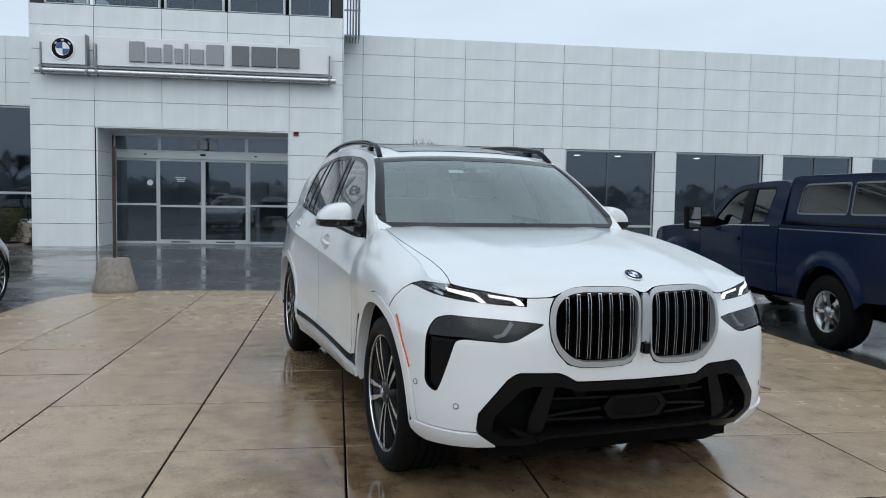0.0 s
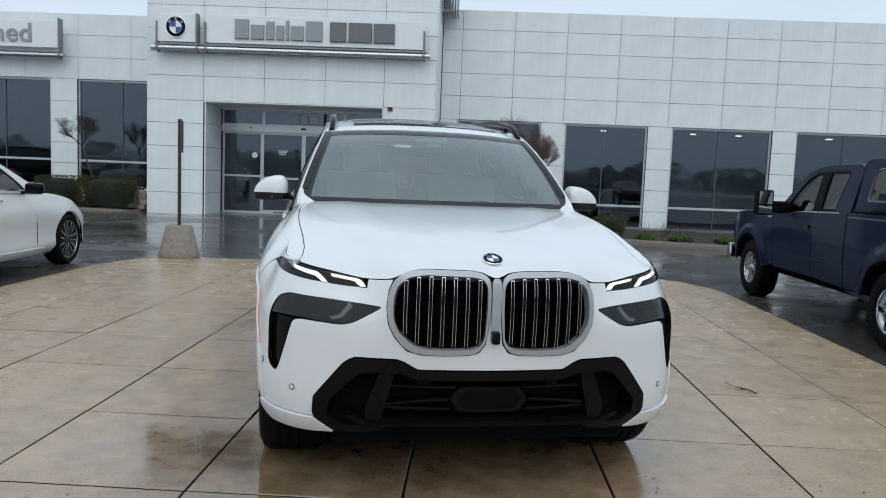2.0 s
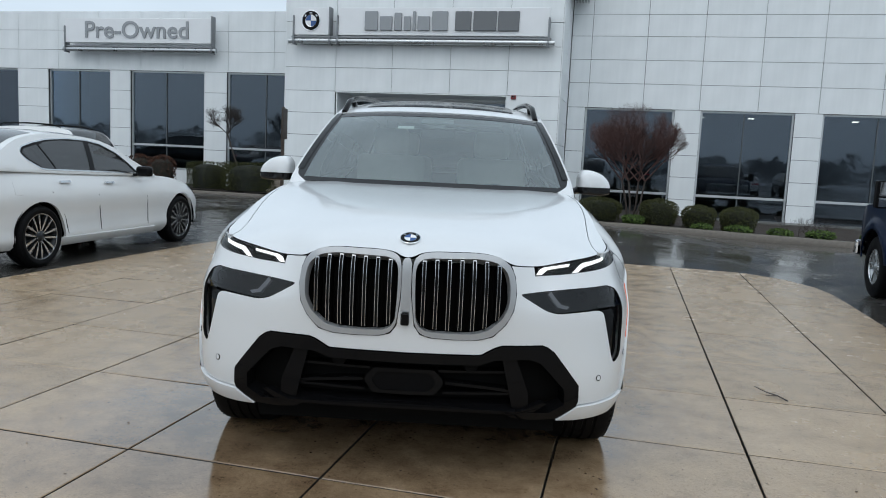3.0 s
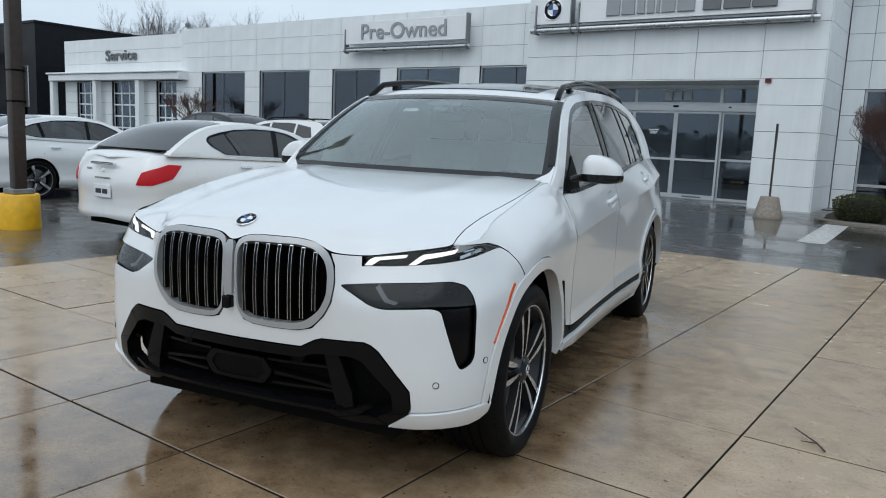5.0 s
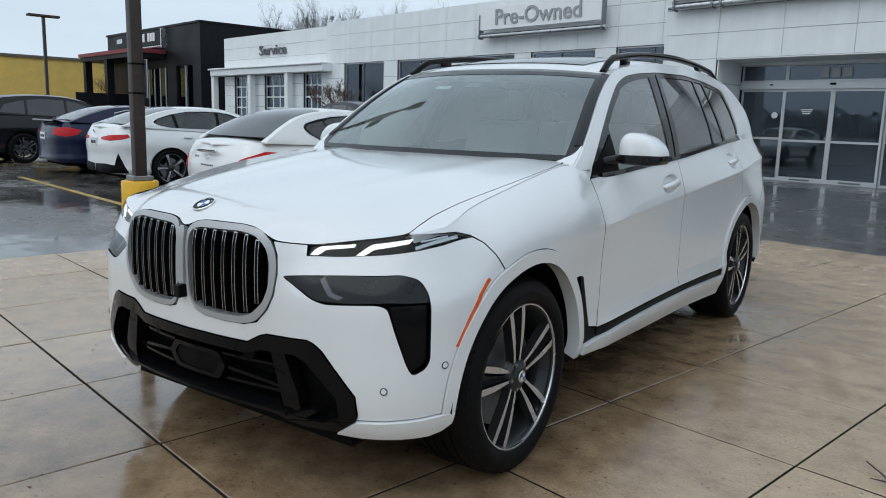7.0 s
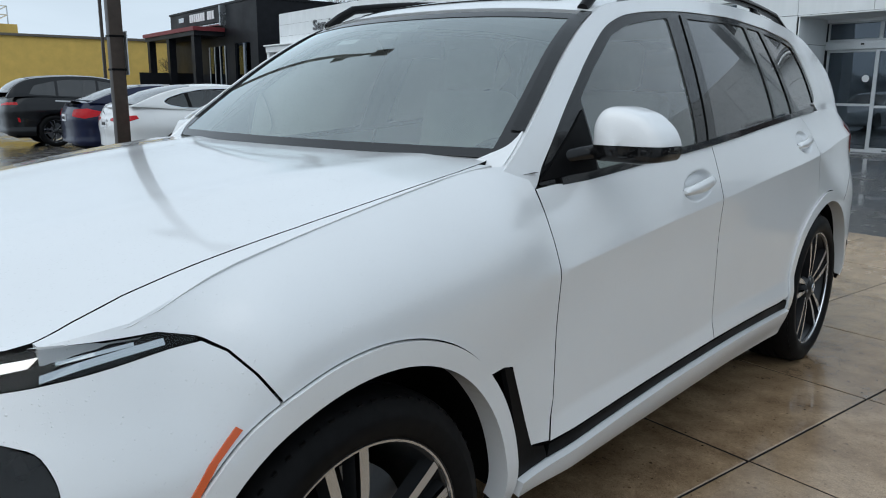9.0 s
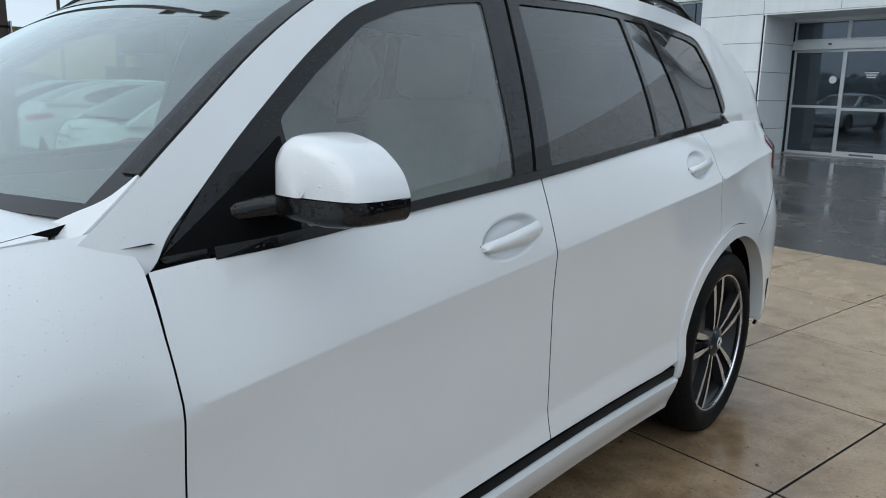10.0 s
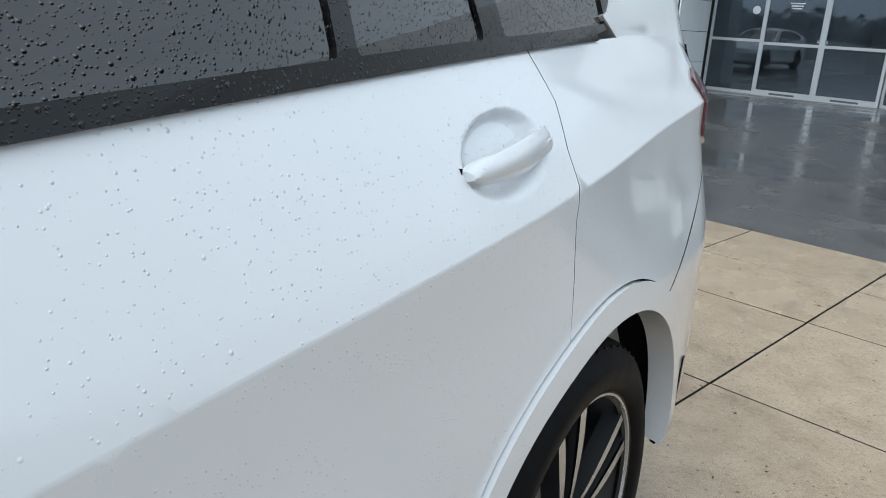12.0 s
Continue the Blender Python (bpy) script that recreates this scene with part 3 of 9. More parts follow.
CREASE = [(-0.3, 0.83), (0.2, 0.855), (0.676, 0.889), (1.2, 0.926), (1.775, 0.965), (2.185, 0.997), (2.48, 1.021), (2.94, 1.058), (3.42, 1.100), (4.0, 1.135)]
FRONT_D = [(0.24, -0.09), (0.30, -0.04), (0.36, -0.012), (0.45, 0.0), (0.62, 0.0), (0.74, -0.003), (0.80, -0.02), (0.86, -0.046), (0.90, -0.062), (0.95, -0.085), (0.99, -0.11), (1.3, -0.30)]
NOSE_D = [(0.24, -0.08), (0.30, -0.05), (0.36, -0.03), (0.50, -0.02), (0.62, -0.012), (0.74, -0.004), (0.84, -0.004), (0.92, -0.012), (0.96, -0.03), (1.3, -0.3)]
REAR_TUCK = [(2.5, 0.0), (2.8, 0.010), (3.1, 0.032), (3.4, 0.055), (3.6, 0.058), (3.85, 0.048)]
REAR_D = [(0.24, -0.10), (0.4, -0.012), (0.6, -0.012), (0.8, -0.014), (1.0, -0.026), (1.08, -0.034), (1.26, -0.080)]


def side_x(y, z, base):
    """Half width of the flank, where the plan is base wide."""
    zc, zt, xt = lerp_table(y, CREASE), lerp_table(y, TOP_Z), lerp_table(y, TOP_X)
    if z >= zc:
        f = smooth01(0.45, 0.80, y)
        u = max((z - zc) / max(zt - zc, 0.02), 0)
        q = smooth01(2.8, 3.4, y)
        lean = (0.80 + 0.15 * q) * u + (0.20 - 0.15 * q) * u * u
        return base - (base - xt) * ((1 - f) * u**2.5 + f * lean)
    w = zc - z
    door = smooth01(0.50, 0.80, y) * (1 - smooth01(2.55, 2.95, y))
    # just under the crease the door turns in a little, then stands upright down to the sill flare
    d = -0.0085 * door * smooth01(0.0, 1.0, 0.5 + 0.5 * min(w / 0.16, 1)) * 2 + 0.0085 * door if w < 0.16 else -0.0085 * door
    zl = 0.50 + 0.012 * (y - 0.9)
    if z < zl:
        d += door * 0.016 * min((zl - z) / 0.07, 1)
    d -= 0.012 * (1 - door) * smooth01(0.0, 0.2, w) * smooth01(3.0, 2.6, y)
    d -= 0.10 * smooth01(0.48, 0.24, z) ** 2 * 0.55 if z < 0.48 else 0
    return base + d


HANDLES = ((3.118, 1.030, 0.128, 0.050), (4.322, 1.122, 0.110, 0.049))


def dimple(s, z):
    """The dished cups behind the door handles."""
    d = 0.0
    for hs, hz, a, b in HANDLES:
        q = ((s - hs) / a) ** 2 + ((z - hz - 0.10 * (s - hs)) / b) ** 2
        if q < 1:
            d -= 0.021 * smooth01(1.0, 0.35, q)
    return d


def ring(s, z):
    """A point of the lower body: s runs along the plan from the nose, z is the height."""
    sign, s = (1 if s >= 0 else -1), abs(s)
    x, y = plan_point(s)
    e = 0.004
    xa, ya = plan_point(max(0, s - e))
    xb, yb = plan_point(min(S_END, s + e))
    tx, ty = xb - xa, yb - ya
    n = math.hypot(tx, ty) or 1
    nx, ny = ty / n, -tx / n
    fs = smooth01(1.12, 1.36, s)
    d_front = lerp_table(z, FRONT_D) * smooth01(0.35, 0.57, s) + lerp_table(z, NOSE_D) * (1 - smooth01(0.35, 0.57, s))
    fr = smooth01(S_END - 0.97, S_END - 0.66, s)
    d = 0.0
    if fs < 1:
        d += d_front * (1 - fs)
    tuck = lerp_table(y, REAR_TUCK) * smooth01(0.76, 1.08, z)
    if fr > 0:
        d += (lerp_table(z, REAR_D) - 0.6 * tuck) * fr
    mid = fs * (1 - fr)
    if mid > 0:
        d += (side_x(y, z, x - tuck) - x + dimple(s, z)) * mid
    return (sign * (x + nx * d), y + ny * d, z)


HOOD_LIP = [(0.0, 0.946), (0.022, 0.950), (0.05, 0.963), (0.10, 0.971), (0.20, 0.973), (0.285, 0.972), (0.345, 0.963), (0.385, 0.946), (0.415, 0.932), (0.45, 0.926), (0.54, 0.9215), (0.62, 0.932), (0.705, 0.945), (0.80, 0.957), (0.905, 0.9685)]
HOOD_RIM = [ring(s, lerp_table(s, HOOD_LIP)) for s in [0.0, 0.022] + [0.05 + 0.019 * i for i in range(46)]]
HOOD_RIM_Y = [(max(0, p[0]), p[1] - 0.002) for p in HOOD_RIM]
HOOD_RIM_Z = [(max(0, p[0]), p[2]) for p in HOOD_RIM]


def hood_front_y(x):
    return lerp_table(abs(x), HOOD_RIM_Y)


def hood_dome(x, y):
    c = lerp_table(y, [(-0.85, 0.995), (-0.73, 1.028), (-0.5, 1.068), (-0.2, 1.108), (0.1, 1.140), (0.4, 1.165), (0.7, 1.182)])
    e = lerp_table(y, [(-0.85, 0.90), (-0.5, 0.965), (-0.25, 1.03), (0.0, 1.083), (0.3, 1.132), (0.55, 1.160), (0.7, 1.172)])
    xe = lerp_table(y, [(-0.85, 0.70), (-0.5, 0.772), (-0.25, 0.80), (0.0, 0.808), (0.3, 0.797), (0.55, 0.787), (0.7, 0.80)])
    u = min(abs(x) / xe, 1.1)
    z = c - (c - e) * u**2.4
    rib = abs(abs(x) - (0.36 + 0.13 * (y + 0.8)))
    return z + 0.0045 * math.exp(-((rib / 0.085) ** 2)) * smooth01(-0.7, -0.3, y)


def hood_z(x, y):
    """The hood: a dome that bends down to its lip at the front."""
    yf = hood_front_y(x)
    drop = hood_dome(x, yf) - lerp_table(abs(x), HOOD_RIM_Z)
    return hood_dome(x, y) - drop * math.exp(-max(0, y - yf) / 0.065)


# the upper body: edge curve from the foot of the windscreen pillar over the roof to the tail
EDGE_Y = [(-0.12, 0.44), (0.0, 0.63), (0.10, 0.80), (0.22, 1.03), (0.32, 1.25), (0.38, 1.42), (0.5, 1.9), (0.65, 2.6), (0.8, 3.25), (0.88, 3.58), (0.94, 3.84), (1.0, 4.06), (1.1, 4.22)]
EDGE_Z = [(-0.12, 1.015), (0.0, 1.172), (0.10, 1.305), (0.22, 1.47), (0.32, 1.588), (0.38, 1.632), (0.5, 1.688), (0.65, 1.712), (0.8, 1.690), (0.88, 1.64), (0.94, 1.50), (1.0, 1.235), (1.1, 1.0)]
BELT_X = [(0.55, 0.815), (0.70, 0.842), (1.3, 0.862), (1.83, 0.866), (2.4, 0.846), (2.93, 0.812), (3.46, 0.767), (3.6, 0.761), (3.77, 0.750), (3.9, 0.738), (4.0, 0.705), (4.1, 0.62)]


def glass_x(y, z):
    """Half width of the side glass and pillars above the belt."""
    zb, xb = 1.09 + 0.062 * (y - 0.7), lerp_table(y, BELT_X)
    w = (z - zb) / 0.56
    return xb - (0.245 + 0.02 * smooth01(2.2, 3.6, y)) * (w**1.25 if w > 0 else 0.8 * w)


def edge_point(v):
    y, z = lerp_table(v, EDGE_Y), lerp_table(v, EDGE_Z)
    return glass_x(y, z) - 0.012, y, z


def top(u, v):
    """Windscreen, roof and tailgate glass: u across (-1 to 1), v from the cowl to the tail."""
    xe, ye, ze = edge_point(v)
    bow = lerp_table(v, [(0, 0.11), (0.32, 0.10), (0.5, 0.02), (0.8, -0.05), (0.9, -0.10), (1.0, -0.14)])
    crown = lerp_table(v, [(0, 0.0), (0.32, 0.028), (0.45, 0.045), (0.65, 0.05), (0.85, 0.04), (1.0, 0.0)])
    return (u * xe, ye - bow * (1 - u * u), ze + crown * (1 - abs(u) ** 2.6))


# ---- skins: panels cut from a surface, with turned-in edges ----
def densify(poly, step):
    out = []
    for (a, b), (c, d) in zip(poly, poly[1:] + poly[:1]):
        n = max(1, math.ceil(math.hypot(c - a, d - b) / step))
        out += [(a + (c - a) * i / n, b + (d - b) * i / n) for i in range(n)]
    return out


def inside_poly(pts, poly):
    """Which of the points lie inside a polygon (numpy)."""
    x, y = pts[:, 0], pts[:, 1]
    c = np.zeros(len(pts), bool)
    px, py = np.array(poly).T
    j = len(poly) - 1
    for i in range(len(poly)):
        if py[i] != py[j]:
            cross = ((py[i] > y) != (py[j] > y)) & (x < (px[j] - px[i]) * (y - py[i]) / (py[j] - py[i]) + px[i])
            c ^= cross
        j = i
    return c


def edge_distance(pts, poly):
    best = np.full(len(pts), 9.0)
    p = np.array(poly)
    q = np.roll(p, -1, 0)
    for a, b in zip(p, q):
        ab = b - a
        t = np.clip(((pts - a) @ ab) / max(ab @ ab, 1e-9), 0, 1)
        best = np.minimum(best, np.hypot(*(pts - a - t[:, None] * ab).T))
    return best


def arc(cs, cz, r, a0, a1, n=24):
    return [(cs + r * math.cos(radians(a0 + (a1 - a0) * i / n)), cz + r * math.sin(radians(a0 + (a1 - a0) * i / n))) for i in range(n + 1)]


def rounded(poly, r, n=4):
    """Corners of a polygon rounded by up to r."""
    out = []
    m = len(poly)
    for i in range(m):
        p, q, s = Vector(poly[i - 1]), Vector(poly[i]), Vector(poly[(i + 1) % m])
        k = min(r, (p - q).length * 0.45, (s - q).length * 0.45)
        a, b = q + (p - q).normalized() * k, q + (s - q).normalized() * k
        for t in range(n + 1):
            t /= n
            out.append(tuple((1 - t) ** 2 * a + 2 * t * (1 - t) * q + t * t * b))
    return out


def skin(name, outline, surf, mat, parent, holes=(), step=0.032, rim=0.014, offset=0.0, label="", extra=(), avoid=(), centre=(0, 1.6, 0.55), side=1):
    """One panel: the outline, in the surface's own two coordinates, is filled with triangles, laid on the surface and its rims turned in."""
    from mathutils.geometry import delaunay_2d_cdt
    outline = densify(list(outline), step)
    holes = [densify(list(h), step) for h in holes]
    loops = [outline, *holes]
    pts, edges = [], []
    for lp in loops:
        k = len(pts)
        pts += lp
        edges += [(k + i, k + (i + 1) % len(lp)) for i in range(len(lp))]
    arr = np.array(outline)
    (a0, b0), (a1, b1) = arr.min(0), arr.max(0)
    g = np.array([(a0 + step * (i + 0.5 * (j % 2)), b0 + step * 0.87 * j) for j in range(int((b1 - b0) / step / 0.87) + 2) for i in range(int((a1 - a0) / step) + 2)] + list(extra))
    order = np.arange(len(g)) < len(g) - len(extra)
    ok = inside_poly(g, outline)
    for h in holes:
        ok &= ~inside_poly(g, h)
    g, order = g[ok], order[ok]
    n_grid = int(order.sum())
    far = np.full(len(g), 9.0)
    for lp in loops:
        far = np.minimum(far, edge_distance(g, lp))
    near = far > step * 0.42
    if len(extra) and n_grid:
        ex = np.array(extra)
        for k in range(n_grid):
            if np.min(np.abs(ex[:, 0] - g[k, 0]) + np.abs(ex[:, 1] - g[k, 1])) < step * 0.55:
                near[k] = False
    for cs, cz, ra, rb in avoid:
        q = ((g[:, 0] - cs) / ra) ** 2 + ((g[:, 1] - cz) / rb) ** 2
        near &= (q > 1.4) | (np.arange(len(g)) >= n_grid)
    g = g[near]
    allp = [Vector(p) for p in pts] + [Vector(map(float, p)) for p in g]
    vs, _, fs, *_ = delaunay_2d_cdt(allp, edges, [], 0, 1e-5)
    mid = np.array([np.mean([vs[i] for i in f], 0) for f in fs])
    keep = inside_poly(mid, outline)
    for h in holes:
        keep &= ~inside_poly(mid, h)
    def tall(f):
        a, b, c = (vs[i] for i in f)
        longest = max((a - b).length, (b - c).length, (c - a).length)
        return abs((b - a).cross(c - a)) / longest > 0.0006

    fs = [f for f, k in zip(fs, keep) if k and tall(f)]
    e = 0.0015

    def at(a, b):
        x, y, z = surf(a, b)
        return Vector((side * x, y, z))

    places, normals = [], []
    cen = Vector(centre)
    for a, b in vs:
        p = at(a, b)
        n = (at(a + e, b) - at(a - e, b)).cross(at(a, b + e) - at(a, b - e)).normalized()
        if n.dot(p - cen) < 0:
            n = -n
        places.append(p + n * offset)
        normals.append(n)
    faces, loops_n = [], []
    for f in fs:
        i, j, k = f
        if (places[j] - places[i]).cross(places[k] - places[i]).dot(normals[i]) < 0:
            f = (i, k, j)
        faces.append(tuple(f))
    count, verts = {}, list(places)
    for f in faces:
        for a, b in zip(f, f[1:] + f[:1]):
            count[a, b] = 1
    back = {}
    skin_faces = len(faces)
    for a, b in [q for q in count if (q[1], q[0]) not in count]:
        for i in (a, b):
            if i not in back:
                back[i] = len(verts)
                verts.append(places[i] - normals[i] * rim)
        faces.append((b, a, back[a], back[b]))
    me = bpy.data.meshes.new(name)
    me.from_pydata([tuple(v) for v in verts], [], faces)
    me.materials.append(mat)
    if mat == M_WHITE and rim < 0.03:
        # the turned-in edges are coloured black to paint the shade of the shut lines
        me.materials.append(M_VOID)
        me.polygons.foreach_set("material_index", [0 if k < skin_faces else 1 for k in range(len(faces))])
    me.polygons.foreach_set("use_smooth", [True] * len(faces))
    cn = []
    for k, poly in enumerate(me.polygons):
        for li in poly.loop_indices:
            vi = me.loops[li].vertex_index
            cn.append(tuple(normals[vi]) if k < skin_faces else tuple(poly.normal))
    me.normals_split_custom_set(cn)
    ob = new(name, me)
    ob.parent = parent
    if label:
        tagged(ob, label)
    return ob


def grid_skin(name, surf, us, vs, mat, parent, offset=0.0, label="", thick=0.004, centre=(0, 1.8, 0.9)):
    """A regular sheet of a surface with a little thickness."""
    bm = bmesh.new()
    cen = Vector(centre)
    rows, back = [], []
    for v in vs:
        row, brow = [], []
        for u in us:
            e = 0.003
            p = Vector(surf(u, v))
            n = (Vector(surf(u + e, v)) - Vector(surf(u - e, v))).cross(Vector(surf(u, v + e)) - Vector(surf(u, v - e))).normalized()
            if n.dot(p - cen) < 0:
                n = -n
            row.append(bm.verts.new(p + n * offset))
            if thick:
                brow.append(bm.verts.new(p + n * (offset - thick)))
        rows.append(row)
        back.append(brow)
    R, C = len(rows), len(rows[0])
    for i in range(R - 1):
        for j in range(C - 1):
            bm.faces.new((rows[i][j], rows[i][j + 1], rows[i + 1][j + 1], rows[i + 1][j]))
            if thick:
                bm.faces.new((back[i][j], back[i + 1][j], back[i + 1][j + 1], back[i][j + 1]))
    for j in range(C - 1 if thick else 0):
        bm.faces.new((rows[0][j], back[0][j], back[0][j + 1], rows[0][j + 1]))
        bm.faces.new((rows[-1][j], rows[-1][j + 1], back[-1][j + 1], back[-1][j]))
    for i in range(R - 1 if thick else 0):
        bm.faces.new((rows[i][0], rows[i + 1][0], back[i + 1][0], back[i][0]))
        bm.faces.new((rows[i][-1], back[i][-1], back[i + 1][-1], rows[i + 1][-1]))
    bmesh.ops.recalc_face_normals(bm, faces=bm.faces)
    return part(name, bm, mat, parent, label, smooth=50)


def steps(a, b, n):
    return [a + (b - a) * i / n for i in range(n + 1)]


# ---- wheels ----
def spoke_wheel(parent, m, radius, width, rim_r, spokes, face_mat, dark_mat, twin=True, name="wheel", twist=0.0, label="", badge=False):
    """Tyre, barrel, twin-spoke face, hub cap and brake. The outer face looks along +x."""
    wheel = new(name)
    wheel.parent = parent
    wheel.matrix_local = m
    if label:
        tagged(wheel, label)
    w = width
    bm = bmesh.new()
    prof = [(rim_r - 0.004, -0.028), (rim_r + 0.006, -0.006), (rim_r + 0.018, 0.004), (rim_r + 0.05, 0.007), (radius - 0.045, 0.004), (radius - 0.018, -0.008), (radius - 0.004, -0.03), (radius, -0.05)]
    grooves = [0.085, 0.13, 0.175, 0.215]
    for gx_ in grooves:
        if gx_ < w - 0.05:
            prof += [(radius, -gx_ + 0.008), (radius - 0.008, -gx_ + 0.005), (radius - 0.008, -gx_ - 0.005), (radius, -gx_ - 0.008)]
    prof += [(radius, -w + 0.05), (radius - 0.018, -w + 0.008), (radius - 0.05, -w), (rim_r, -w + 0.02)]
    lathe(bm, prof, 72)
    # shoulder blocks
    for k in range(64):
        a = 2 * math.pi * k / 64
        vs = box(bm, -0.046, -0.006, radius - 0.030, -0.012, 0.006, radius - 0.0115)
        bmesh.ops.transform(bm, matrix=Matrix.Rotation(a, 4, "X"), verts=vs)
    part("tyre", bm, M_RUBBER, wheel, "", 40)
    bm = bmesh.new()
    lathe(bm, [(rim_r - 0.010, -0.020), (rim_r + 0.004, -0.006), (rim_r + 0.008, -0.010), (rim_r - 0.002, -0.03), (rim_r - 0.02, -0.05), (rim_r - 0.035, -0.12), (rim_r - 0.03, -w + 0.03)], 72)
    part("rim_barrel", bm, dark_mat, wheel, "", 40)
    bm = bmesh.new()
    lathe(bm, [(rim_r - 0.005, -0.016), (rim_r - 0.003, -0.009), (rim_r + 0.004, -0.008), (rim_r + 0.001, -0.018)], 72, close=True)
    part("rim_lip", bm, face_mat, wheel, "", 40)
    dish = 0.045
    r0, r1 = 0.052, rim_r - 0.008
    for k in range(spokes):
        a = 2 * math.pi * k / spokes + twist
        bmf, bmd = bmesh.new(), bmesh.new()
        for sgn in ((-1, 1) if twin else (0,)):
            # each blade: a wedge that runs outwards beside its twin
            segs = 7
            ring_pts = []
            for i in range(segs + 1):
                t = i / segs
                r = r0 + (r1 - r0) * t
                gap = (0.015 + 0.024 * t) if twin else 0
                wid = (0.019 + 0.017 * smooth01(0.1, 0.7, t)) if twin else 0.040 + 0.035 * t
                x = -0.006 - dish * (1 - t) ** 2 * 0.4 - 0.010 * t
                ring_pts.append((r, sgn * gap, wid, x))
            fr = [[bmf.verts.new((x, y + (o + 0.16 * sgn) * wd, r)) for o in (-0.34, 0.34)] for r, y, wd, x in ring_pts]
            bk = [[bmd.verts.new((x - dx, y + o * wd, r)) for o, dx in ((-0.5, 0.001), (-0.62, 0.035), (0.62, 0.035), (0.5, 0.001))] for r, y, wd, x in ring_pts]
            for p, q in zip(fr, fr[1:]):
                bmf.faces.new((p[0], p[1], q[1], q[0]))
            for p, q in zip(bk, bk[1:]):
                for i in range(3):
                    bmd.faces.new((p[i], p[i + 1], q[i + 1], q[i]))
        # dark web between the twins
        if twin:
            web = [[bmd.verts.new((-0.026 - 0.02 * (1 - t), o * (0.012 + 0.036 * t), r0 + (r1 - r0) * t)) for o in (-1, 1)] for t in steps(0, 0.45, 4)]
            for p, q in zip(web, web[1:]):
                bmd.faces.new((p[0], p[1], q[1], q[0]))
        for b in (bmf, bmd):
            bmesh.ops.recalc_face_normals(b, faces=b.faces)
            bmesh.ops.transform(b, matrix=Matrix.Rotation(a, 4, "X"), verts=b.verts)
        part("spoke", bmd, dark_mat, wheel, "", 40)
        part("spoke_face", bmf, face_mat, wheel, "", 40)
    bm = bmesh.new()
    lathe(bm, [(0.0, -0.004), (0.030, -0.005), (0.036, -0.010), (0.060, -0.020), (0.075, -0.05)], 40)
    part("hub_cap", bm, dark_mat, wheel, "", 40)
    if badge:
        bm = bmesh.new()
        lathe(bm, [(0.0, -0.0022), (0.022, -0.0024), (0.024, -0.005)], 32)
        part("hub_badge", bm, M_SATIN, wheel, "", 40)
        for k in range(4):
            bm = bmesh.new()
            c = bm.verts.new((-0.001, 0, 0))
            vs = [bm.verts.new((-0.001, 0.015 * math.cos(radians(90 * k + 15 * i)), 0.015 * math.sin(radians(90 * k + 15 * i)))) for i in range(7)]
            for a, b in zip(vs, vs[1:]):
                bm.faces.new((c, a, b))
            part("badge_quarter", bm, M_BADGE_BLUE if k % 2 else M_BADGE_WHITE, wheel)
    for k in range(5):
        a = 2 * math.pi * (k + 0.5) / 5 + twist
        bm = bmesh.new()
        lathe(bm, [(0.0, -0.014), (0.008, -0.015), (0.009, -0.03)], 8)
        bmesh.ops.transform(bm, matrix=pose(0, 0.052 * math.cos(a), 0.052 * math.sin(a)), verts=bm.verts)
        part("wheel_bolt", bm, M_STEEL_DARK, wheel)
    bm = bmesh.new()
    lathe(bm, [(0.0, -0.10), (rim_r - 0.075, -0.10), (rim_r - 0.075, -0.125), (0.0, -0.125)], 48)
    part("brake_disc", bm, M_STEEL_DARK, wheel, "", 40)
    bm = bmesh.new()
    box(bm, -0.135, -0.05, rim_r - 0.14, -0.085, 0.13, rim_r - 0.055, 0.012, 2)
    bmesh.ops.transform(bm, matrix=Matrix.Rotation(0.8, 4, "X"), verts=bm.verts)
    part("brake_caliper", bm, M_BLACK_MATTE, wheel)
    return wheel


M_REDSMOKE = material("smoked_red_lamp", (0.085, 0.006, 0.009), 0.12, 0, 0.4)
M_BADGE_BLUE = material("blue_badge", (0.015, 0.07, 0.24), 0.2, 0, 0.5)
M_BADGE_WHITE = material("white_badge", (0.75, 0.76, 0.77), 0.2, 0, 0.8)
M_WHEEL_FACE = textured("machined_alloy", (0.60, 0.61, 0.63), 0.26, 40, 0.05, metal=0.95, rough_var=0.05)
M_WHEEL_DARK = material("dark_grey_alloy", (0.022, 0.023, 0.025), 0.35, 0.3, 0.2, 0.3)
M_IVORY = textured("ivory_leather", (0.52, 0.50, 0.46), 0.5, 30, 0.06, 0.1, 90)
M_DASH = textured("dark_dashboard", (0.03, 0.03, 0.032), 0.55, 40, 0.2)
M_HEADLINER = textured("pale_headliner", (0.42, 0.42, 0.41), 0.9, 40, 0.05)
M_DRL = bpy.data.materials.new("daylight_lamp")
M_DRL.use_nodes = True
nodes_of(M_DRL)[2].inputs["Base Color"].default_value = (0.9, 0.9, 0.9, 1)
nodes_of(M_DRL)[2].inputs["Emission Color"].default_value = (1.0, 0.98, 0.94, 1)
nodes_of(M_DRL)[2].inputs["Emission Strength"].default_value = 1.0
M_LENS = glass_material("clear_lamp_lens", (0.80, 0.82, 0.83), ior=1.35, floor=0.0)
M_SMOKE = glass_material("smoked_lamp_lens", (0.34, 0.35, 0.37), ior=1.4, floor=0.008)
M_FRIT = material("black_glass_border", (0.010, 0.010, 0.011), 0.1, 0, 0.0)

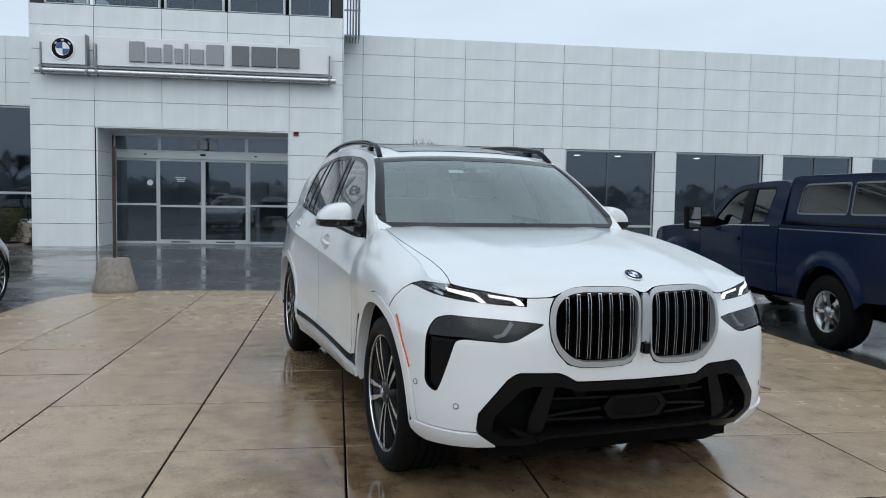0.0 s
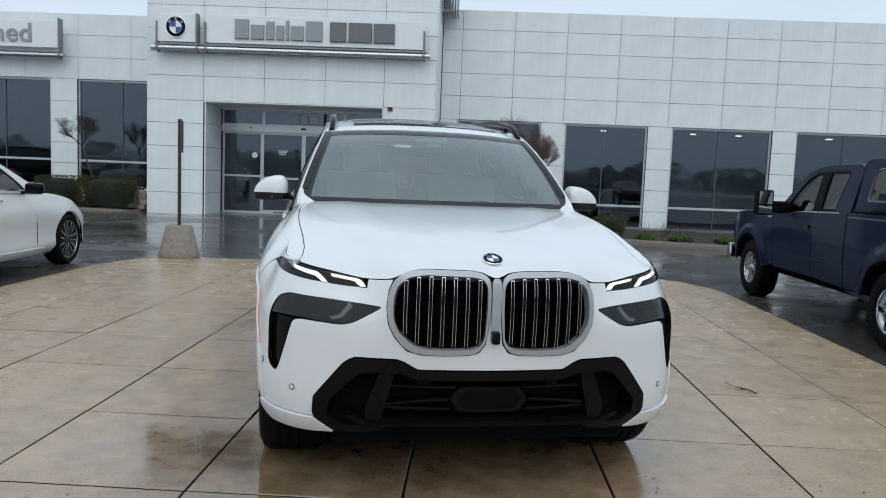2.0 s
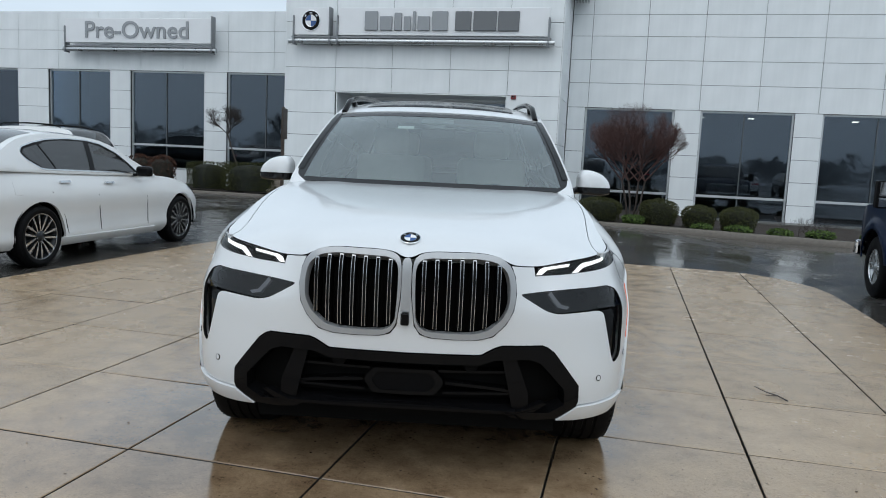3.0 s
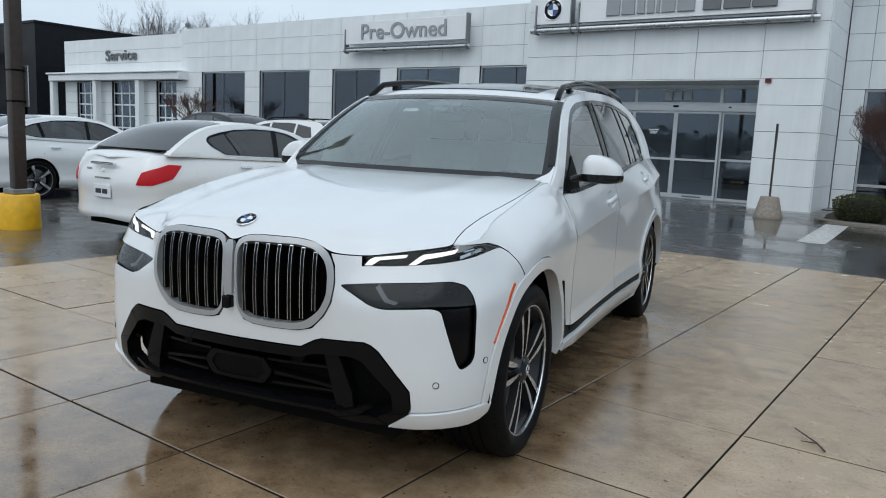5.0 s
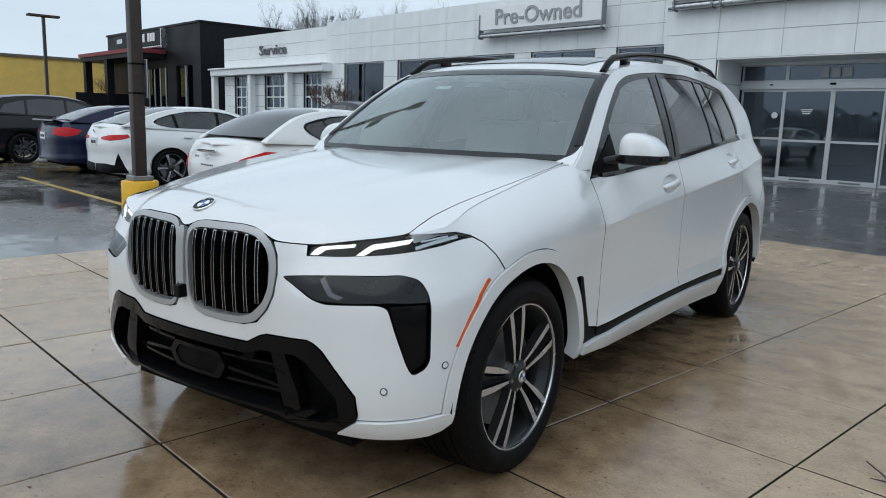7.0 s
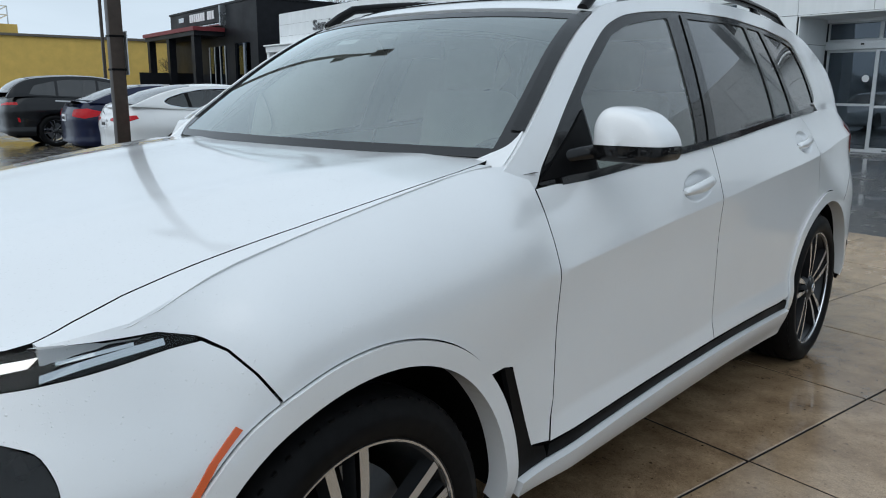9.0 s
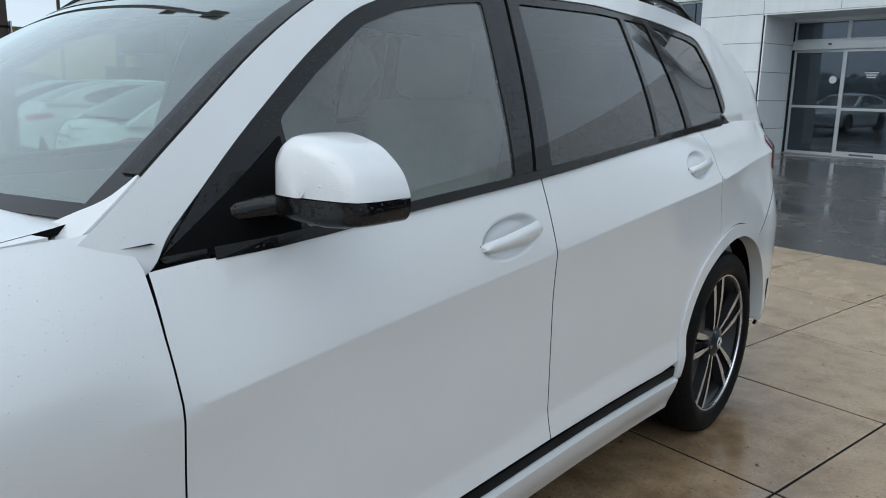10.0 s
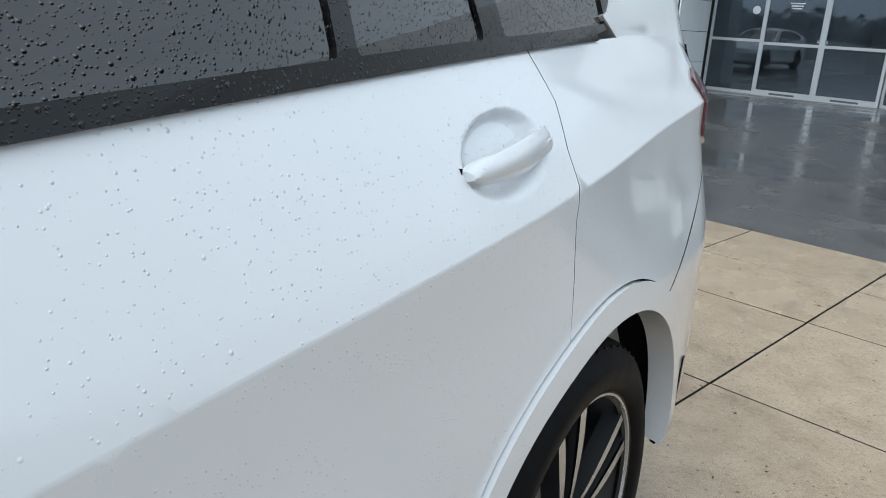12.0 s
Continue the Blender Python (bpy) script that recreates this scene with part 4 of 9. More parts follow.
S0, S3, HUB = s_at_y(0.0), s_at_y(3.106), 0.37
SD1, SD2 = s_at_y(0.676), s_at_y(1.777)
R_OUT, R_IN = 0.505, 0.452


def belt_line(y0, y1, n, lift=0.0):
    return [(s_at_y(y), lerp_table(y, TOP_Z) + lift) for y in steps(y0, y1, n)]


WHITE_SUV = thing("suv", pose(-0.043, -0.009, 0, 0, 0, 11.6), "pearl white large luxury SUV wet with rain on concrete", "car")

KIDNEY = [(0.022, 0.80), (0.020, 0.90), (0.030, 0.945), (0.060, 0.961), (0.105, 0.967), (0.285, 0.968), (0.362, 0.958), (0.405, 0.925), (0.424, 0.88), (0.430, 0.82), (0.420, 0.75), (0.392, 0.698), (0.345, 0.650), (0.29, 0.636), (0.195, 0.634), (0.10, 0.638), (0.060, 0.650), (0.036, 0.685)]
LOWER_LAMP = [(0.445, 0.817), (0.5, 0.8215), (0.685, 0.835), (0.87, 0.8445), (0.935, 0.829), (0.960, 0.79), (0.966, 0.752), (0.966, 0.569), (0.951, 0.541), (0.905, 0.517), (0.884, 0.556), (0.848, 0.658), (0.822, 0.740), (0.79, 0.749), (0.61, 0.7375), (0.562, 0.749)]
# bumper skin: from the strip between the kidneys round to the wheel arch, and mirrored
half = [(0.0, 0.93), (0.017, 0.93), (0.019, 0.80), (0.034, 0.680), (0.058, 0.646), (0.10, 0.634), (0.195, 0.630), (0.29, 0.632), (0.348, 0.646), (0.396, 0.696), (0.424, 0.75), (0.434, 0.82), (0.428, 0.884), (0.411, 0.926), (0.43, 0.9235), (0.47, 0.9195), (0.519, 0.917), (0.522, 0.8825), (0.63, 0.8875), (0.72, 0.895), (0.83, 0.905), (0.95, 0.917), (1.055, 0.928), (1.150, 0.939), (1.205, 0.9435), (1.238, 0.924), (1.272, 0.883), (1.306, 0.830)]
half += arc(S0, HUB, R_OUT, 115.2, 179.4, 18) + [(1.02, 0.378), (0.80, 0.362), (0.724, 0.359), (0.729, 0.375), (0.722, 0.442), (0.603, 0.586), (0.575, 0.606), (0.55, 0.6155), (0.385, 0.613), (0.355, 0.603), (0.302, 0.574), (0.0, 0.574)]
bumper_line = half + [(-s, z) for s, z in reversed(half[1:-1])]
lamp_r = rounded(LOWER_LAMP, 0.02, 3)
skin("front_bumper", bumper_line, ring, M_WHITE, WHITE_SUV, [lamp_r, [(-s, z) for s, z in lamp_r]], step=0.026, label="pearl white front bumper skin")
lip = [(0.722, 0.354), (0.80, 0.358), (1.02, 0.374), (1.068, 0.374), (1.066, 0.335), (1.03, 0.312), (0.98, 0.300), (0.73, 0.293), (0.645, 0.298)]

for sd in (1, -1):
    skin("bumper_lip", lip, ring, M_WHITE, WHITE_SUV, step=0.03, rim=0.06, offset=0.012, side=sd)
    # fender: hood seam on top, arch below, door seam behind
    fender = [(0.905, 0.9655), (1.0, 0.9665), (1.14, 0.966), (1.2, 0.9525), (1.2105, 0.9475), (1.242, 0.927), (1.277, 0.884), (1.311, 0.832)]
    fender += arc(S0, HUB, R_OUT, 114.6, 41.5, 26) + [(1.953, 0.707), (1.992, 0.697), (2.09, 0.458), (2.17, 0.442), (SD1 - 0.004, 0.55), (SD1 - 0.002, 0.70), (SD1 - 0.001, 0.9), (SD1 - 0.001, 1.0), (SD1 + 0.004, 1.098)]
    fender += [(s_at_y(0.672), 1.145), (s_at_y(0.63), 1.158)] + belt_line(0.60, -0.42, 16, -0.002)
    skin("fender", fender, ring, M_WHITE, WHITE_SUV, step=0.028, side=sd)
    door = [(SD1 + 0.010, 1.0945)] + belt_line(0.78, 1.75, 10, -0.003) + [(SD2 - 0.002, 1.157), (SD2 - 0.002, 0.963), (SD2 - 0.002, 0.70), (SD2 - 0.002, 0.50), (SD2 - 0.004, 0.442), (2.9, 0.440), (2.4, 0.437), (2.178, 0.438), (SD1, 0.55), (SD1 + 0.002, 0.70), (SD1 + 0.003, 0.9), (SD1 + 0.003, 1.0)]
    crease = [(s_at_y(y), lerp_table(y, CREASE) + o) for y in steps(0.72, 3.86, 150) for o in (-0.0028, 0.0, 0.0028)]
    crease_out = [c for c in crease if all(((c[0] - h[0]) / h[2]) ** 2 + ((c[1] - h[1]) / h[3]) ** 2 > 1.4 for h in HANDLES)]
    dish_pts = [(hs + a * r * math.cos(t), hz + 0.1 * a * r * math.cos(t) + b * r * math.sin(t)) for hs, hz, a, b in HANDLES for r in (0.0, 0.25, 0.45, 0.6, 0.7, 0.8, 0.88, 0.94, 1.0, 1.06, 1.13) for t in steps(0.05 * r, 6.17 + 0.05 * r, 52)]
    skin("front_door", door, ring, M_WHITE, WHITE_SUV, step=0.028, extra=crease_out + dish_pts, avoid=HANDLES, side=sd)
    rdoor = [(SD2 + 0.002, 1.158)] + belt_line(1.84, 2.94, 10, -0.003) + [(4.511, 1.236), (4.513, 1.17), (4.479, 1.11), (4.458, 1.02), (4.458, 0.93), (4.453, 0.843)]
    rdoor += arc(S3, HUB, R_OUT, 110.6, 172.0, 16) + [(4.0, 0.432), (3.8, 0.437), (SD2, 0.442), (SD2 + 0.002, 0.50), (SD2 + 0.002, 0.70), (SD2 + 0.002, 0.963), (SD2 + 0.002, 1.077)]
    skin("rear_door", rdoor, ring, M_WHITE, WHITE_SUV, step=0.028, extra=crease_out + dish_pts, avoid=HANDLES, side=sd)
    quarter = [(4.514, 1.2375)] + belt_line(3.0, 3.44, 5, -0.003) + belt_line(3.50, 3.92, 5, 0.002) + [(5.47, 1.20), (5.50, 1.10), (5.43, 0.99), (5.28, 0.935), (5.10, 0.865)]
    quarter += arc(S3, HUB, R_OUT, 56, 110.2, 20) + [(4.4597, 0.93), (4.4597, 1.02), (4.4808, 1.109), (4.5147, 1.169)]
    skin("rear_quarter", quarter, ring, M_WHITE, WHITE_SUV, step=0.03, extra=crease, side=sd)
    rb = [(5.105, 0.861), (5.283, 0.931), (5.43, 0.984), (5.447, 0.86), (S_END - 0.004, 0.853), (S_END - 0.004, 0.30), (5.3, 0.30), (5.14, 0.33)] + arc(S3, HUB, R_OUT, 0, 55.4, 16)
    skin("rear_bumper", rb, ring, M_WHITE, WHITE_SUV, step=0.04, side=sd)
    gate = [(5.475, 1.195), (5.505, 1.1), (5.437, 0.99), (5.453, 0.866), (S_END - 0.004, 0.86), (S_END - 0.004, 1.24), (5.6, 1.24)]
    skin("tailgate", gate, ring, M_WHITE, WHITE_SUV, step=0.05, side=sd)
    tl = [(5.30, 1.17), (5.36, 1.19), (5.50, 1.12), (5.60, 1.08), (5.60, 1.03), (5.44, 1.01), (5.33, 1.04)]
    skin("tail_lamp", tl, ring, M_REDSMOKE, WHITE_SUV, step=0.03, offset=0.006, rim=0.03, side=sd, label="dark red tail lamp beaded with rain")
    refl = [(5.135, 0.40), (5.185, 0.545), (5.20, 0.545), (5.155, 0.395)]
    skin("rear_trim", refl, ring, M_BLACK, WHITE_SUV, step=0.03, offset=0.004, side=sd)
    # sill: black strip and white skirt
    strip = [(2.17, 0.431), (2.4, 0.433), (2.9, 0.435), (3.5, 0.434), (4.112, 0.424), (4.116, 0.386), (3.5, 0.402), (2.9, 0.403), (2.4, 0.396), (2.168, 0.393)]
    skin("sill_strip", strip, ring, M_BLACK_MATTE, WHITE_SUV, step=0.03, offset=0.001, side=sd)
    skirt = [(2.035, 0.384), (2.166, 0.389), (2.4, 0.392), (2.9, 0.399), (3.5, 0.398), (4.116, 0.382), (4.126, 0.262), (3.5, 0.29), (2.8, 0.303), (2.3, 0.326), (2.035, 0.345)]
    skin("side_skirt", skirt, ring, M_WHITE, WHITE_SUV, step=0.035, offset=0.022, rim=0.05, side=sd)
    blade = [(1.953, 0.704), (1.990, 0.693), (2.086, 0.455), (2.145, 0.437), (2.164, 0.396), (2.035, 0.386), (2.02, 0.45), (2.00, 0.56), (1.976, 0.64)]
    skin("air_breather", blade, ring, M_BLACK_MATTE, WHITE_SUV, step=0.03, offset=0.002, side=sd)
    # wheel arches
    for sc, a0, a1 in ((S0, 180, -4), (S3, 180, 0)):
        trim = arc(sc, HUB, R_OUT - 0.003, a0, a1, 44) + arc(sc, HUB, R_IN, a1, a0, 44)
        skin("arch_trim", trim, ring, M_WHITE, WHITE_SUV, step=0.03, offset=0.009, rim=0.055, side=sd)
    for yc in (0.0, 3.106):
        bm = bmesh.new()
        lathe(bm, [(0.47, 0.93), (0.475, 0.62), (0.1, 0.60)], 48)
        for v in bm.verts:
            v.co = Vector((sd * v.co.x, v.co.y + yc, v.co.z + HUB))
        bmesh.ops.delete(bm, geom=[v for v in bm.verts if v.co.z < 0.365], context="VERTS")
        part("wheel_liner", bm, M_VOID, WHITE_SUV)
    amber = [(1.063, 0.601), (1.08, 0.598), (1.135, 0.692), (1.19, 0.760), (1.238, 0.801), (1.228, 0.809), (1.175, 0.762), (1.12, 0.694)]
    skin("side_reflector", amber, ring, M_ORANGE, WHITE_SUV, step=0.02, offset=0.003, side=sd, label="amber side reflector")
    for ss, sz_ in ((0.815, 0.468), (1.02, 0.545)):
        bm = bmesh.new()
        lathe(bm, [(0.0, 0.003), (0.0085, 0.003), (0.010, 0.001)], 20)
        p, q = Vector(ring(ss, sz_)), Vector(ring(ss + 0.01, sz_))
        d = (q - p).normalized()
        nrm = Vector((d.y, -d.x, 0))
        bmesh.ops.transform(bm, matrix=Matrix.Translation(p) @ nrm.to_track_quat("X", "Z").to_matrix().to_4x4(), verts=bm.verts)
        for v in bm.verts:
            v.co.x *= sd
        part("park_sensor", bm, M_WHITE, WHITE_SUV)
        bm = bmesh.new()
        lathe(bm, [(0.010, 0.002), (0.0125, 0.0025), (0.0125, 0.0)], 20)
        bmesh.ops.transform(bm, matrix=Matrix.Translation(p) @ nrm.to_track_quat("X", "Z").to_matrix().to_4x4(), verts=bm.verts)
        for v in bm.verts:
            v.co.x *= sd
        part("sensor_ring", bm, M_BLACK_MATTE, WHITE_SUV)

# hood
hood_edge = [(x, hood_front_y(x)) for x in steps(0.0, 0.765, 48)]
side_seam = [(0.925, 0.967), (0.97, 0.971), (1.03, 0.977)] + belt_line(-0.42, 0.57, 18, -0.002)
fender_top = [(p[0] + 0.004, p[1]) for p in (ring(s, z) for s, z in side_seam)]
shut_line = [(0.770, -0.520), (0.757, -0.455), (0.752, -0.37), (0.762, -0.223), (0.780, -0.04), (0.788, 0.10), (0.790, 0.22), (0.787, 0.34), (0.778, 0.45), (0.763, 0.55)]
hood_edge += shut_line + [(0.755, 0.585), (0.748, 0.605), (0.735, 0.635), (0.70, 0.655)]
crown = [p for p in fender_top if p[1] < 0.56] + [(x + 0.004, y) for x, y in reversed(shut_line)]
for sd in (1, -1):
    skin("fender_crown", crown, lambda x, y: (x, y, hood_z(x, y)), M_WHITE, WHITE_SUV, step=0.02, rim=0.03, side=sd)
hood_edge += [(x, 0.54 + 0.115 * (x / 0.70) ** 2) for x in steps(0.65, 0.0, 12)]
hood_line = hood_edge + [(-x, y) for x, y in reversed(hood_edge[1:-1])]
skin("hood", hood_line, lambda x, y: (x, y, hood_z(x, y)), M_WHITE, WHITE_SUV, step=0.03, rim=0.012, label="pearl white hood with rain runs", extra=[(x, hood_front_y(x) + d) for x in steps(-0.74, 0.74, 74) for d in (0.012, 0.028)])

# inner black shells, added behind the seams to keep them dark
bm = bmesh.new()
rows = []
for z in steps(0.26, 0.90, 10):
    row = []
    for s in steps(-S_END + 0.05, S_END - 0.05, 150):
        x, y, _ = ring(s, z)
        k = 0.13 if abs(s) < 1.12 else 0.075
        inx = max(0, 1 - k / max(abs(x), 0.2))
        row.append((x * inx, y + (0.12 if abs(s) < 1.12 else 0.0), z))
    rows.append(row)
sheet(rows, bm)
bmesh.ops.delete(bm, geom=[v for v in bm.verts if min(math.hypot(v.co.y, v.co.z - HUB), math.hypot(v.co.y - 3.106, v.co.z - HUB)) < 0.46], context="VERTS")
part("inner_body", bm, M_VOID, WHITE_SUV)
part("under_hood", sheet([[(x, y, hood_z(x, y) - 0.035) for x in (u * (lerp_table(y, TOP_X) - 0.03 + 0.045 * smooth01(-0.3, 0.0, y)) for u in steps(-1, 1, 20))] for y in steps(-0.46, 0.70, 20)]), M_VOID, WHITE_SUV)
bm = bmesh.new()
box(bm, -0.62, -0.62, 0.22, 0.62, 4.0, 0.34)
part("underbody", bm, M_VOID, WHITE_SUV)


# ---- the white car: grille, lamps, lower fascia ----
def ribbon(bm, pts, surf, width, off, depth, across=(1, 0), side=1, centre=(0, 1.6, 0.55), mi=0):
    """A bar laid along points of a surface: width across, its face lifted by off, depth thick."""
    prev = None
    cen, e = Vector(centre), 0.004
    for a, b in pts:
        p = Vector(surf(a, b))
        da, db = (Vector(surf(a + e, b)) - p).normalized(), (Vector(surf(a, b + e)) - p).normalized()
        n = da.cross(db).normalized()
        if n.dot(p - cen) < 0:
            n = -n
        w = (da * across[0] + db * across[1]).normalized() * width / 2
        q = [p + n * off - w, p + n * off + w, p + n * (off - depth) + w, p + n * (off - depth) - w]
        vs = [bm.verts.new((side * v.x, v.y, v.z)) for v in q]
        if prev:
            for i in range(4):
                bm.faces.new((prev[i], prev[(i + 1) % 4], vs[(i + 1) % 4], vs[i])).material_index = mi
        else:
            bm.faces.new(vs[::-1]).material_index = mi
        prev = vs
    bm.faces.new(prev).material_index = mi
    bmesh.ops.recalc_face_normals(bm, faces=bm.faces)
    return bm


KID_IN = [(0.220 + (s - 0.220) * 1.035, 0.803 + (z - 0.803) * 1.03) for s, z in [(0.046, 0.709), (0.040, 0.809), (0.040, 0.900), (0.052, 0.930), (0.085, 0.940), (0.28, 0.944), (0.345, 0.934), (0.385, 0.900), (0.398, 0.85), (0.398, 0.776), (0.374, 0.722), (0.318, 0.674), (0.27, 0.662), (0.185, 0.660), (0.09, 0.664), (0.06, 0.680)]]
BLACK_OUT = [(0.0, 0.570), (0.304, 0.570), (0.357, 0.599), (0.386, 0.609), (0.55, 0.6115), (0.573, 0.602), (0.60, 0.582), (0.718, 0.441), (0.725, 0.376), (0.72, 0.355), (0.645, 0.300), (0.53, 0.302), (0.45, 0.313), (0.42, 0.329), (0.2, 0.339), (0.0, 0.343)]
BLACK_IN = [(0.0, 0.532), (0.30, 0.532), (0.36, 0.552), (0.50, 0.558), (0.545, 0.542), (0.655, 0.43), (0.662, 0.366), (0.60, 0.332), (0.47, 0.342), (0.2, 0.360), (0.0, 0.364)]


def mirrored(h):
    return h + [(-s, z) for s, z in reversed(h[1:-1])]


def span_z(poly, s):
    """The lowest and highest z of a polygon at s."""
    zs = []
    for (a, b), (c, d) in zip(poly, poly[1:] + poly[:1]):
        if min(a, c) <= s <= max(a, c) and a != c:
            zs.append(b + (d - b) * (s - a) / (c - a))
    return min(zs), max(zs)


for sd in (1, -1):
    grille = new("kidney_grille")
    grille.parent = WHITE_SUV
    tagged(grille, "black kidney grille with chrome surround and upright slats")
    kid = rounded(KIDNEY, 0.02, 2)
    skin("chrome_surround", kid, ring, M_SURROUND, grille, [rounded(KID_IN, 0.02, 2)], step=0.02, rim=0.032, offset=0.006, side=sd)
    skin("grille_back", kid, ring, M_VOID, grille, step=0.05, rim=0.005, offset=-0.075, side=sd)
    for i in range(7):
        s = 0.066 + 0.0485 * i
        z0, z1 = span_z(KID_IN, s)
        z0, z1 = z0 + 0.012, z1 - 0.004
        zs = steps(z0, z1, 8)
        part("slat", ribbon(bmesh.new(), [(s, z) for z in zs], ring, 0.013, 0.004, 0.05, side=sd), M_BLACK_MATTE, grille)
        bm = bmesh.new()
        for o in (-0.0062, 0.0062):
            ribbon(bm, [(s + o, z) for z in steps(z0 + 0.002, z1, 8)], ring, 0.0019, 0.0065, 0.004, side=sd)
        ribbon(bm, [(s - 0.007, z1 - 0.002), (s + 0.007, z1 - 0.002)], ring, 0.004, 0.0065, 0.004, (0, 1), side=sd)
        part("slat_chrome", bm, M_SLAT_CHROME, grille)
    # upper slim lamp
    lamp = new("daylight_lamp")
    lamp.parent = WHITE_SUV
    tagged(lamp, "slim lit headlamp with two white bars")
    drl = [(0.525, 0.8845), (0.63, 0.8895), (0.72, 0.897), (0.83, 0.907), (0.95, 0.919), (1.055, 0.930), (1.15, 0.941), (1.203, 0.9455), (1.197, 0.952), (1.14, 0.9635), (1.0, 0.9645), (0.9, 0.963), (0.705, 0.940), (0.54, 0.9165)]
    skin("lamp_housing", drl, ring, M_VOID, lamp, step=0.03, rim=0.01, offset=-0.014, side=sd)
    skin("lamp_lens", drl, ring, M_LENS, lamp, step=0.03, rim=0.006, offset=0.002, side=sd).visible_shadow = False
    for bar in ([(0.532, 0.889), (0.556, 0.8895), (0.582, 0.909), (0.682, 0.922), (0.688, 0.932), (0.565, 0.917), (0.548, 0.908)], [(0.695, 0.897), (0.722, 0.899), (0.758, 0.920), (0.905, 0.941), (0.925, 0.955), (0.752, 0.935), (0.732, 0.924)]):
        skin("light_bar", bar, ring, M_DRL, lamp, step=0.02, rim=0.006, offset=-0.005, side=sd, label="glowing white light bar")
    bm = bmesh.new()
    ribbon(bm, [(0.93, 0.925), (1.0, 0.938), (1.08, 0.947), (1.15, 0.953)], ring, 0.012, -0.008, 0.006, (0, 1), side=sd)
    ribbon(bm, [(0.96, 0.945), (1.03, 0.952), (1.10, 0.957)], ring, 0.006, -0.007, 0.006, (0, 1), side=sd)
    part("lamp_trim", bm, M_CHROME, lamp)
    # lower dark lamp with the air slot under it
    low = new("lower_headlamp")
    low.parent = WHITE_SUV
    tagged(low, "smoked dark headlamp over a tall black air slot")
    skin("lamp_housing", lamp_r, ring, M_VOID, low, step=0.03, rim=0.01, offset=-0.05, side=sd)
    glass = [(0.452, 0.8155), (0.5, 0.8195), (0.685, 0.833), (0.87, 0.842), (0.932, 0.826), (0.957, 0.79), (0.963, 0.758), (0.80, 0.758), (0.61, 0.742), (0.565, 0.753)]
    skin("lamp_lens", rounded(glass, 0.015, 3), ring, M_SMOKE, low, step=0.03, rim=0.012, offset=-0.004, side=sd).visible_shadow = False
    bm = bmesh.new()
    ribbon(bm, [(0.585, 0.822), (0.600, 0.80), (0.622, 0.772), (0.66, 0.762)], ring, 0.018, -0.012, 0.014, (0.8, 0.6), side=sd)
    part("lamp_bracket", bm, M_BADGE_WHITE, low, "chrome bracket in the lamp")
    part("lamp_sill", ribbon(bmesh.new(), [(0.60, 0.751), (0.70, 0.755), (0.80, 0.765), (0.95, 0.768)], ring, 0.014, -0.012, 0.03, (0, 1), side=sd), M_BLACK, low)
    for ps in (0.735, 0.865):
        bm = bmesh.new()
        lathe(bm, [(0.0, 0.012), (0.012, 0.009), (0.021, -0.004), (0.025, -0.004), (0.025, -0.03)], 24)
        p, q = Vector(ring(ps, 0.797)), Vector(ring(ps + 0.01, 0.797))
        d = (q - p).normalized()
        nrm = Vector((d.y, -d.x, 0)).lerp(Vector((0, -1, 0)), 0.6).normalized()
        bmesh.ops.transform(bm, matrix=Matrix.Translation(p - nrm * 0.04) @ nrm.to_track_quat("X", "Z").to_matrix().to_4x4(), verts=bm.verts)
        for v in bm.verts:
            v.co.x *= sd
        part("projector", bm, M_BLACK, low, "", 40)
    slot = [(0.826, 0.745), (0.962, 0.752), (0.962, 0.569), (0.948, 0.545), (0.906, 0.523), (0.889, 0.556), (0.853, 0.658)]
    skin("air_slot", slot, ring, M_BLACK, low, step=0.03, rim=0.03, offset=-0.022, side=sd)
    # winglets in the lower fascia
    wing = [(0.392, 0.553), (0.45, 0.555), (0.505, 0.42), (0.515, 0.330), (0.452, 0.322)]
    skin("winglet", wing, ring, M_BLACK, WHITE_SUV, step=0.03, rim=0.05, offset=-0.008, side=sd)
    blade = [(0.455, 0.318), (0.63, 0.305), (0.64, 0.318), (0.53, 0.335), (0.585, 0.372), (0.565, 0.378), (0.47, 0.338)]
    skin("lip_blade", blade, ring, M_BLACK, WHITE_SUV, step=0.03, rim=0.03, offset=0.004, side=sd)

skin("lower_grille_frame", mirrored(BLACK_OUT), ring, M_BLACK, WHITE_SUV, [mirrored(BLACK_IN)], step=0.03, rim=0.06, offset=0.006, label="gloss black lower grille frame")
skin("lower_grille_back", mirrored(BLACK_OUT), ring, M_VOID, WHITE_SUV, step=0.05, rim=0.005, offset=-0.085)
for pts, w in (([(s, 0.449 - 0.04 * (abs(s) / 0.46) ** 2) for s in steps(0.17, 0.47, 8)], 0.012), ([(s, 0.402) for s in steps(0.16, 0.50, 8)], 0.010), ([(s, 0.492) for s in steps(0.14, 0.44, 8)], 0.010)):
    for sd in (1, -1):
        part("grille_bar", ribbon(bmesh.new(), pts, ring, w, -0.03, 0.05, (0, 1), side=sd), M_BLACK, WHITE_SUV)
part("splitter", ribbon(bmesh.new(), [(s, 0.352 - 0.012 * (abs(s) / 0.45) ** 2) for s in steps(-0.46, 0.46, 24)], ring, 0.012, 0.012, 0.09, (0, 1)), M_BLACK, WHITE_SUV)
hexa = [(-0.165, 0.448), (-0.125, 0.497), (0.125, 0.497), (0.165, 0.448), (0.125, 0.392), (-0.125, 0.392)]
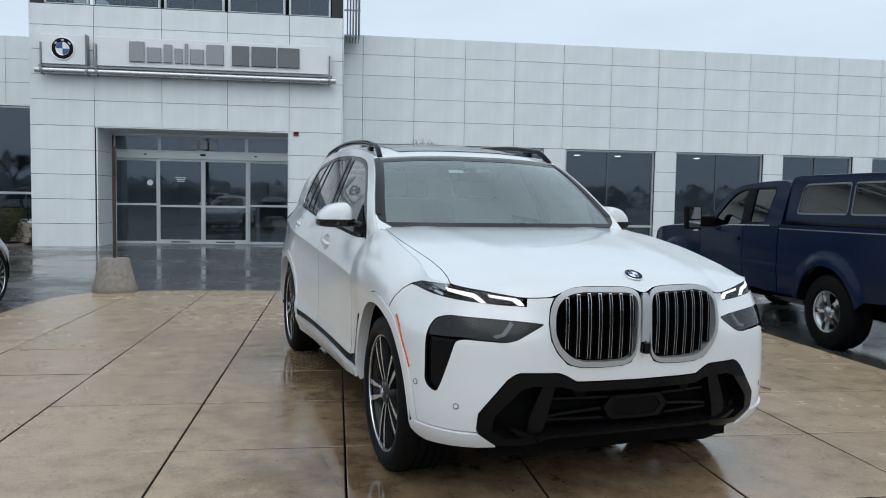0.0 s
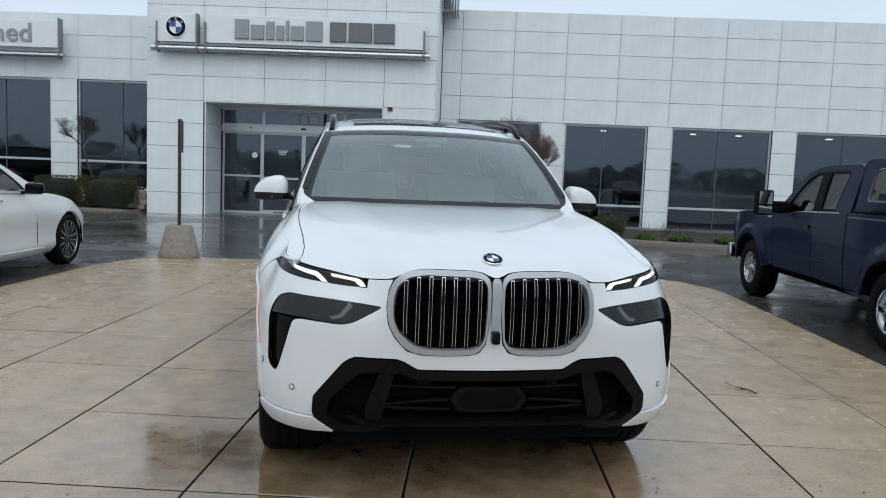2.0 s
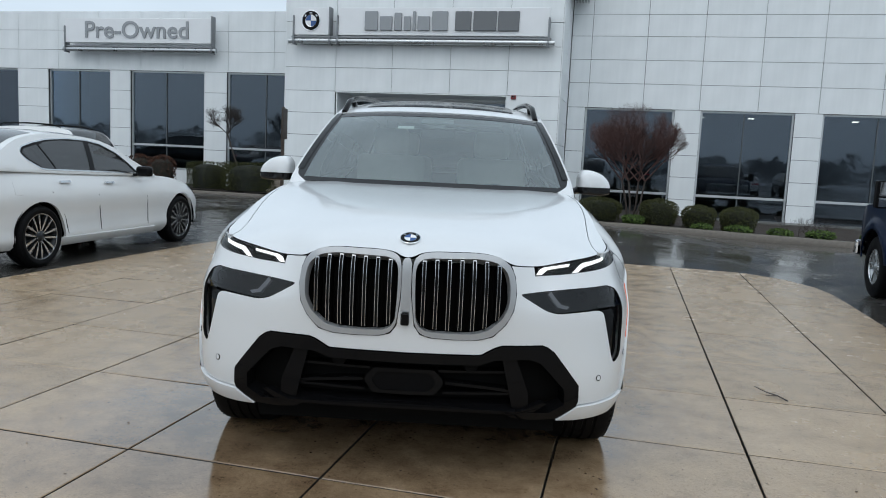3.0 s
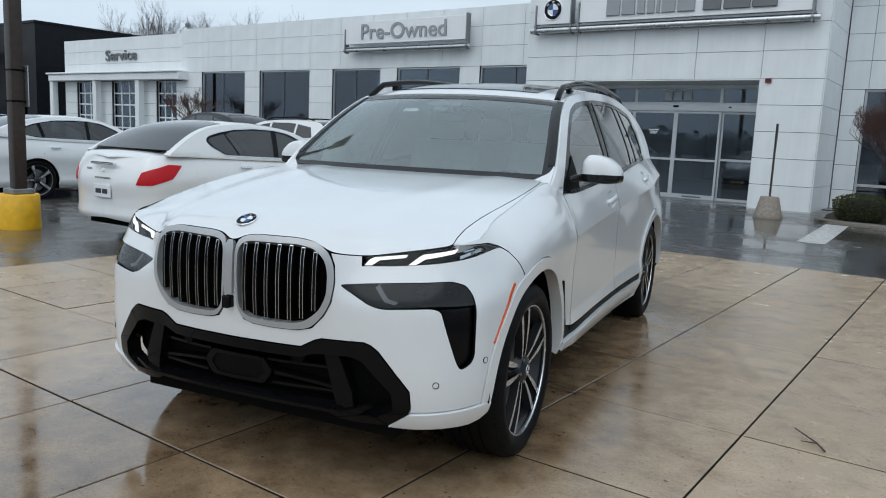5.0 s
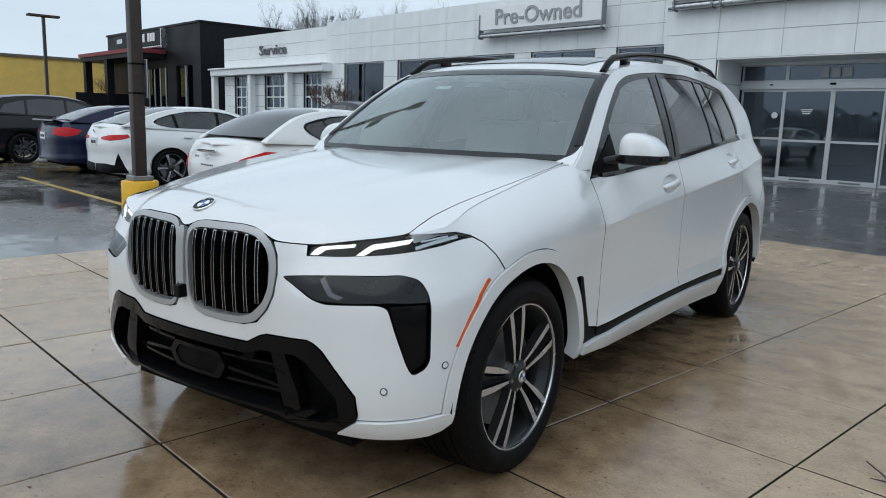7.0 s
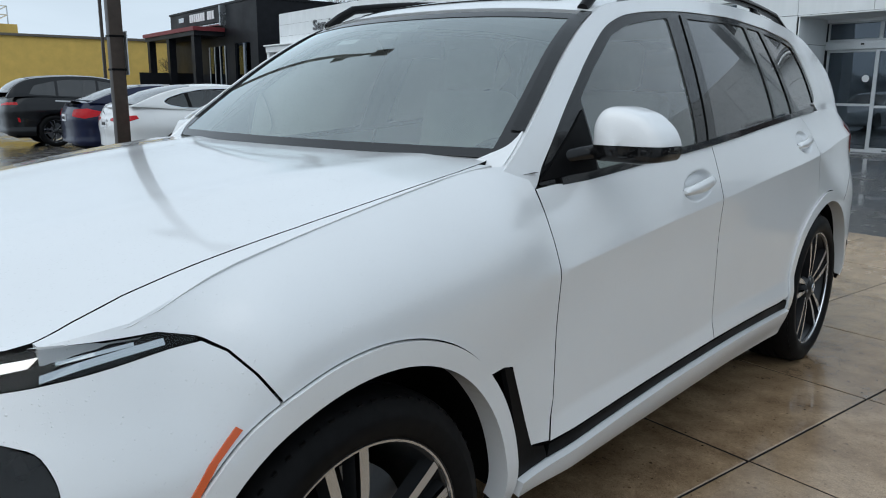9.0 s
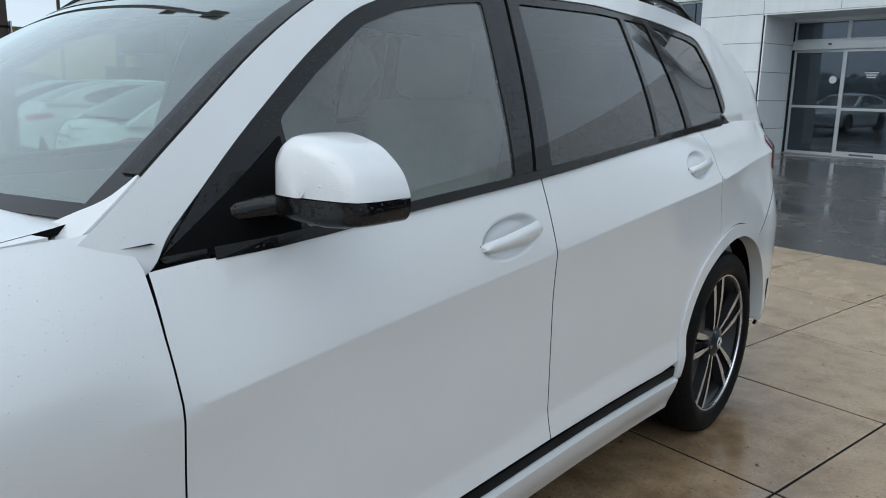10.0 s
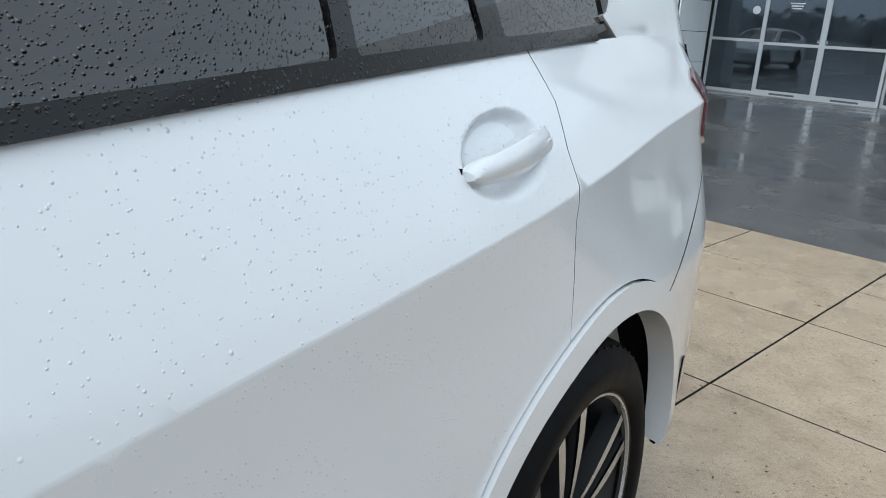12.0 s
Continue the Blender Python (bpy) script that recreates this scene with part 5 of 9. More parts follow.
inner_hex = [(s * 0.8, 0.446 + (z - 0.446) * 0.72) for s, z in hexa]
skin("radar_surround", rounded(hexa, 0.015, 2), ring, M_BLACK, WHITE_SUV, [rounded(inner_hex, 0.012, 2)], step=0.03, rim=0.05, offset=-0.022)
skin("radar_panel", rounded(inner_hex, 0.012, 2), ring, M_BLACK_MATTE, WHITE_SUV, step=0.03, rim=0.02, offset=-0.028, label="matte black radar panel")
for sd in (1, -1):
    skin("grille_flap", [(0.235, 0.53), (0.31, 0.53), (0.295, 0.50), (0.27, 0.485), (0.25, 0.50)], ring, M_BLACK_MATTE, WHITE_SUV, step=0.03, rim=0.02, offset=-0.03, side=sd)
part("grille_camera", box_bm(-0.016, -0.862, 0.688, 0.016, -0.80, 0.735, 0.004), M_BLACK, WHITE_SUV, "black camera block between the grilles")
skin("grille_bridge", [(-0.018, 0.74), (0.018, 0.74), (0.018, 0.925), (0.010, 0.94), (-0.010, 0.94), (-0.018, 0.925)], ring, M_SURROUND, WHITE_SUV, step=0.03, rim=0.02, offset=0.014)


def roundel(parent, m, r):
    """A round badge: dark ring, chrome rims, four blue and white quarters."""
    badge = new("badge")
    badge.parent = parent
    badge.matrix_local = m
    tagged(badge, "round blue and white badge with a dark ring")
    bm = bmesh.new()
    lathe(bm, [(0.0, 0.0), (r, 0.0), (r, 0.004), (r * 0.95, 0.0055), (r * 0.93, 0.004), (0.0, 0.004)], 40, "z")
    part("badge_ring", bm, M_CHROME, badge, "", 30)
    bm = bmesh.new()
    lathe(bm, [(r * 0.60, 0.0045), (r * 0.92, 0.0045)], 40, "z")
    part("badge_band", bm, M_BLACK, badge)
    for k in range(4):
        bm = bmesh.new()
        c = bm.verts.new((0, 0, 0.0047))
        vs = [bm.verts.new((r * 0.56 * math.cos(radians(90 * k + 90 * i / 8)), r * 0.56 * math.sin(radians(90 * k + 90 * i / 8)), 0.0047)) for i in range(9)]
        for a, b in zip(vs, vs[1:]):
            bm.faces.new((c, a, b))
        part("badge_quarter", bm, M_BADGE_WHITE if k % 2 == 0 else M_BADGE_BLUE, badge)
    for a in (40, 90, 140):
        bm = bmesh.new()
        for o in (-3.5, 0, 3.5):
            t = radians(a + o * 2)
            box(bm, r * 0.70, -r * 0.022, 0.0046, r * 0.84, r * 0.022, 0.0052, m=Matrix.Rotation(t, 4, "Z"))
        part("badge_mark", bm, M_CHROME, badge)
    return badge


bz = hood_z(0, -0.735)
roundel(WHITE_SUV, Matrix.Translation((0, -0.735, bz + 0.001)) @ pose(0, 0, 0, math.degrees(math.atan2(hood_z(0, -0.70) - hood_z(0, -0.77), 0.07)), 0, 0), 0.041)

# ---- the white car: cabin ----
side_glass = lambda y, z: (glass_x(y, z), y, z)
belt = lambda y: lerp_table(y, TOP_Z)
DLO = [(0.705, 1.100)] + [(y, belt(y) + 0.004) for y in steps(0.85, 3.33, 16)] + [(3.405, 1.272), (3.432, 1.31), (3.395, 1.48), (3.345, 1.575), (3.30, 1.598), (3.2, 1.609), (2.9, 1.632), (2.4, 1.648), (1.9, 1.632), (1.6, 1.608), (1.42, 1.582), (1.28, 1.537), (1.1, 1.428), (0.90, 1.280), (0.735, 1.135)]
edge_line = [edge_point(v)[1:] for v in steps(-0.09, 1.0, 44)]
upper = edge_line + [(4.0, 1.222), (3.90, 1.238), (3.74, 1.246), (3.44, 1.246)] + [(3.446, 1.30), (3.404, 1.484), (3.352, 1.582), (3.303, 1.606), (3.2, 1.617), (2.9, 1.640), (2.4, 1.656), (1.9, 1.640), (1.6, 1.616), (1.416, 1.590), (1.272, 1.544), (1.093, 1.435), (0.892, 1.287), (0.726, 1.142), (0.698, 1.096), (0.60, 1.045)]
PANES = (
    ("front_window", [(1.00, 1.124), (1.668, 1.166), (1.705, 1.40), (1.752, 1.606), (1.6, 1.588), (1.43, 1.560), (1.30, 1.518), (1.12, 1.408), (1.00, 1.322)], M_MISTGLASS),
    ("rear_window", [(1.840, 1.182), (2.570, 1.228), (2.575, 1.42), (2.570, 1.628), (2.4, 1.630), (1.925, 1.616), (1.885, 1.4)], M_PRIVACY),
    ("small_window", [(2.602, 1.231), (2.880, 1.248), (2.845, 1.43), (2.790, 1.624), (2.602, 1.628), (2.606, 1.42)], M_PRIVACY),
    ("quarter_window", [(2.940, 1.252), (3.380, 1.279), (3.360, 1.47), (3.305, 1.572), (3.2, 1.592), (2.850, 1.618), (2.905, 1.43)], M_PRIVACY),
)
DLO = rounded([(y - 0.010 * (y < 1.45), z + 0.011) if z > belt(y) + 0.03 and y < 3.4 else (y, z) for y, z in DLO], 0.09, 4)
upper = edge_line + upper[len(edge_line):len(edge_line) + 4] + rounded(upper[len(edge_line) + 4:], 0.09, 4)
PANES = [(nm, rounded(p, 0.016, 3), mat) for nm, p, mat in PANES]
for sd in (1, -1):
    skin("window_surround", DLO, side_glass, M_BLACK_WET, WHITE_SUV, [p for _, p, _ in PANES], step=0.035, rim=0.012, offset=-0.002, side=sd, centre=(0, 1.8, 1.0), label="gloss black window surround beaded with rain")
    for nm, p, mat in PANES:
        skin(nm, p, side_glass, mat, WHITE_SUV, step=0.035, rim=0.004, offset=-0.007, side=sd, centre=(0, 1.8, 1.0)).visible_shadow = False
    skin("roof_side", upper, side_glass, M_WHITE, WHITE_SUV, step=0.032, rim=0.031, offset=0.002, side=sd, centre=(0, 1.8, 1.0))
    sealine = [(y, belt(y) + 0.006) for y in steps(0.80, 3.30, 20)]
    part("belt_strip", ribbon(bmesh.new(), sealine, lambda y, z: (side_glass(y, z)[0] + 0.004, y, z), 0.022, 0.006, 0.02, (0, 1), side=sd, centre=(0, 1.8, 1.0)), M_BLACK_WET, WHITE_SUV)
    part("pillar_gap", ribbon(bmesh.new(), [(1.757 + 0.10 * t + 0.012 * t * t, 1.172 + 0.452 * t) for t in steps(0, 1, 14)], side_glass, 0.006, 0.0012, 0.004, (1, 0), side=sd, centre=(0, 1.8, 1.0)), M_VOID, WHITE_SUV)
    # roof rail: a long bow on two feet
    pts = []
    for t in steps(0, 1, 22):
        v = 0.325 + (0.865 - 0.325) * t
        xe, ye, ze = edge_point(v)
        lift = 0.006 + 0.046 * min(1, math.sin(math.pi * t) * 3.6)
        pts.append((sd * (xe - 0.035), ye, ze + lift))
    bm = bmesh.new()
    tube(bm, pts, 0.019, 10)
    for i in (4, 17):
        x, y, z = pts[i]
        box(bm, x - 0.012, y - 0.05, z - 0.055, x + 0.012, y + 0.05, z - 0.005, 0.006)
    part("roof_rail", bm, M_BLACK, WHITE_SUV, "gloss black roof rail", 50)
    # white foot of the pillar, round which the corner of the windscreen turns
    foot_v = lambda u: lerp_table(u, [(0.875, -0.012), (0.90, -0.003), (0.93, 0.008), (0.965, 0.020), (0.985, 0.034), (1.0, 0.060)])
    grid_skin("pillar_foot", lambda u, w: (sd * top(u, 0)[0] * top(1, -0.11 + w * (foot_v(u) + 0.11))[0] / top(1, 0)[0], *top(u, -0.11 + w * (foot_v(u) + 0.11))[1:]), steps(0.875, 1.0, 12), steps(0, 1, 16), M_WHITE, WHITE_SUV, thick=0.012)
    part("pillar_seal", ribbon(bmesh.new(), [(0.980, v) for v in steps(0.050, 0.32, 16)], lambda u, v: top(u, v), 0.036, 0.002, 0.014, (1, 0), side=sd, centre=(0, 1.8, 0.9)), M_BLACK_WET, WHITE_SUV)
    # door handle bars
    for hs, hz, a, b in HANDLES:
        # the bar swells towards its rear end, where the lock cap sits
        pts = [(hs + a * t, hz - 0.004 + 0.08 * a * t) for t in steps(-0.97, 0.93, 18)]
        bm = bmesh.new()
        prev = None
        for i, (s, z) in enumerate(pts):
            t = i / 18
            p = Vector(ring(s, z))
            base = p.x - dimple(s, z) - 0.004 + 0.020 * math.sin(math.pi * min(1, 0.12 + 0.80 * t)) ** 0.7
            end = min(1, (0.35 + t * 8), (0.45 + (1 - t) * 9))
            hw = (0.0160 + 0.0085 * smooth01(0.05, 0.75, t)) * end
            q = [(base + 0.006, z - hw * 0.45), (base + 0.0085, z + hw * 0.05), (base + 0.0055, z + hw * 0.6), (base - 0.003, z + hw), (base - 0.014, z + hw * 0.8), (base - 0.015, z - hw * 0.7), (base - 0.004, z - hw)]
            vs = [bm.verts.new((sd * x, p.y, zz)) for x, zz in q]
            if prev:
                for j in range(7):
                    bm.faces.new((prev[j], prev[(j + 1) % 7], vs[(j + 1) % 7], vs[j]))
            else:
                bm.faces.new(vs)
            prev = vs
        bm.faces.new(prev[::-1])
        bmesh.ops.recalc_face_normals(bm, faces=bm.faces)
        bar = part("door_handle", bm, M_WHITE, WHITE_SUV, "", 55)
        s, z = pts[16]
        p = Vector(ring(s, z))
        bm = bmesh.new()
        lathe(bm, [(0.0, 0.0015), (0.0085, 0.0012), (0.0095, 0.0)], 20)
        base = p.x - dimple(s, z) - 0.004 + 0.020 * math.sin(math.pi * (0.12 + 0.80 * 16 / 18)) ** 0.7
        bmesh.ops.transform(bm, matrix=Matrix.Translation((base + 0.0085, p.y, z + 0.001)), verts=bm.verts)
        for v in bm.verts:
            v.co.x *= sd
        part("lock_cap", bm, M_WHITE, bar)
        s, z = pts[0]
        p = Vector(ring(s, z))
        bm = box_bm(p.x - 0.016, p.y - 0.005, z - 0.010, p.x - 0.001, p.y - 0.0035, z + 0.009)
        for v in bm.verts:
            v.co.x *= sd
        part("handle_gap", bm, M_BLACK_MATTE, WHITE_SUV)
    # door mirror
    mirror = new("door_mirror")
    mirror.parent = WHITE_SUV
    mirror.matrix_local = pose(sd * 0.955, 0.972, 1.222)
    tagged(mirror, "white door mirror with gloss black lower shell")

    # the shell's outline seen from ahead, domed towards the front and cut off flat behind
    outline = rounded([(-0.082, -0.045), (-0.080, 0.050), (-0.052, 0.086), (0.000, 0.084), (0.060, 0.066), (0.106, 0.026), (0.124, -0.016), (0.120, -0.058), (0.060, -0.068), (-0.070, -0.062)], 0.022, 5)
    for nm, mat, z0, z1, lab in (("mirror_cap", M_WHITE, -0.022, 1.0, "white mirror cap"), ("mirror_base", M_BLACK_WET, -1.0, -0.024, "gloss black mirror underside")):
        bm = bmesh.new()
        rows, zc = [], -0.022 if z1 > 0 else -0.044
        for r, yy in ((1.0, 0.052), (1.0, 0.004), (0.985, -0.026), (0.95, -0.047), (0.88, -0.060), (0.72, -0.068), (0.45, -0.073), (0.2, -0.0755), (0.0, -0.076)):
            rows.append([(sd * x * r, yy + 0.10 * x * (0.4 + 0.6 * r), -0.004 + zc + (z - zc) * r) for x, z in outline + outline[:1]])
        sheet(rows, bm)
        bmesh.ops.remove_doubles(bm, verts=bm.verts, dist=0.002)
        for z, up in ((z0, False), (z1, True)):
            bmesh.ops.bisect_plane(bm, geom=bm.verts[:] + bm.edges[:] + bm.faces[:], plane_co=(0, 0, z), plane_no=(0, 0, 1), clear_outer=up, clear_inner=not up)
        part(nm, bm, mat, mirror, lab, 60)
    part("mirror_glass", sheet([[(sd * x * r, 0.040 + 0.04 * x, z * r - 0.004) for x, z in outline + outline[:1]] for r in (0.97, 0.01)]), M_CHROME, mirror)
    part("mirror_band", box_bm(-0.07, -0.05, -0.026, 0.10, 0.04, -0.020), M_BLACK, mirror)
    bm = bmesh.new()
    tube(bm, [(sd * -0.05, -0.01, -0.042), (sd * -0.085, -0.035, -0.044), (sd * -0.112, -0.075, -0.050), (sd * -0.135, -0.115, -0.058)], 0.022, 10, r_end=0.020)
    part("mirror_arm", bm, M_BLACK_WET, mirror, "", 50)
    # black triangle at the foot of the mirror
    tri_ = [(0.715, 1.112), (0.985, 1.122), (0.985, 1.290), (0.90, 1.232)]
    skin("mirror_triangle", tri_, side_glass, M_BLACK_MATTE, WHITE_SUV, step=0.05, rim=0.01, offset=0.004, side=sd, centre=(0, 1.8, 1.0))

# windscreen, roof, tailgate
ws = grid_skin("windscreen", top, steps(-0.965, 0.965, 30), steps(0.012, 0.312, 16), M_WINDSCREEN, WHITE_SUV, offset=-0.004, thick=0, label="windscreen full of grey sky reflections")
ws.visible_shadow = False
for us, vs in ((steps(-0.995, 0.995, 24), steps(0.002, 0.018, 2)), (steps(-0.965, 0.965, 24), steps(0.296, 0.312, 2)), (steps(-0.995, -0.93, 3), steps(0.018, 0.296, 10)), (steps(0.93, 0.995, 3), steps(0.018, 0.296, 10))):
    grid_skin("glass_border", top, us, vs, M_FRIT, WHITE_SUV, offset=-0.0022, thick=0.001)
for us, vs in ((steps(-0.15, 0.15, 4), steps(0.268, 0.290, 2)), (steps(-0.06, 0.07, 3), steps(0.245, 0.262, 2))):
    grid_skin("sensor_cover", top, us, vs, M_SENSOR, WHITE_SUV, offset=-0.012, thick=0.001)
grid_skin("roof", top, steps(-1, 1, 40), steps(0.322, 0.865, 44), M_WHITE, WHITE_SUV, thick=0.02, label="white roof")
for v0, v1 in ((0.365, 0.545), (0.555, 0.74)):
    g = grid_skin("sunroof", top, steps(-0.74, 0.74, 20), steps(v0, v1, 12), M_FRIT, WHITE_SUV, offset=0.004, label="black glass roof panel spotted with rain")
grid_skin("tailgate_glass", top, steps(-0.86, 0.86, 16), steps(0.86, 1.07, 12), M_PRIVACY, WHITE_SUV, offset=0.0)
for sd in (1, -1):
    grid_skin("tailgate_pillar", lambda u, v: (sd * top(u, v)[0], *top(u, v)[1:]), steps(0.86, 1.0, 4), steps(0.865, 1.07, 12), M_WHITE, WHITE_SUV, thick=0.02)
part("roof_spoiler", sheet([[(u * 0.53, y, z - 0.02 * abs(u) ** 3) for u in steps(-1, 1, 16)] for y, z in ((3.40, 1.70), (3.62, 1.672), (3.76, 1.64), (3.77, 1.62), (3.6, 1.60))]), M_WHITE, WHITE_SUV, "", 40)
grid_skin("cowl", lambda u, v: (u * 0.77, 0.535 + 0.115 * u * u + v, 1.158 - 0.10 * v + 0.012 * (1 - u * u)), steps(-1, 1, 20), steps(0.0, 0.10, 2), M_BLACK_MATTE, WHITE_SUV)
for x0, x1, v1 in ((0.30, -0.42, 0.022), (-0.12, -0.66, 0.034)):
    bm = bmesh.new()
    a, b = Vector((x0 * -1, 0.60, 1.150)), Vector(top(x1 * -1, 0.0)) + Vector((0, 0.0, -0.02))
    tube(bm, [a, a.lerp(b, 0.5) + Vector((0, -0.01, -0.01)), b + Vector((0, -0.01, 0.0))], 0.007, 6)
    part("wiper", bm, M_BLACK_MATTE, WHITE_SUV)
grid_skin("window_sticker", top, steps(-0.345, -0.20, 2), steps(0.238, 0.251, 2), M_BADGE_WHITE, WHITE_SUV, offset=-0.012, thick=0.001, label="small white paper sticker inside the windscreen")
part("inside_mirror", box_bm(-0.11, 1.16, 1.455, 0.11, 1.185, 1.515, 0.012, 2), M_BLACK_MATTE, WHITE_SUV)

# ---- cabin interior seen through the glass ----
part("dashboard", box_bm(-0.76, 0.72, 0.80, 0.76, 1.02, 1.09, 0.05, 3), M_DASH, WHITE_SUV)
part("headliner", sheet([[(u * (edge_point(v)[0] - 0.04), edge_point(v)[1] - 0.02, edge_point(v)[2] + 0.0) for u in steps(-1, 1, 8)] for v in steps(0.33, 0.86, 12)]), M_HEADLINER, WHITE_SUV)
part("cabin_floor", box_bm(-0.80, 0.75, 0.36, 0.80, 3.9, 0.42), M_DASH, WHITE_SUV)
part("cabin_wall", box_bm(-0.72, 3.66, 0.42, 0.72, 3.72, 1.20), M_DASH, WHITE_SUV)
for sd in (1, -1):
    part("door_card", box_bm(min(sd * 0.80, sd * 0.83), 0.8, 0.45, max(sd * 0.80, sd * 0.83), 3.6, 1.07), M_IVORY, WHITE_SUV)


def car_seat(x, y):
    seat = new("car_seat")
    seat.parent = WHITE_SUV
    seat.matrix_local = pose(x, y, 0.42)
    tagged(seat, "ivory leather car seat")
    part("cushion", box_bm(-0.25, -0.25, 0.12, 0.25, 0.26, 0.32, 0.06, 3), M_IVORY, seat, "", 60)
    bm = box_bm(-0.25, -0.07, 0, 0.25, 0.07, 0.66, 0.06, 3)
    bmesh.ops.transform(bm, matrix=pose(0, 0.30, 0.28, -14), verts=bm.verts)
    part("backrest", bm, M_IVORY, seat, "", 60)
    bm = box_bm(-0.13, -0.05, 0, 0.13, 0.05, 0.19, 0.045, 3)
    bmesh.ops.transform(bm, matrix=pose(0, 0.43, 0.93, -10), verts=bm.verts)
    part("headrest", bm, M_IVORY, seat, "", 60)


for x in (-0.37, 0.37):
    car_seat(x, 1.48)
    car_seat(x, 2.48)
bm = bmesh.new()
pts = [(0.185 * math.cos(t), 0, 0.185 * math.sin(t)) for t in steps(0, 2 * math.pi, 28)]
tube(bm, pts, 0.016, 8, cap=False)
box(bm, -0.18, -0.02, -0.03, 0.18, 0.01, 0.03)
bmesh.ops.transform(bm, matrix=pose(0.37, 1.13, 1.0, -22), verts=bm.verts)
part("steering_wheel", bm, M_DASH, WHITE_SUV, "", 50)

for yy in (0.0, 3.106):
    spoke_wheel(WHITE_SUV, pose(0.932, yy, 0.375), 0.382, 0.285, 0.281, 5, M_WHEEL_FACE, M_WHEEL_DARK, twist=0.13, badge=True, label="black tyre on a twin spoke machined alloy wheel")
    spoke_wheel(WHITE_SUV, pose(-0.932, yy, 0.375, 0, 0, 180), 0.382, 0.285, 0.281, 5, M_WHEEL_FACE, M_WHEEL_DARK, twist=0.5, badge=True, label="black tyre on a twin spoke machined alloy wheel")


# ---- entrance doors ----
def framed_pane(parent, name, x0, x1, z0, z1, y, rail=0.055, mid=None, depth=0.05, bottom=0.10):
    p = new(name)
    p.parent = parent
    p.matrix_local = pose(0, 0, 0)
    for a in ((x0, z0, x0 + rail, z1), (x1 - rail, z0, x1, z1), (x0 + rail, z1 - rail, x1 - rail, z1), (x0 + rail, z0, x1 - rail, z0 + bottom)):
        part("rail", box_bm(a[0], y, a[1], a[2], y + depth, a[3], 0.003), M_FRAME, p)
    cuts = [z0 + bottom, z1 - rail]
    if mid:
        part("rail", box_bm(x0 + rail, y + 0.003, mid - 0.03, x1 - rail, y + depth - 0.003, mid + 0.03, 0.003), M_FRAME, p)
        cuts = [z0 + bottom, mid - 0.03, mid + 0.03, z1 - rail]
    for a, b in zip(cuts[::2], cuts[1::2]):
        part("pane", box_bm(x0 + rail, y + 0.02, a, x1 - rail, y + 0.028, b), M_SHOPGLASS, p).visible_shadow = False
    return p


door = new("door_1")
tagged(door, "closed sliding glass entrance doors in aluminium frames", "door", "", "structure")
DX = [-7.43, -6.226, -4.977, -3.728, -2.50]
for i, (a, b) in enumerate(zip(DX, DX[1:])):
    slide = i in (1, 2)
    framed_pane(door, "sliding_panel" if slide else "fixed_panel", a, b, -0.02, 2.40, YD + (0.0 if slide else 0.07), 0.06, 1.06 if slide else 1.10, bottom=0.12 if slide else 0.07)
    if slide:
        part("label_strip", box_bm(a + 0.36, YD - 0.004, 0.015, b - 0.36, YD, 0.055), M_DARKFRAME, door)
for x in (-5.05, -4.90):
    part("push_plate", box_bm(x - 0.03, YD - 0.006, 1.12, x + 0.03, YD - 0.001, 1.18, 0.004), M_CHROME, door)
bm = bmesh.new()
lathe(bm, [(0.0, 0.0), (0.085, 0.0), (0.085, 0.003), (0.0, 0.003)], 28, "z")
bmesh.ops.transform(bm, matrix=pose(-6.46, YD + 0.085, 1.72, 90), verts=bm.verts)
part("round_sticker", bm, M_SIGN, door, "pale round door sticker")
for dz, ww in ((0.0, 0.30), (-0.05, 0.24), (-0.10, 0.20)):
    part("door_notice", box_bm(-5.60 - ww / 2, YD + 0.016, 1.86 + dz, -5.60 + ww / 2, YD + 0.019, 1.885 + dz), M_SIGN, door)
part("header", box_bm(DX[0], YD - 0.06, 2.40, DX[-1], YD + 0.14, 2.60, 0.006), M_FRAME, door)
part("sensor", box_bm(-5.05, YD - 0.10, 2.50, -4.90, YD - 0.055, 2.555, 0.012), M_BLACK, door)
for x in (-6.55, -3.5):
    part("sensor", box_bm(x - 0.035, YD - 0.085, 2.50, x + 0.035, YD - 0.055, 2.535), M_BLACK, door)
TXX = [-7.43, -6.19, -3.77, -2.50]
for a, b in zip(TXX, TXX[1:]):
    framed_pane(door, "transom_light", a, b, 2.60, 3.06, YD + 0.03, 0.045, None, bottom=0.045)
for k in range(3):
    part("number_bar", box_bm(-5.36 + 0.28 * k, YD + 0.016, 2.70, -5.14 + 0.28 * k, YD + 0.022, 2.95, 0.004), M_LETTER, door)
part("threshold", box_bm(DX[0], YD - 0.1, -0.035, DX[-1], YD + 0.2, -0.012), M_STEEL_DARK, door)
setting("portal_head", box_bm(-7.52, YD - 0.02, 3.05, -2.44, YD + 0.2, PZ - 0.031), M_PANEL, "white panel over the entrance doors", "trim")

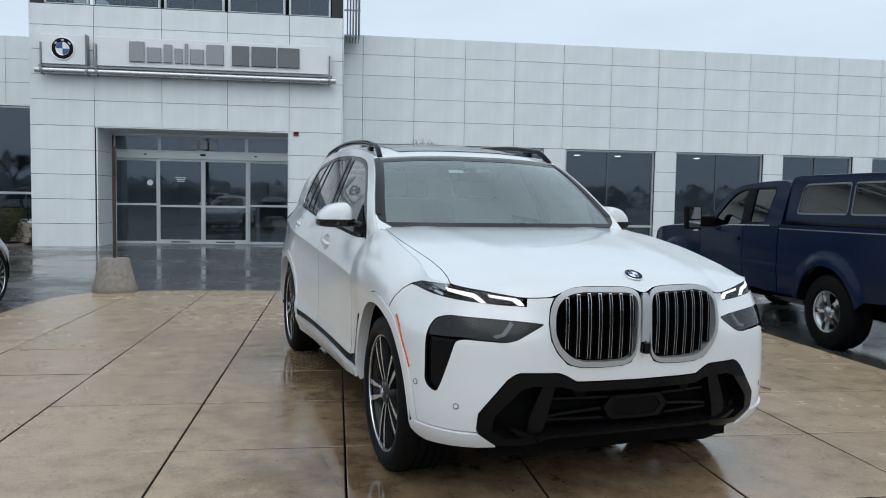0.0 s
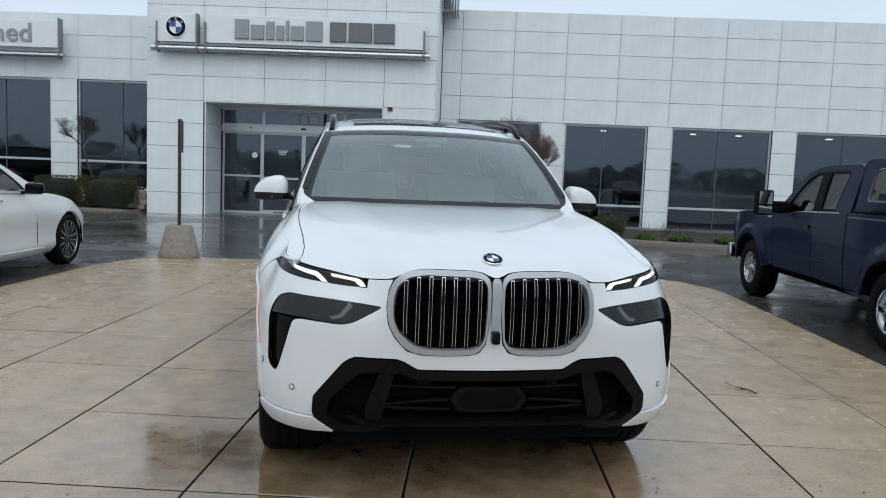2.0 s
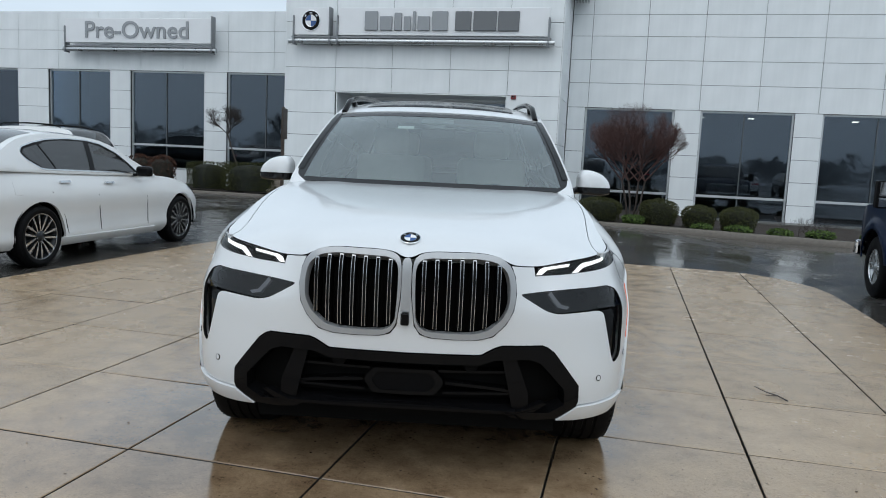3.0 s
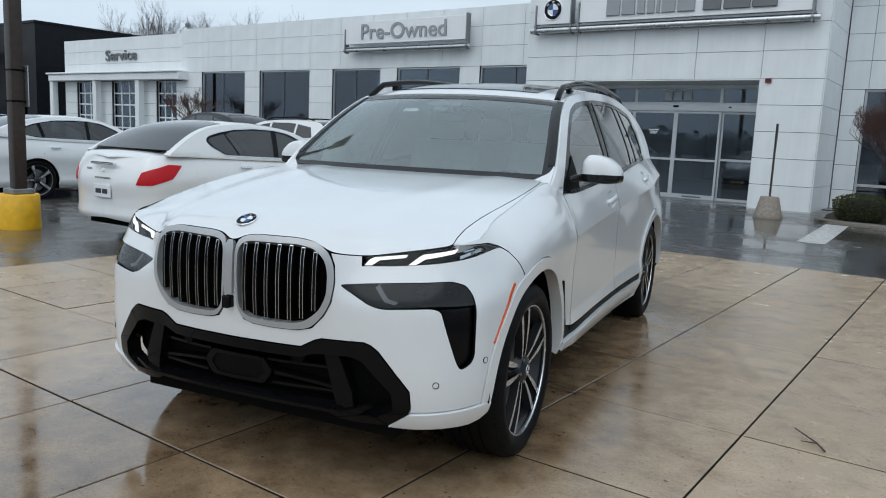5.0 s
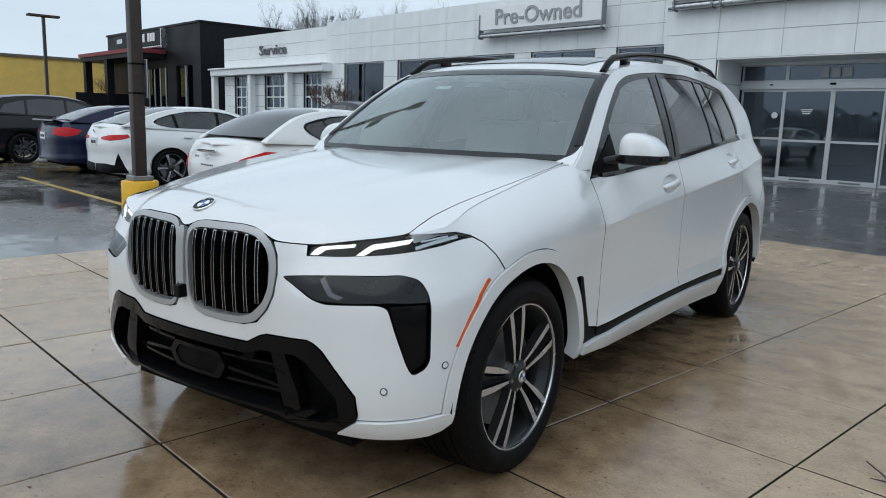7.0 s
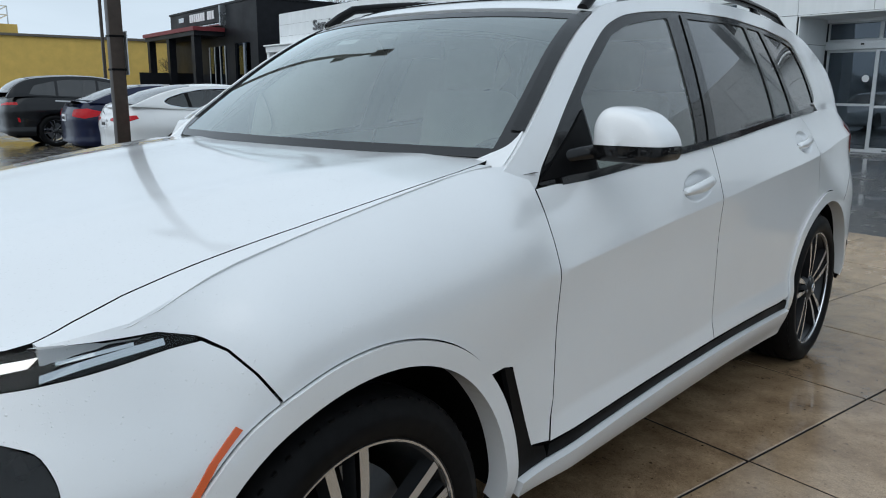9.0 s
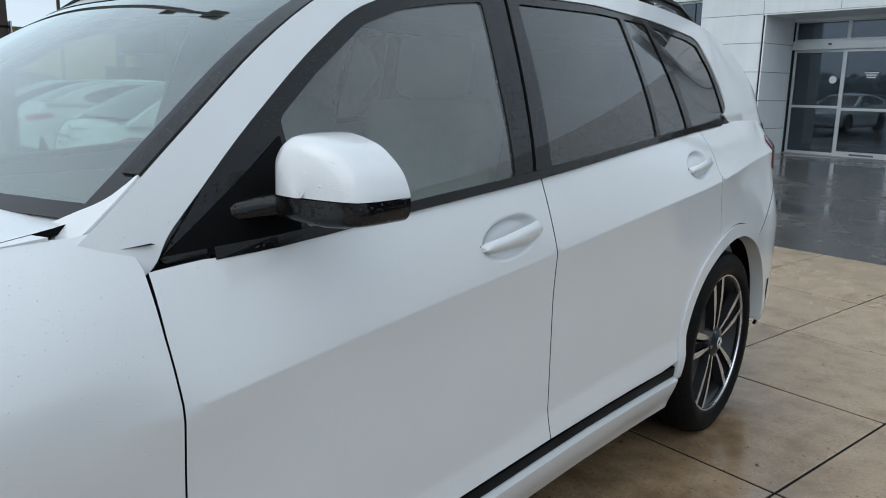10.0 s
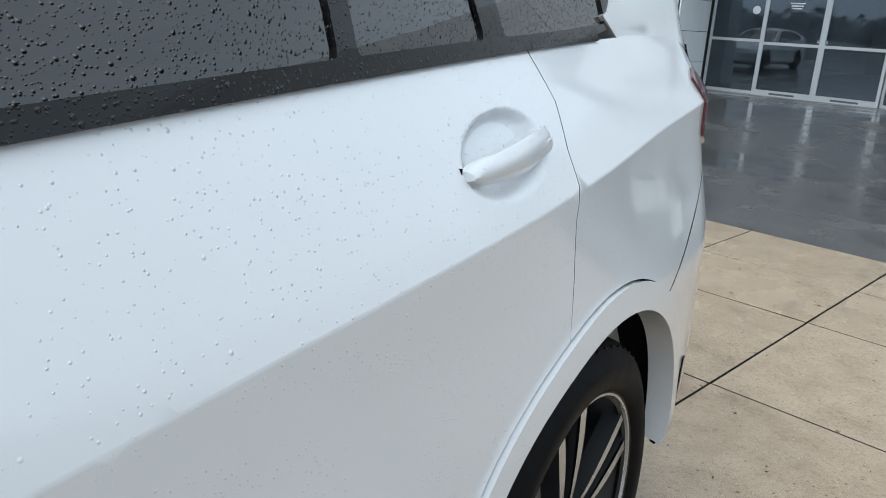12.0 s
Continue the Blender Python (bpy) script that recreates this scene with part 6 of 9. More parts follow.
# tower windows above the sign
for k, (a, b) in enumerate(((-8.75, -7.65), (-7.55, -5.85), (-5.75, -4.2), (-4.1, -2.6), (-2.5, -1.38))):
    shop_window("window_%d" % (20 + k), a, b, 6.27, 7.5, 7.2, YT)
setting("wall_tower_mullions", box_bm(TL + 0.3, YT + 0.02, 6.27, TR - 0.3, YT + 0.05, 6.30), M_DARKFRAME, "dark sill under the tower windows", "trim")
louvre = thing("sun_louvre", pose(-0.98, 18.3, 6.06), "grey metal sun louvre on the tower side", "louvre")
for k in range(5):
    part("blade", box_bm(0.06 + 0.085 * k, 0, 0, 0.09 + 0.085 * k, 1.2, 1.5, 0.006), M_STEEL_DARK, louvre)
for z in (0.02, 0.75, 1.45):
    part("rail", box_bm(-0.07, 0.3, z, 0.45, 0.36, z + 0.04), M_STEEL, louvre)
alarm = thing("alarm_strobe", pose(-2.29, YT - 0.03, 3.10), "small dark red alarm strobe on the white wall", "alarm")
part("housing", box_bm(-0.07, -0.05, -0.055, 0.07, 0, 0.055, 0.008), M_RED_SHOP, alarm)
part("lens", box_bm(-0.045, -0.068, 0.0, 0.045, -0.05, 0.04, 0.006), M_SMOKE, alarm)


# ---- signs ----
def sign_board(name, label, panels, y, tube_x, tube_z, ears):
    sg = thing(name, pose(0, y, 0), label, "sign")
    for x0, z0, x1, z1 in panels:
        part("panel", box_bm(x0, 0, z0, x1, 0.10, z1, 0.008), M_SIGN, sg)
    bm = tube_bm([(tube_x[0], 0.05, tube_z), (tube_x[1], 0.05, tube_z)], 0.075, 20)
    part("tube", bm, M_STEEL, sg, "brushed steel tube under the panel", 60)
    part("ledge", box_bm(tube_x[0] + 0.1, 0.0, tube_z + 0.085, tube_x[1] - 0.1, 0.14, tube_z + 0.13), M_STEEL_DARK, sg)
    for x, z1 in ears:
        part("bracket", box_bm(x - 0.02, -0.05, tube_z - 0.11, x + 0.02, 0.20, z1, 0.008), M_STEEL_DARK, sg)
        bm = bmesh.new()
        lathe(bm, [(0.0, -0.03), (0.105, -0.03), (0.105, 0.03), (0.0, 0.03)], 24)
        bmesh.ops.transform(bm, matrix=Matrix.Translation((x, 0.05, tube_z)), verts=bm.verts)
        part("clamp", bm, M_STEEL_DARK, sg, "", 40)
    n_arm = 3
    for k in range(n_arm):
        x = tube_x[0] + (tube_x[1] - tube_x[0]) * (0.12 + 0.38 * k)
        part("wall_arm", box_bm(x - 0.03, 0.1, tube_z - 0.03, x + 0.03, 0.32 if y < 18 else 0.43, tube_z + 0.03), M_STEEL_DARK, sg)
    return sg


sg = sign_board("main_sign", "white showroom sign on a brushed steel tube", [(-8.72, 4.68, -7.60, 5.43), (-7.34, 4.68, -1.39, 5.43)], 16.95, (-8.87, -1.23), 4.52, ((-8.70, 5.22), (-7.60, 5.45), (-7.36, 5.22), (-1.40, 5.18)))
# plain letter-sized blocks stand for the name
LB = (422, 470, 1), (478, 523, 0.74), (531, 558, 0.92), (566, 591, 0.74), (598, 609, 1), (616, 660, 0.74), (668, 724, 1), (750, 806, 1), (814, 894, 1), (900, 972, 1)
for i, (a, b, h) in enumerate(LB):
    x0, x1 = -6.54 + (a - 422) * 0.0079, -6.54 + (b - 422) * 0.0079
    part("letter_block", box_bm(x0, -0.055, 4.81, x1, 0.0, 4.81 + 0.52 * h, 0.012), M_LETTER if i < 7 else M_LETTER_DARK, sg)
rd = roundel(sg, pose(-8.17, -0.002, 5.07, 90, 0, 0), 0.285)
rd.scale = (1, 1, 5)


def fit_words(parent, body, x0, x1, z, cap, y, mat, depth=0.03, bold=0.012):
    bm = text_bm(body, 1.0, 0.02, bold)
    xs = [v.co.x for v in bm.verts]
    zs = [v.co.z for v in bm.verts]
    sx = (x1 - x0) / (max(xs) - min(xs))
    bm.verts.index_update()
    base = 0.0
    capz = max(zs)
    for v in bm.verts:
        v.co = Vector((x0 + (v.co.x - min(xs)) * sx, y - depth / 2 + (depth / 2) * (v.co.y / 0.02), z + (v.co.z - base) * cap / capz))
    # one part a letter
    bm.verts.ensure_lookup_table()
    left, groups = set(bm.verts), []
    while left:
        todo, isle = [left.pop()], []
        while todo:
            v = todo.pop()
            isle.append(v)
            for e in v.link_edges:
                o = e.other_vert(v)
                if o in left:
                    left.remove(o)
                    todo.append(o)
        a, b = min(v.co.x for v in isle), max(v.co.x for v in isle)
        for g in groups:
            if min(b, g[1]) - max(a, g[0]) > 0.5 * min(b - a, g[1] - g[0]):
                g[2].update(isle)
                break
        else:
            groups.append([a, b, set(isle)])
    for a, b, isle in sorted(groups, key=lambda g: g[0]):
        one = bm.copy()
        keep = {v.index for v in isle}
        one.verts.ensure_lookup_table()
        bmesh.ops.delete(one, geom=[v for v in one.verts if v.index not in keep], context="VERTS")
        part("letter", one, mat, parent)
    bm.free()


ps = sign_board("pre_owned_sign", "white sign reading Pre-Owned on a steel tube", [(-18.33, 4.74, -12.68, 5.55)], 19.24, (-18.42, -12.55), 4.52, ((-18.32, 5.3), (-12.68, 5.62)))
fit_words(ps, "Pre-Owned", -17.50, -13.53, 4.90, 0.56, -0.003, M_LETTER)

# ---- service bays, west of the showroom ----
SX0, SX1, SZ = -40.0, -29.1, 5.70
BAYS = [(-38.8, -37.05), (-35.35, -33.2), (-31.4, -29.75)]
edges = [SX0] + [v for b in BAYS for v in b] + [SX1]
boxes = [(SX0, YW + 0.02, 3.5, SX1, YW + 0.3, SZ)] + [(a, YW + 0.02, ZB, b, YW + 0.3, 3.5) for a, b in zip(edges[::2], edges[1::2])]
wall_service = wall_box("wall_service", boxes, "white panelled service bay wall")
panel_grid(wall_service, [SX0, SX1], [3.9, 4.42, 5.06, SZ], YW + 0.02)
for a, b in zip(edges[::2], edges[1::2]):
    panel_grid(wall_service, [a, b], [ZB, 0.6, 1.2, 1.8, 2.4, 3.0, 3.5], YW + 0.02)
bm = bmesh.new()
box(bm, SX0 - 0.7, YW - 0.6, 3.52, SX1 + 0.3, YW - 0.02, 3.86, 0.02)
box(bm, SX0 - 0.8, YW - 0.7, 3.86, SX1 + 0.3, YW - 0.02, 3.95, 0.02)
setting("service_canopy", bm, M_PANEL, "white projecting cornice over the service bays", "canopy")
for k, x in enumerate((SX0 - 0.6, -36.2, -32.3)):
    setting("service_pillar_%d" % (k + 1), box_bm(x - 0.17, YW - 0.50, ZB, x + 0.17, YW - 0.2, 3.52, 0.01), M_PANEL, "white pillar between service bays", "pillar")
for k, (a, b) in enumerate(BAYS):
    gd = new("door_%d" % (k + 2))
    gd.matrix_world = pose(a, YW + 0.12, -0.05)
    tagged(gd, "closed white sectional service door with glass panes", "door", "", "structure")
    w, cols, rws = b - a, 3, 6
    for i in range(cols + 1):
        part("stile", box_bm(w * i / cols - 0.04, 0, 0, w * i / cols + 0.04, 0.05, 3.55), M_PANEL, gd)
    for j in range(rws + 1):
        part("rail", box_bm(0, -0.004, 3.5 * j / rws, w, 0.046, 3.5 * j / rws + 0.07), M_PANEL, gd)
    for i in range(cols):
        for j in range(rws):
            part("pane", box_bm(w * i / cols + 0.04, 0.02, 3.5 * j / rws + 0.07, w * (i + 1) / cols - 0.04, 0.028, 3.5 * (j + 1) / rws), M_SHOPGLASS, gd)
setting("service_back", box_bm(SX0, YW + 1.5, ZB, SX1, YW + 1.6, 3.6), M_ROOM, "dim inside of the service bays", "wall")
sv = thing("service_sign", pose(0, YW - 0.01, 0), "grey letters reading Service on the white wall", "sign")
fit_words(sv, "Service", -35.75, -32.95, 4.56, 0.52, -0.03, M_LETTER_DARK, 0.06)
setting("roof_4", box_bm(SX0, YW + 0.3, SZ - 0.4, SX1, 33, SZ - 0.3), M_JOINT, "flat roof of the service bays", "roof")
dish = thing("roof_camera", pose(-29.0, YW + 0.1, 5.88), "small grey roof camera", "camera")
part("post", tube_bm([(0, 0, -0.1), (0, 0, 0.12)], 0.03, 6), M_STEEL_DARK, dish)
part("ball", box_bm(-0.09, -0.09, 0.1, 0.09, 0.09, 0.28, 0.05, 2), M_STEEL_DARK, dish)

# ---- the black neighbour showroom ----
M_BLACKWALL = textured("black_cladding", (0.009, 0.010, 0.013), 0.45, 3, 0.25)
nodes_of(M_BLACKWALL)[2].inputs["Specular IOR Level"].default_value = 0.2
nb = thing("black_showroom", pose(-45.3, 20.7, 0), "black clad car showroom with a red edged canopy", "building")
part("wall", box_bm(-16.7, 0, ZB, -5.2, 14, 7.15), M_BLACKWALL, nb)
part("inner_wall", box_bm(-3.8, 3.0, 0.4, -1.2, 3.2, 4.5), M_ROOM, nb)
part("wall", box_bm(-5.2, 0, 4.5, 0, 14, 7.15), M_BLACKWALL, nb)
part("wall", box_bm(-5.2, 0, ZB, -3.8, 14, 4.5), M_BLACKWALL, nb)
part("wall", box_bm(-1.2, 0, ZB, 0, 14, 4.5), M_BLACKWALL, nb)
part("wall", box_bm(-3.8, 0, ZB, -1.2, 14, 0.4), M_BLACKWALL, nb)
part("parapet", box_bm(-16.8, -0.08, 7.15, 0.08, 14, 7.28), M_BLACKWALL, nb)
win = part("window", box_bm(-3.8, 0.15, 0.4, -1.2, 0.2, 4.5), M_SHOPGLASS, nb)
part("window_frame", box_bm(-2.54, 0.05, 0.4, -2.46, 0.14, 4.5), M_FRAME, win)
part("door", box_bm(-8.4, -0.06, ZB, -5.4, 0.0, 4.4), M_SHOPGLASS, nb)
for x in (-8.4, -7.4, -6.4, -5.45):
    part("door_frame", box_bm(x, -0.1, ZB, x + 0.1, -0.05, 4.4), M_FRAME, nb)
part("sign_panel", box_bm(-14.2, -0.35, 6.02, -5.4, -0.05, 7.0), M_BLACKWALL, nb)
part("sign_tube", tube_bm([(-14.4, -0.3, 5.88), (-5.1, -0.3, 5.88)], 0.1, 10), M_STEEL, nb)
part("sign_ear", box_bm(-5.3, -0.42, 5.75, -5.15, 0.0, 7.1), M_STEEL, nb)
for k in range(11):
    if k != 7:
        part("letter_block", box_bm(-11.2 + 0.45 * k, -0.40, 6.28, -10.87 + 0.45 * k, -0.35, 6.85), M_SIGN, nb)
part("logo_block", box_bm(-13.6, -0.40, 6.4, -12.5, -0.35, 6.75, 0.02), M_SATIN, nb)
part("canopy", box_bm(-16.6, -2.2, 5.05, -5.4, -0.05, 5.35), M_BLACKWALL, nb)
part("canopy_edge", box_bm(-16.7, -2.3, 5.35, -5.3, -0.05, 5.62), M_RED_SHOP, nb)
for x in (-16.3, -11.6, -6.3):
    part("column", box_bm(x, -2.1, ZB, x + 0.55, -1.6, 5.05), M_BLACKWALL, nb)
part("wall_lamp", box_bm(0.08, 3.2, 4.75, 0.2, 3.35, 4.9), M_SIGN, nb)

# ---- yellow building far off ----
M_YELLOWWALL = textured("ochre_render", (0.72, 0.48, 0.12), 0.7, 1.2, 0.08)
yb = thing("yellow_building", pose(-75, 4, 0), "long ochre rendered building with rooftop plant", "building")
part("wall", box_bm(-20, 4.2, ZB, 0, 22, 5.9), M_YELLOWWALL, yb)
part("parapet", box_bm(-20.2, 4.0, 5.9, 0.2, 22.2, 6.12), M_KERB, yb)
part("upper_wall", box_bm(-18, 4.2, 6.12, -6, 8.6, 7.3), M_YELLOWWALL, yb)
part("roof_unit", box_bm(-6, 4.6, 6.1, -3.5, 6.6, 7.9), M_STEEL, yb)
bm = bmesh.new()
for y in (4.4, 6.0, 8.0):
    tube(bm, [(-7, y, 7.2), (-7, y, 9.0)], 0.06, 5)
for z in (8.2, 9.0):
    tube(bm, [(-7, 4.4, z), (-7, 8, z)], 0.06, 5)
    tube(bm, [(-7, 8, z), (-13, 8, z)], 0.06, 5)
part("roof_railing", bm, M_STEEL, yb)
fn = thing("dark_fence", pose(-57, 16.5, 0), "dark board fence between the buildings", "fence")
part("board_wall", box_bm(0, 0, ZB, 0.15, 4.0, 2.6), M_BLACKWALL, fn)


# ---- kerbs and planting beds ----
def kerb(name, pts, h=0.055, w=0.16, base=-0.12):
    bm = bmesh.new()
    prof = [(0, base), (0, h - 0.03), (0.02, h - 0.005), (0.05, h), (w, h), (w, base)]
    rows = []
    n = len(pts)
    for i, (x, y) in enumerate(pts):
        x0, y0 = pts[max(0, i - 1)]
        x1, y1 = pts[min(n - 1, i + 1)]
        d = Vector((x1 - x0, y1 - y0)).normalized()
        nx, ny = -d.y, d.x
        z0 = lot_z(x, y) + 0.03
        rows.append([(x + nx * o, y + ny * o, z0 + z) for o, z in prof])
    sheet(rows, bm)
    bmesh.ops.recalc_face_normals(bm, faces=bm.faces)
    return setting(name, bm, M_KERB, "wet grey concrete kerb", "kerb", 40)


kerb("kerb_1", [(-0.55, 19.6), (-0.55, 15.2), (-0.50, 14.75), (-0.30, 14.5), (0.1, 14.38), (1.0, 14.35), (8.0, 14.35), (28.0, 14.35)])
kerb("kerb_2", [(-30.0, 16.75), (-20.0, 16.75), (-11.0, 16.75), (-9.9, 16.78), (-9.45, 16.95), (-9.25, 17.3), (-9.25, 19.6)])
setting("planting_bed_1", sheet([[(x, y, lot_z(x, y) + 0.06 + 0.05 * smooth01(14.5, 16.5, y) + 0.03 * noise.noise((x * 0.9, y * 0.9, 3.1))) for x in steps(-0.42, 28.2, 90)] for y in steps(14.46, 19.72, 14)]), M_SOIL, "dark mulched planting bed", "ground", "all")
setting("planting_bed_2", sheet([[(x, y, 0.09 + 0.05 * noise.noise((x * 0.9, y * 0.9, 1.3))) for x in steps(-30, -9.35, 70)] for y in steps(16.88, 19.72, 9)]), M_SOIL, "dark mulched planting bed", "ground", "all")

# ---- plants ----
M_BARK = textured("wet_bark", (0.055, 0.042, 0.035), 0.7, 20, 0.35, 0.5, 60)
M_TWIG_RED = textured("reddish_twigs", (0.085, 0.040, 0.034), 0.75, 10, 0.35)
M_TWIG = textured("grey_twigs", (0.050, 0.040, 0.036), 0.8, 10, 0.3)


def leaf_material(name, a, b):
    m = material(name, a, 0.6, spec=0.15)
    n, l, bs = nodes_of(m)
    geo = n.new("ShaderNodeNewGeometry")
    l.new(add_ramp(n, l, geo.outputs["Random Per Island"], [(0.0, a), (0.6, b), (1.0, tuple(c * 1.5 for c in b))]), bs.inputs["Base Color"])
    return m


M_LEAF_SHADE = textured("painted_inner_shade", (0.008, 0.011, 0.005), 0.8, 30, 0.5, 0.8, 60, bump_dist=0.02)
M_LEAF = leaf_material("yew_leaves", (0.014, 0.018, 0.006), (0.042, 0.044, 0.014))
M_LEAF_BROWN = leaf_material("winter_shrub_leaves", (0.030, 0.014, 0.010), (0.075, 0.035, 0.022))
M_GRASS = leaf_material("grass_tuft", (0.022, 0.042, 0.010), (0.060, 0.095, 0.022))


def grow(bm, rng, p, d, length, r, level, sides=5, spread=0.75, up=0.15, kids=(2, 4), shrink=0.68):
    """One limb, slightly bent, and the limbs that leave it."""
    mid = p + d * length * 0.5 + Vector((rng.uniform(-1, 1), rng.uniform(-1, 1), rng.uniform(-0.4, 0.6))) * length * 0.08
    end = p + d * length + Vector((rng.uniform(-1, 1), rng.uniform(-1, 1), rng.uniform(-0.2, 0.6))) * length * 0.10
    tube(bm, [p, mid, end], r, max(3, sides), False, r * 0.6)
    if level == 0:
        return
    for _ in range(rng.randint(*kids)):
        t = rng.uniform(0.45, 1.0)
        q = p.lerp(mid, t * 2) if t < 0.5 else mid.lerp(end, t * 2 - 1)
        nd = (d + Vector((rng.uniform(-1, 1), rng.uniform(-1, 1), rng.uniform(-0.5, 0.9))) * spread + Vector((0, 0, up))).normalized()
        grow(bm, rng, q, nd, length * shrink * rng.uniform(0.75, 1.15), r * 0.58, level - 1, sides - 1, spread, up, kids, shrink)


def bare_tree(name, x, y, z, height, seed, label, trunk=0.3, r=0.05, level=5, spread=0.75, mat=None, kids=(2, 4), lean=(0, 0), stems=1, shrink=0.68, clip=None):
    rng = random.Random(seed)
    t = thing(name, pose(x, y, z), label, "tree")
    bt, bc = bmesh.new(), bmesh.new()
    for s in range(stems):
        a = 2 * math.pi * s / max(1, stems) + 0.4
        foot = Vector((0.07 * math.cos(a), 0.07 * math.sin(a), -0.1)) if stems > 1 else Vector((0, 0, -0.1))
        topv = Vector((lean[0] + (0.3 * math.cos(a) if stems > 1 else 0), lean[1] + (0.3 * math.sin(a) if stems > 1 else 0), height * trunk))
        tube(bt, [foot, foot.lerp(topv, 0.5) + Vector((0.03, 0.02, 0)), topv], r, 8, False, r * 0.72)
        for k in range(4 if stems == 1 else 3):
            b = a + 2 * math.pi * k / 3.6 + rng.uniform(-0.4, 0.4)
            d = Vector((math.cos(b) * 0.75, math.sin(b) * 0.75, rng.uniform(0.55, 1.0))).normalized()
            grow(bc, rng, topv, d, height * (1 - trunk) * 0.36, r * 0.6, level, 5, spread, 0.12, kids, shrink)
    if clip:
        # clipped to a round head
        c, rx, rz = Vector((0, 0, clip[0])), clip[1], clip[2]
        out = []
        for v in bc.verts:
            d = v.co - c
            q = math.sqrt((d.x / rx) ** 2 + (d.y / rx) ** 2 + (max(d.z, -d.z * 0.8) / rz) ** 2)
            if q > 1 + 0.14 * noise.noise(v.co * 2.3):
                out.append(v)
        bmesh.ops.delete(bc, geom=out, context="VERTS")
    part("trunk", bt, M_BARK, t, "", 60)
    part("crown", bc, mat or M_TWIG, t)
    return t


def leafy(name, label, x, y, z, sx, sy, sz, seed, mat, count=2600, leaf=0.034, flat_top=False, category="shrub"):
    """A clipped or loose shrub: short stems inside, many small leaves over an uneven rounded body."""
    rng = random.Random(seed)
    sh = thing(name, pose(x, y, z), label, category)
    bm = bmesh.new()
    for k in range(9):
        a = 2 * math.pi * k / 9
        tube(bm, [(0, 0, -0.03), (sx * 0.3 * math.cos(a), sy * 0.3 * math.sin(a), sz * 0.7)], 0.012, 4, False, 0.005)
    part("stems", bm, M_BARK, sh)
    # added solid core, coloured near-black for the shade between the leaves
    bm = bmesh.new()
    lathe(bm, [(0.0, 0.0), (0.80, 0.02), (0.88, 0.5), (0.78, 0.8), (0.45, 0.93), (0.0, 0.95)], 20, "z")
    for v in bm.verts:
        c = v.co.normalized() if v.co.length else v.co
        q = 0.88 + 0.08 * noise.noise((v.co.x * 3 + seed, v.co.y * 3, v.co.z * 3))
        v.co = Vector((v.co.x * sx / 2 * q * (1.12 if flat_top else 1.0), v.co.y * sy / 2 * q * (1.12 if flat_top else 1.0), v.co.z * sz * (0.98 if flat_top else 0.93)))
    part("shade_core", bm, M_LEAF_SHADE, sh, "", 60)
    verts, faces = [], []
    for _ in range(count):
        a, h = rng.uniform(0, 2 * math.pi), rng.uniform(0.04, 1.0)
        prof = (1 - max(0, (h - 0.55) / 0.45) ** 2.6) ** 0.5 if h > 0.55 else 0.80 + 0.2 * (h / 0.55)
        depth = 1 - 0.30 * rng.random() ** 2
        if h > 0.93:
            depth = rng.random() ** 0.5
        lump = 1 + 0.10 * noise.noise((math.cos(a) * 2.2 + seed, math.sin(a) * 2.2, h * 3))
        ca, sa = math.cos(a), math.sin(a)
        if flat_top:
            ca, sa = abs(ca) ** 0.55 * math.copysign(1, ca), abs(sa) ** 0.55 * math.copysign(1, sa)
            prof = 1.0 if h < 0.9 else 0.93
        c = Vector((ca * sx / 2 * max(prof, 0.06) * depth * lump, sa * sy / 2 * max(prof, 0.06) * depth * lump, h * sz * (0.96 + 0.06 * lump)))
        d = Vector((rng.gauss(0, 1), rng.gauss(0, 1), rng.gauss(0.3, 0.8))).normalized()
        e = d.orthogonal().normalized() * leaf * 0.45
        k = len(verts)
        verts += [c - e * 0.2, c + d * leaf * 0.5 + e, c + d * leaf, c + d * leaf * 0.5 - e]
        faces.append((k, k + 1, k + 2, k + 3))
    me = bpy.data.meshes.new("leaves")
    me.from_pydata([tuple(v) for v in verts], [], faces)
    me.materials.append(mat)
    ob = new("leaves", me)
    ob.parent = sh
    return sh


zE = lambda x, y: lot_z(x, y) + 0.07
for k, (a, b) in enumerate(((-0.25, 0.85), (1.22, 2.15), (2.2, 3.0), (3.06, 3.92))):
    leafy("shrub", "dark green clipped yew shrub in mulch", (a + b) / 2, 15.15, zE(a, 15), b - a, 0.85, 0.54 + 0.05 * (k % 2), 11 + k, M_LEAF, 3400)
for k, (x, y, s) in enumerate(((1.1, 14.75, 0.34), (2.65, 14.72, 0.30), (3.45, 14.75, 0.38), (4.35, 14.75, 0.36), (5.2, 14.8, 0.40), (6.3, 14.9, 0.34))):
    leafy("grass_tuft", "low bright green tuft in mulch", x, y, zE(x, y), s * 1.5, s * 1.3, s * 0.55, 40 + k, M_GRASS, 700, 0.05, category="plant")
bare_tree("ornamental_tree", 1.05, 15.6, zE(1.1, 15), 3.3, 5, "multi stemmed clipped ornamental tree with reddish twigs", 0.30, 0.030, 5, 0.85, M_TWIG_RED, (4, 5), stems=4, shrink=0.68, clip=(2.02, 1.15, 0.90))
for k, x in enumerate((4.75, 5.15)):
    bare_tree("bare_shrub", x, 14.95, zE(x, 15), 0.75, 60 + k, "small bare twiggy shrub in mulch", 0.2, 0.010, 3, 0.6, M_TWIG, (2, 3), stems=3)
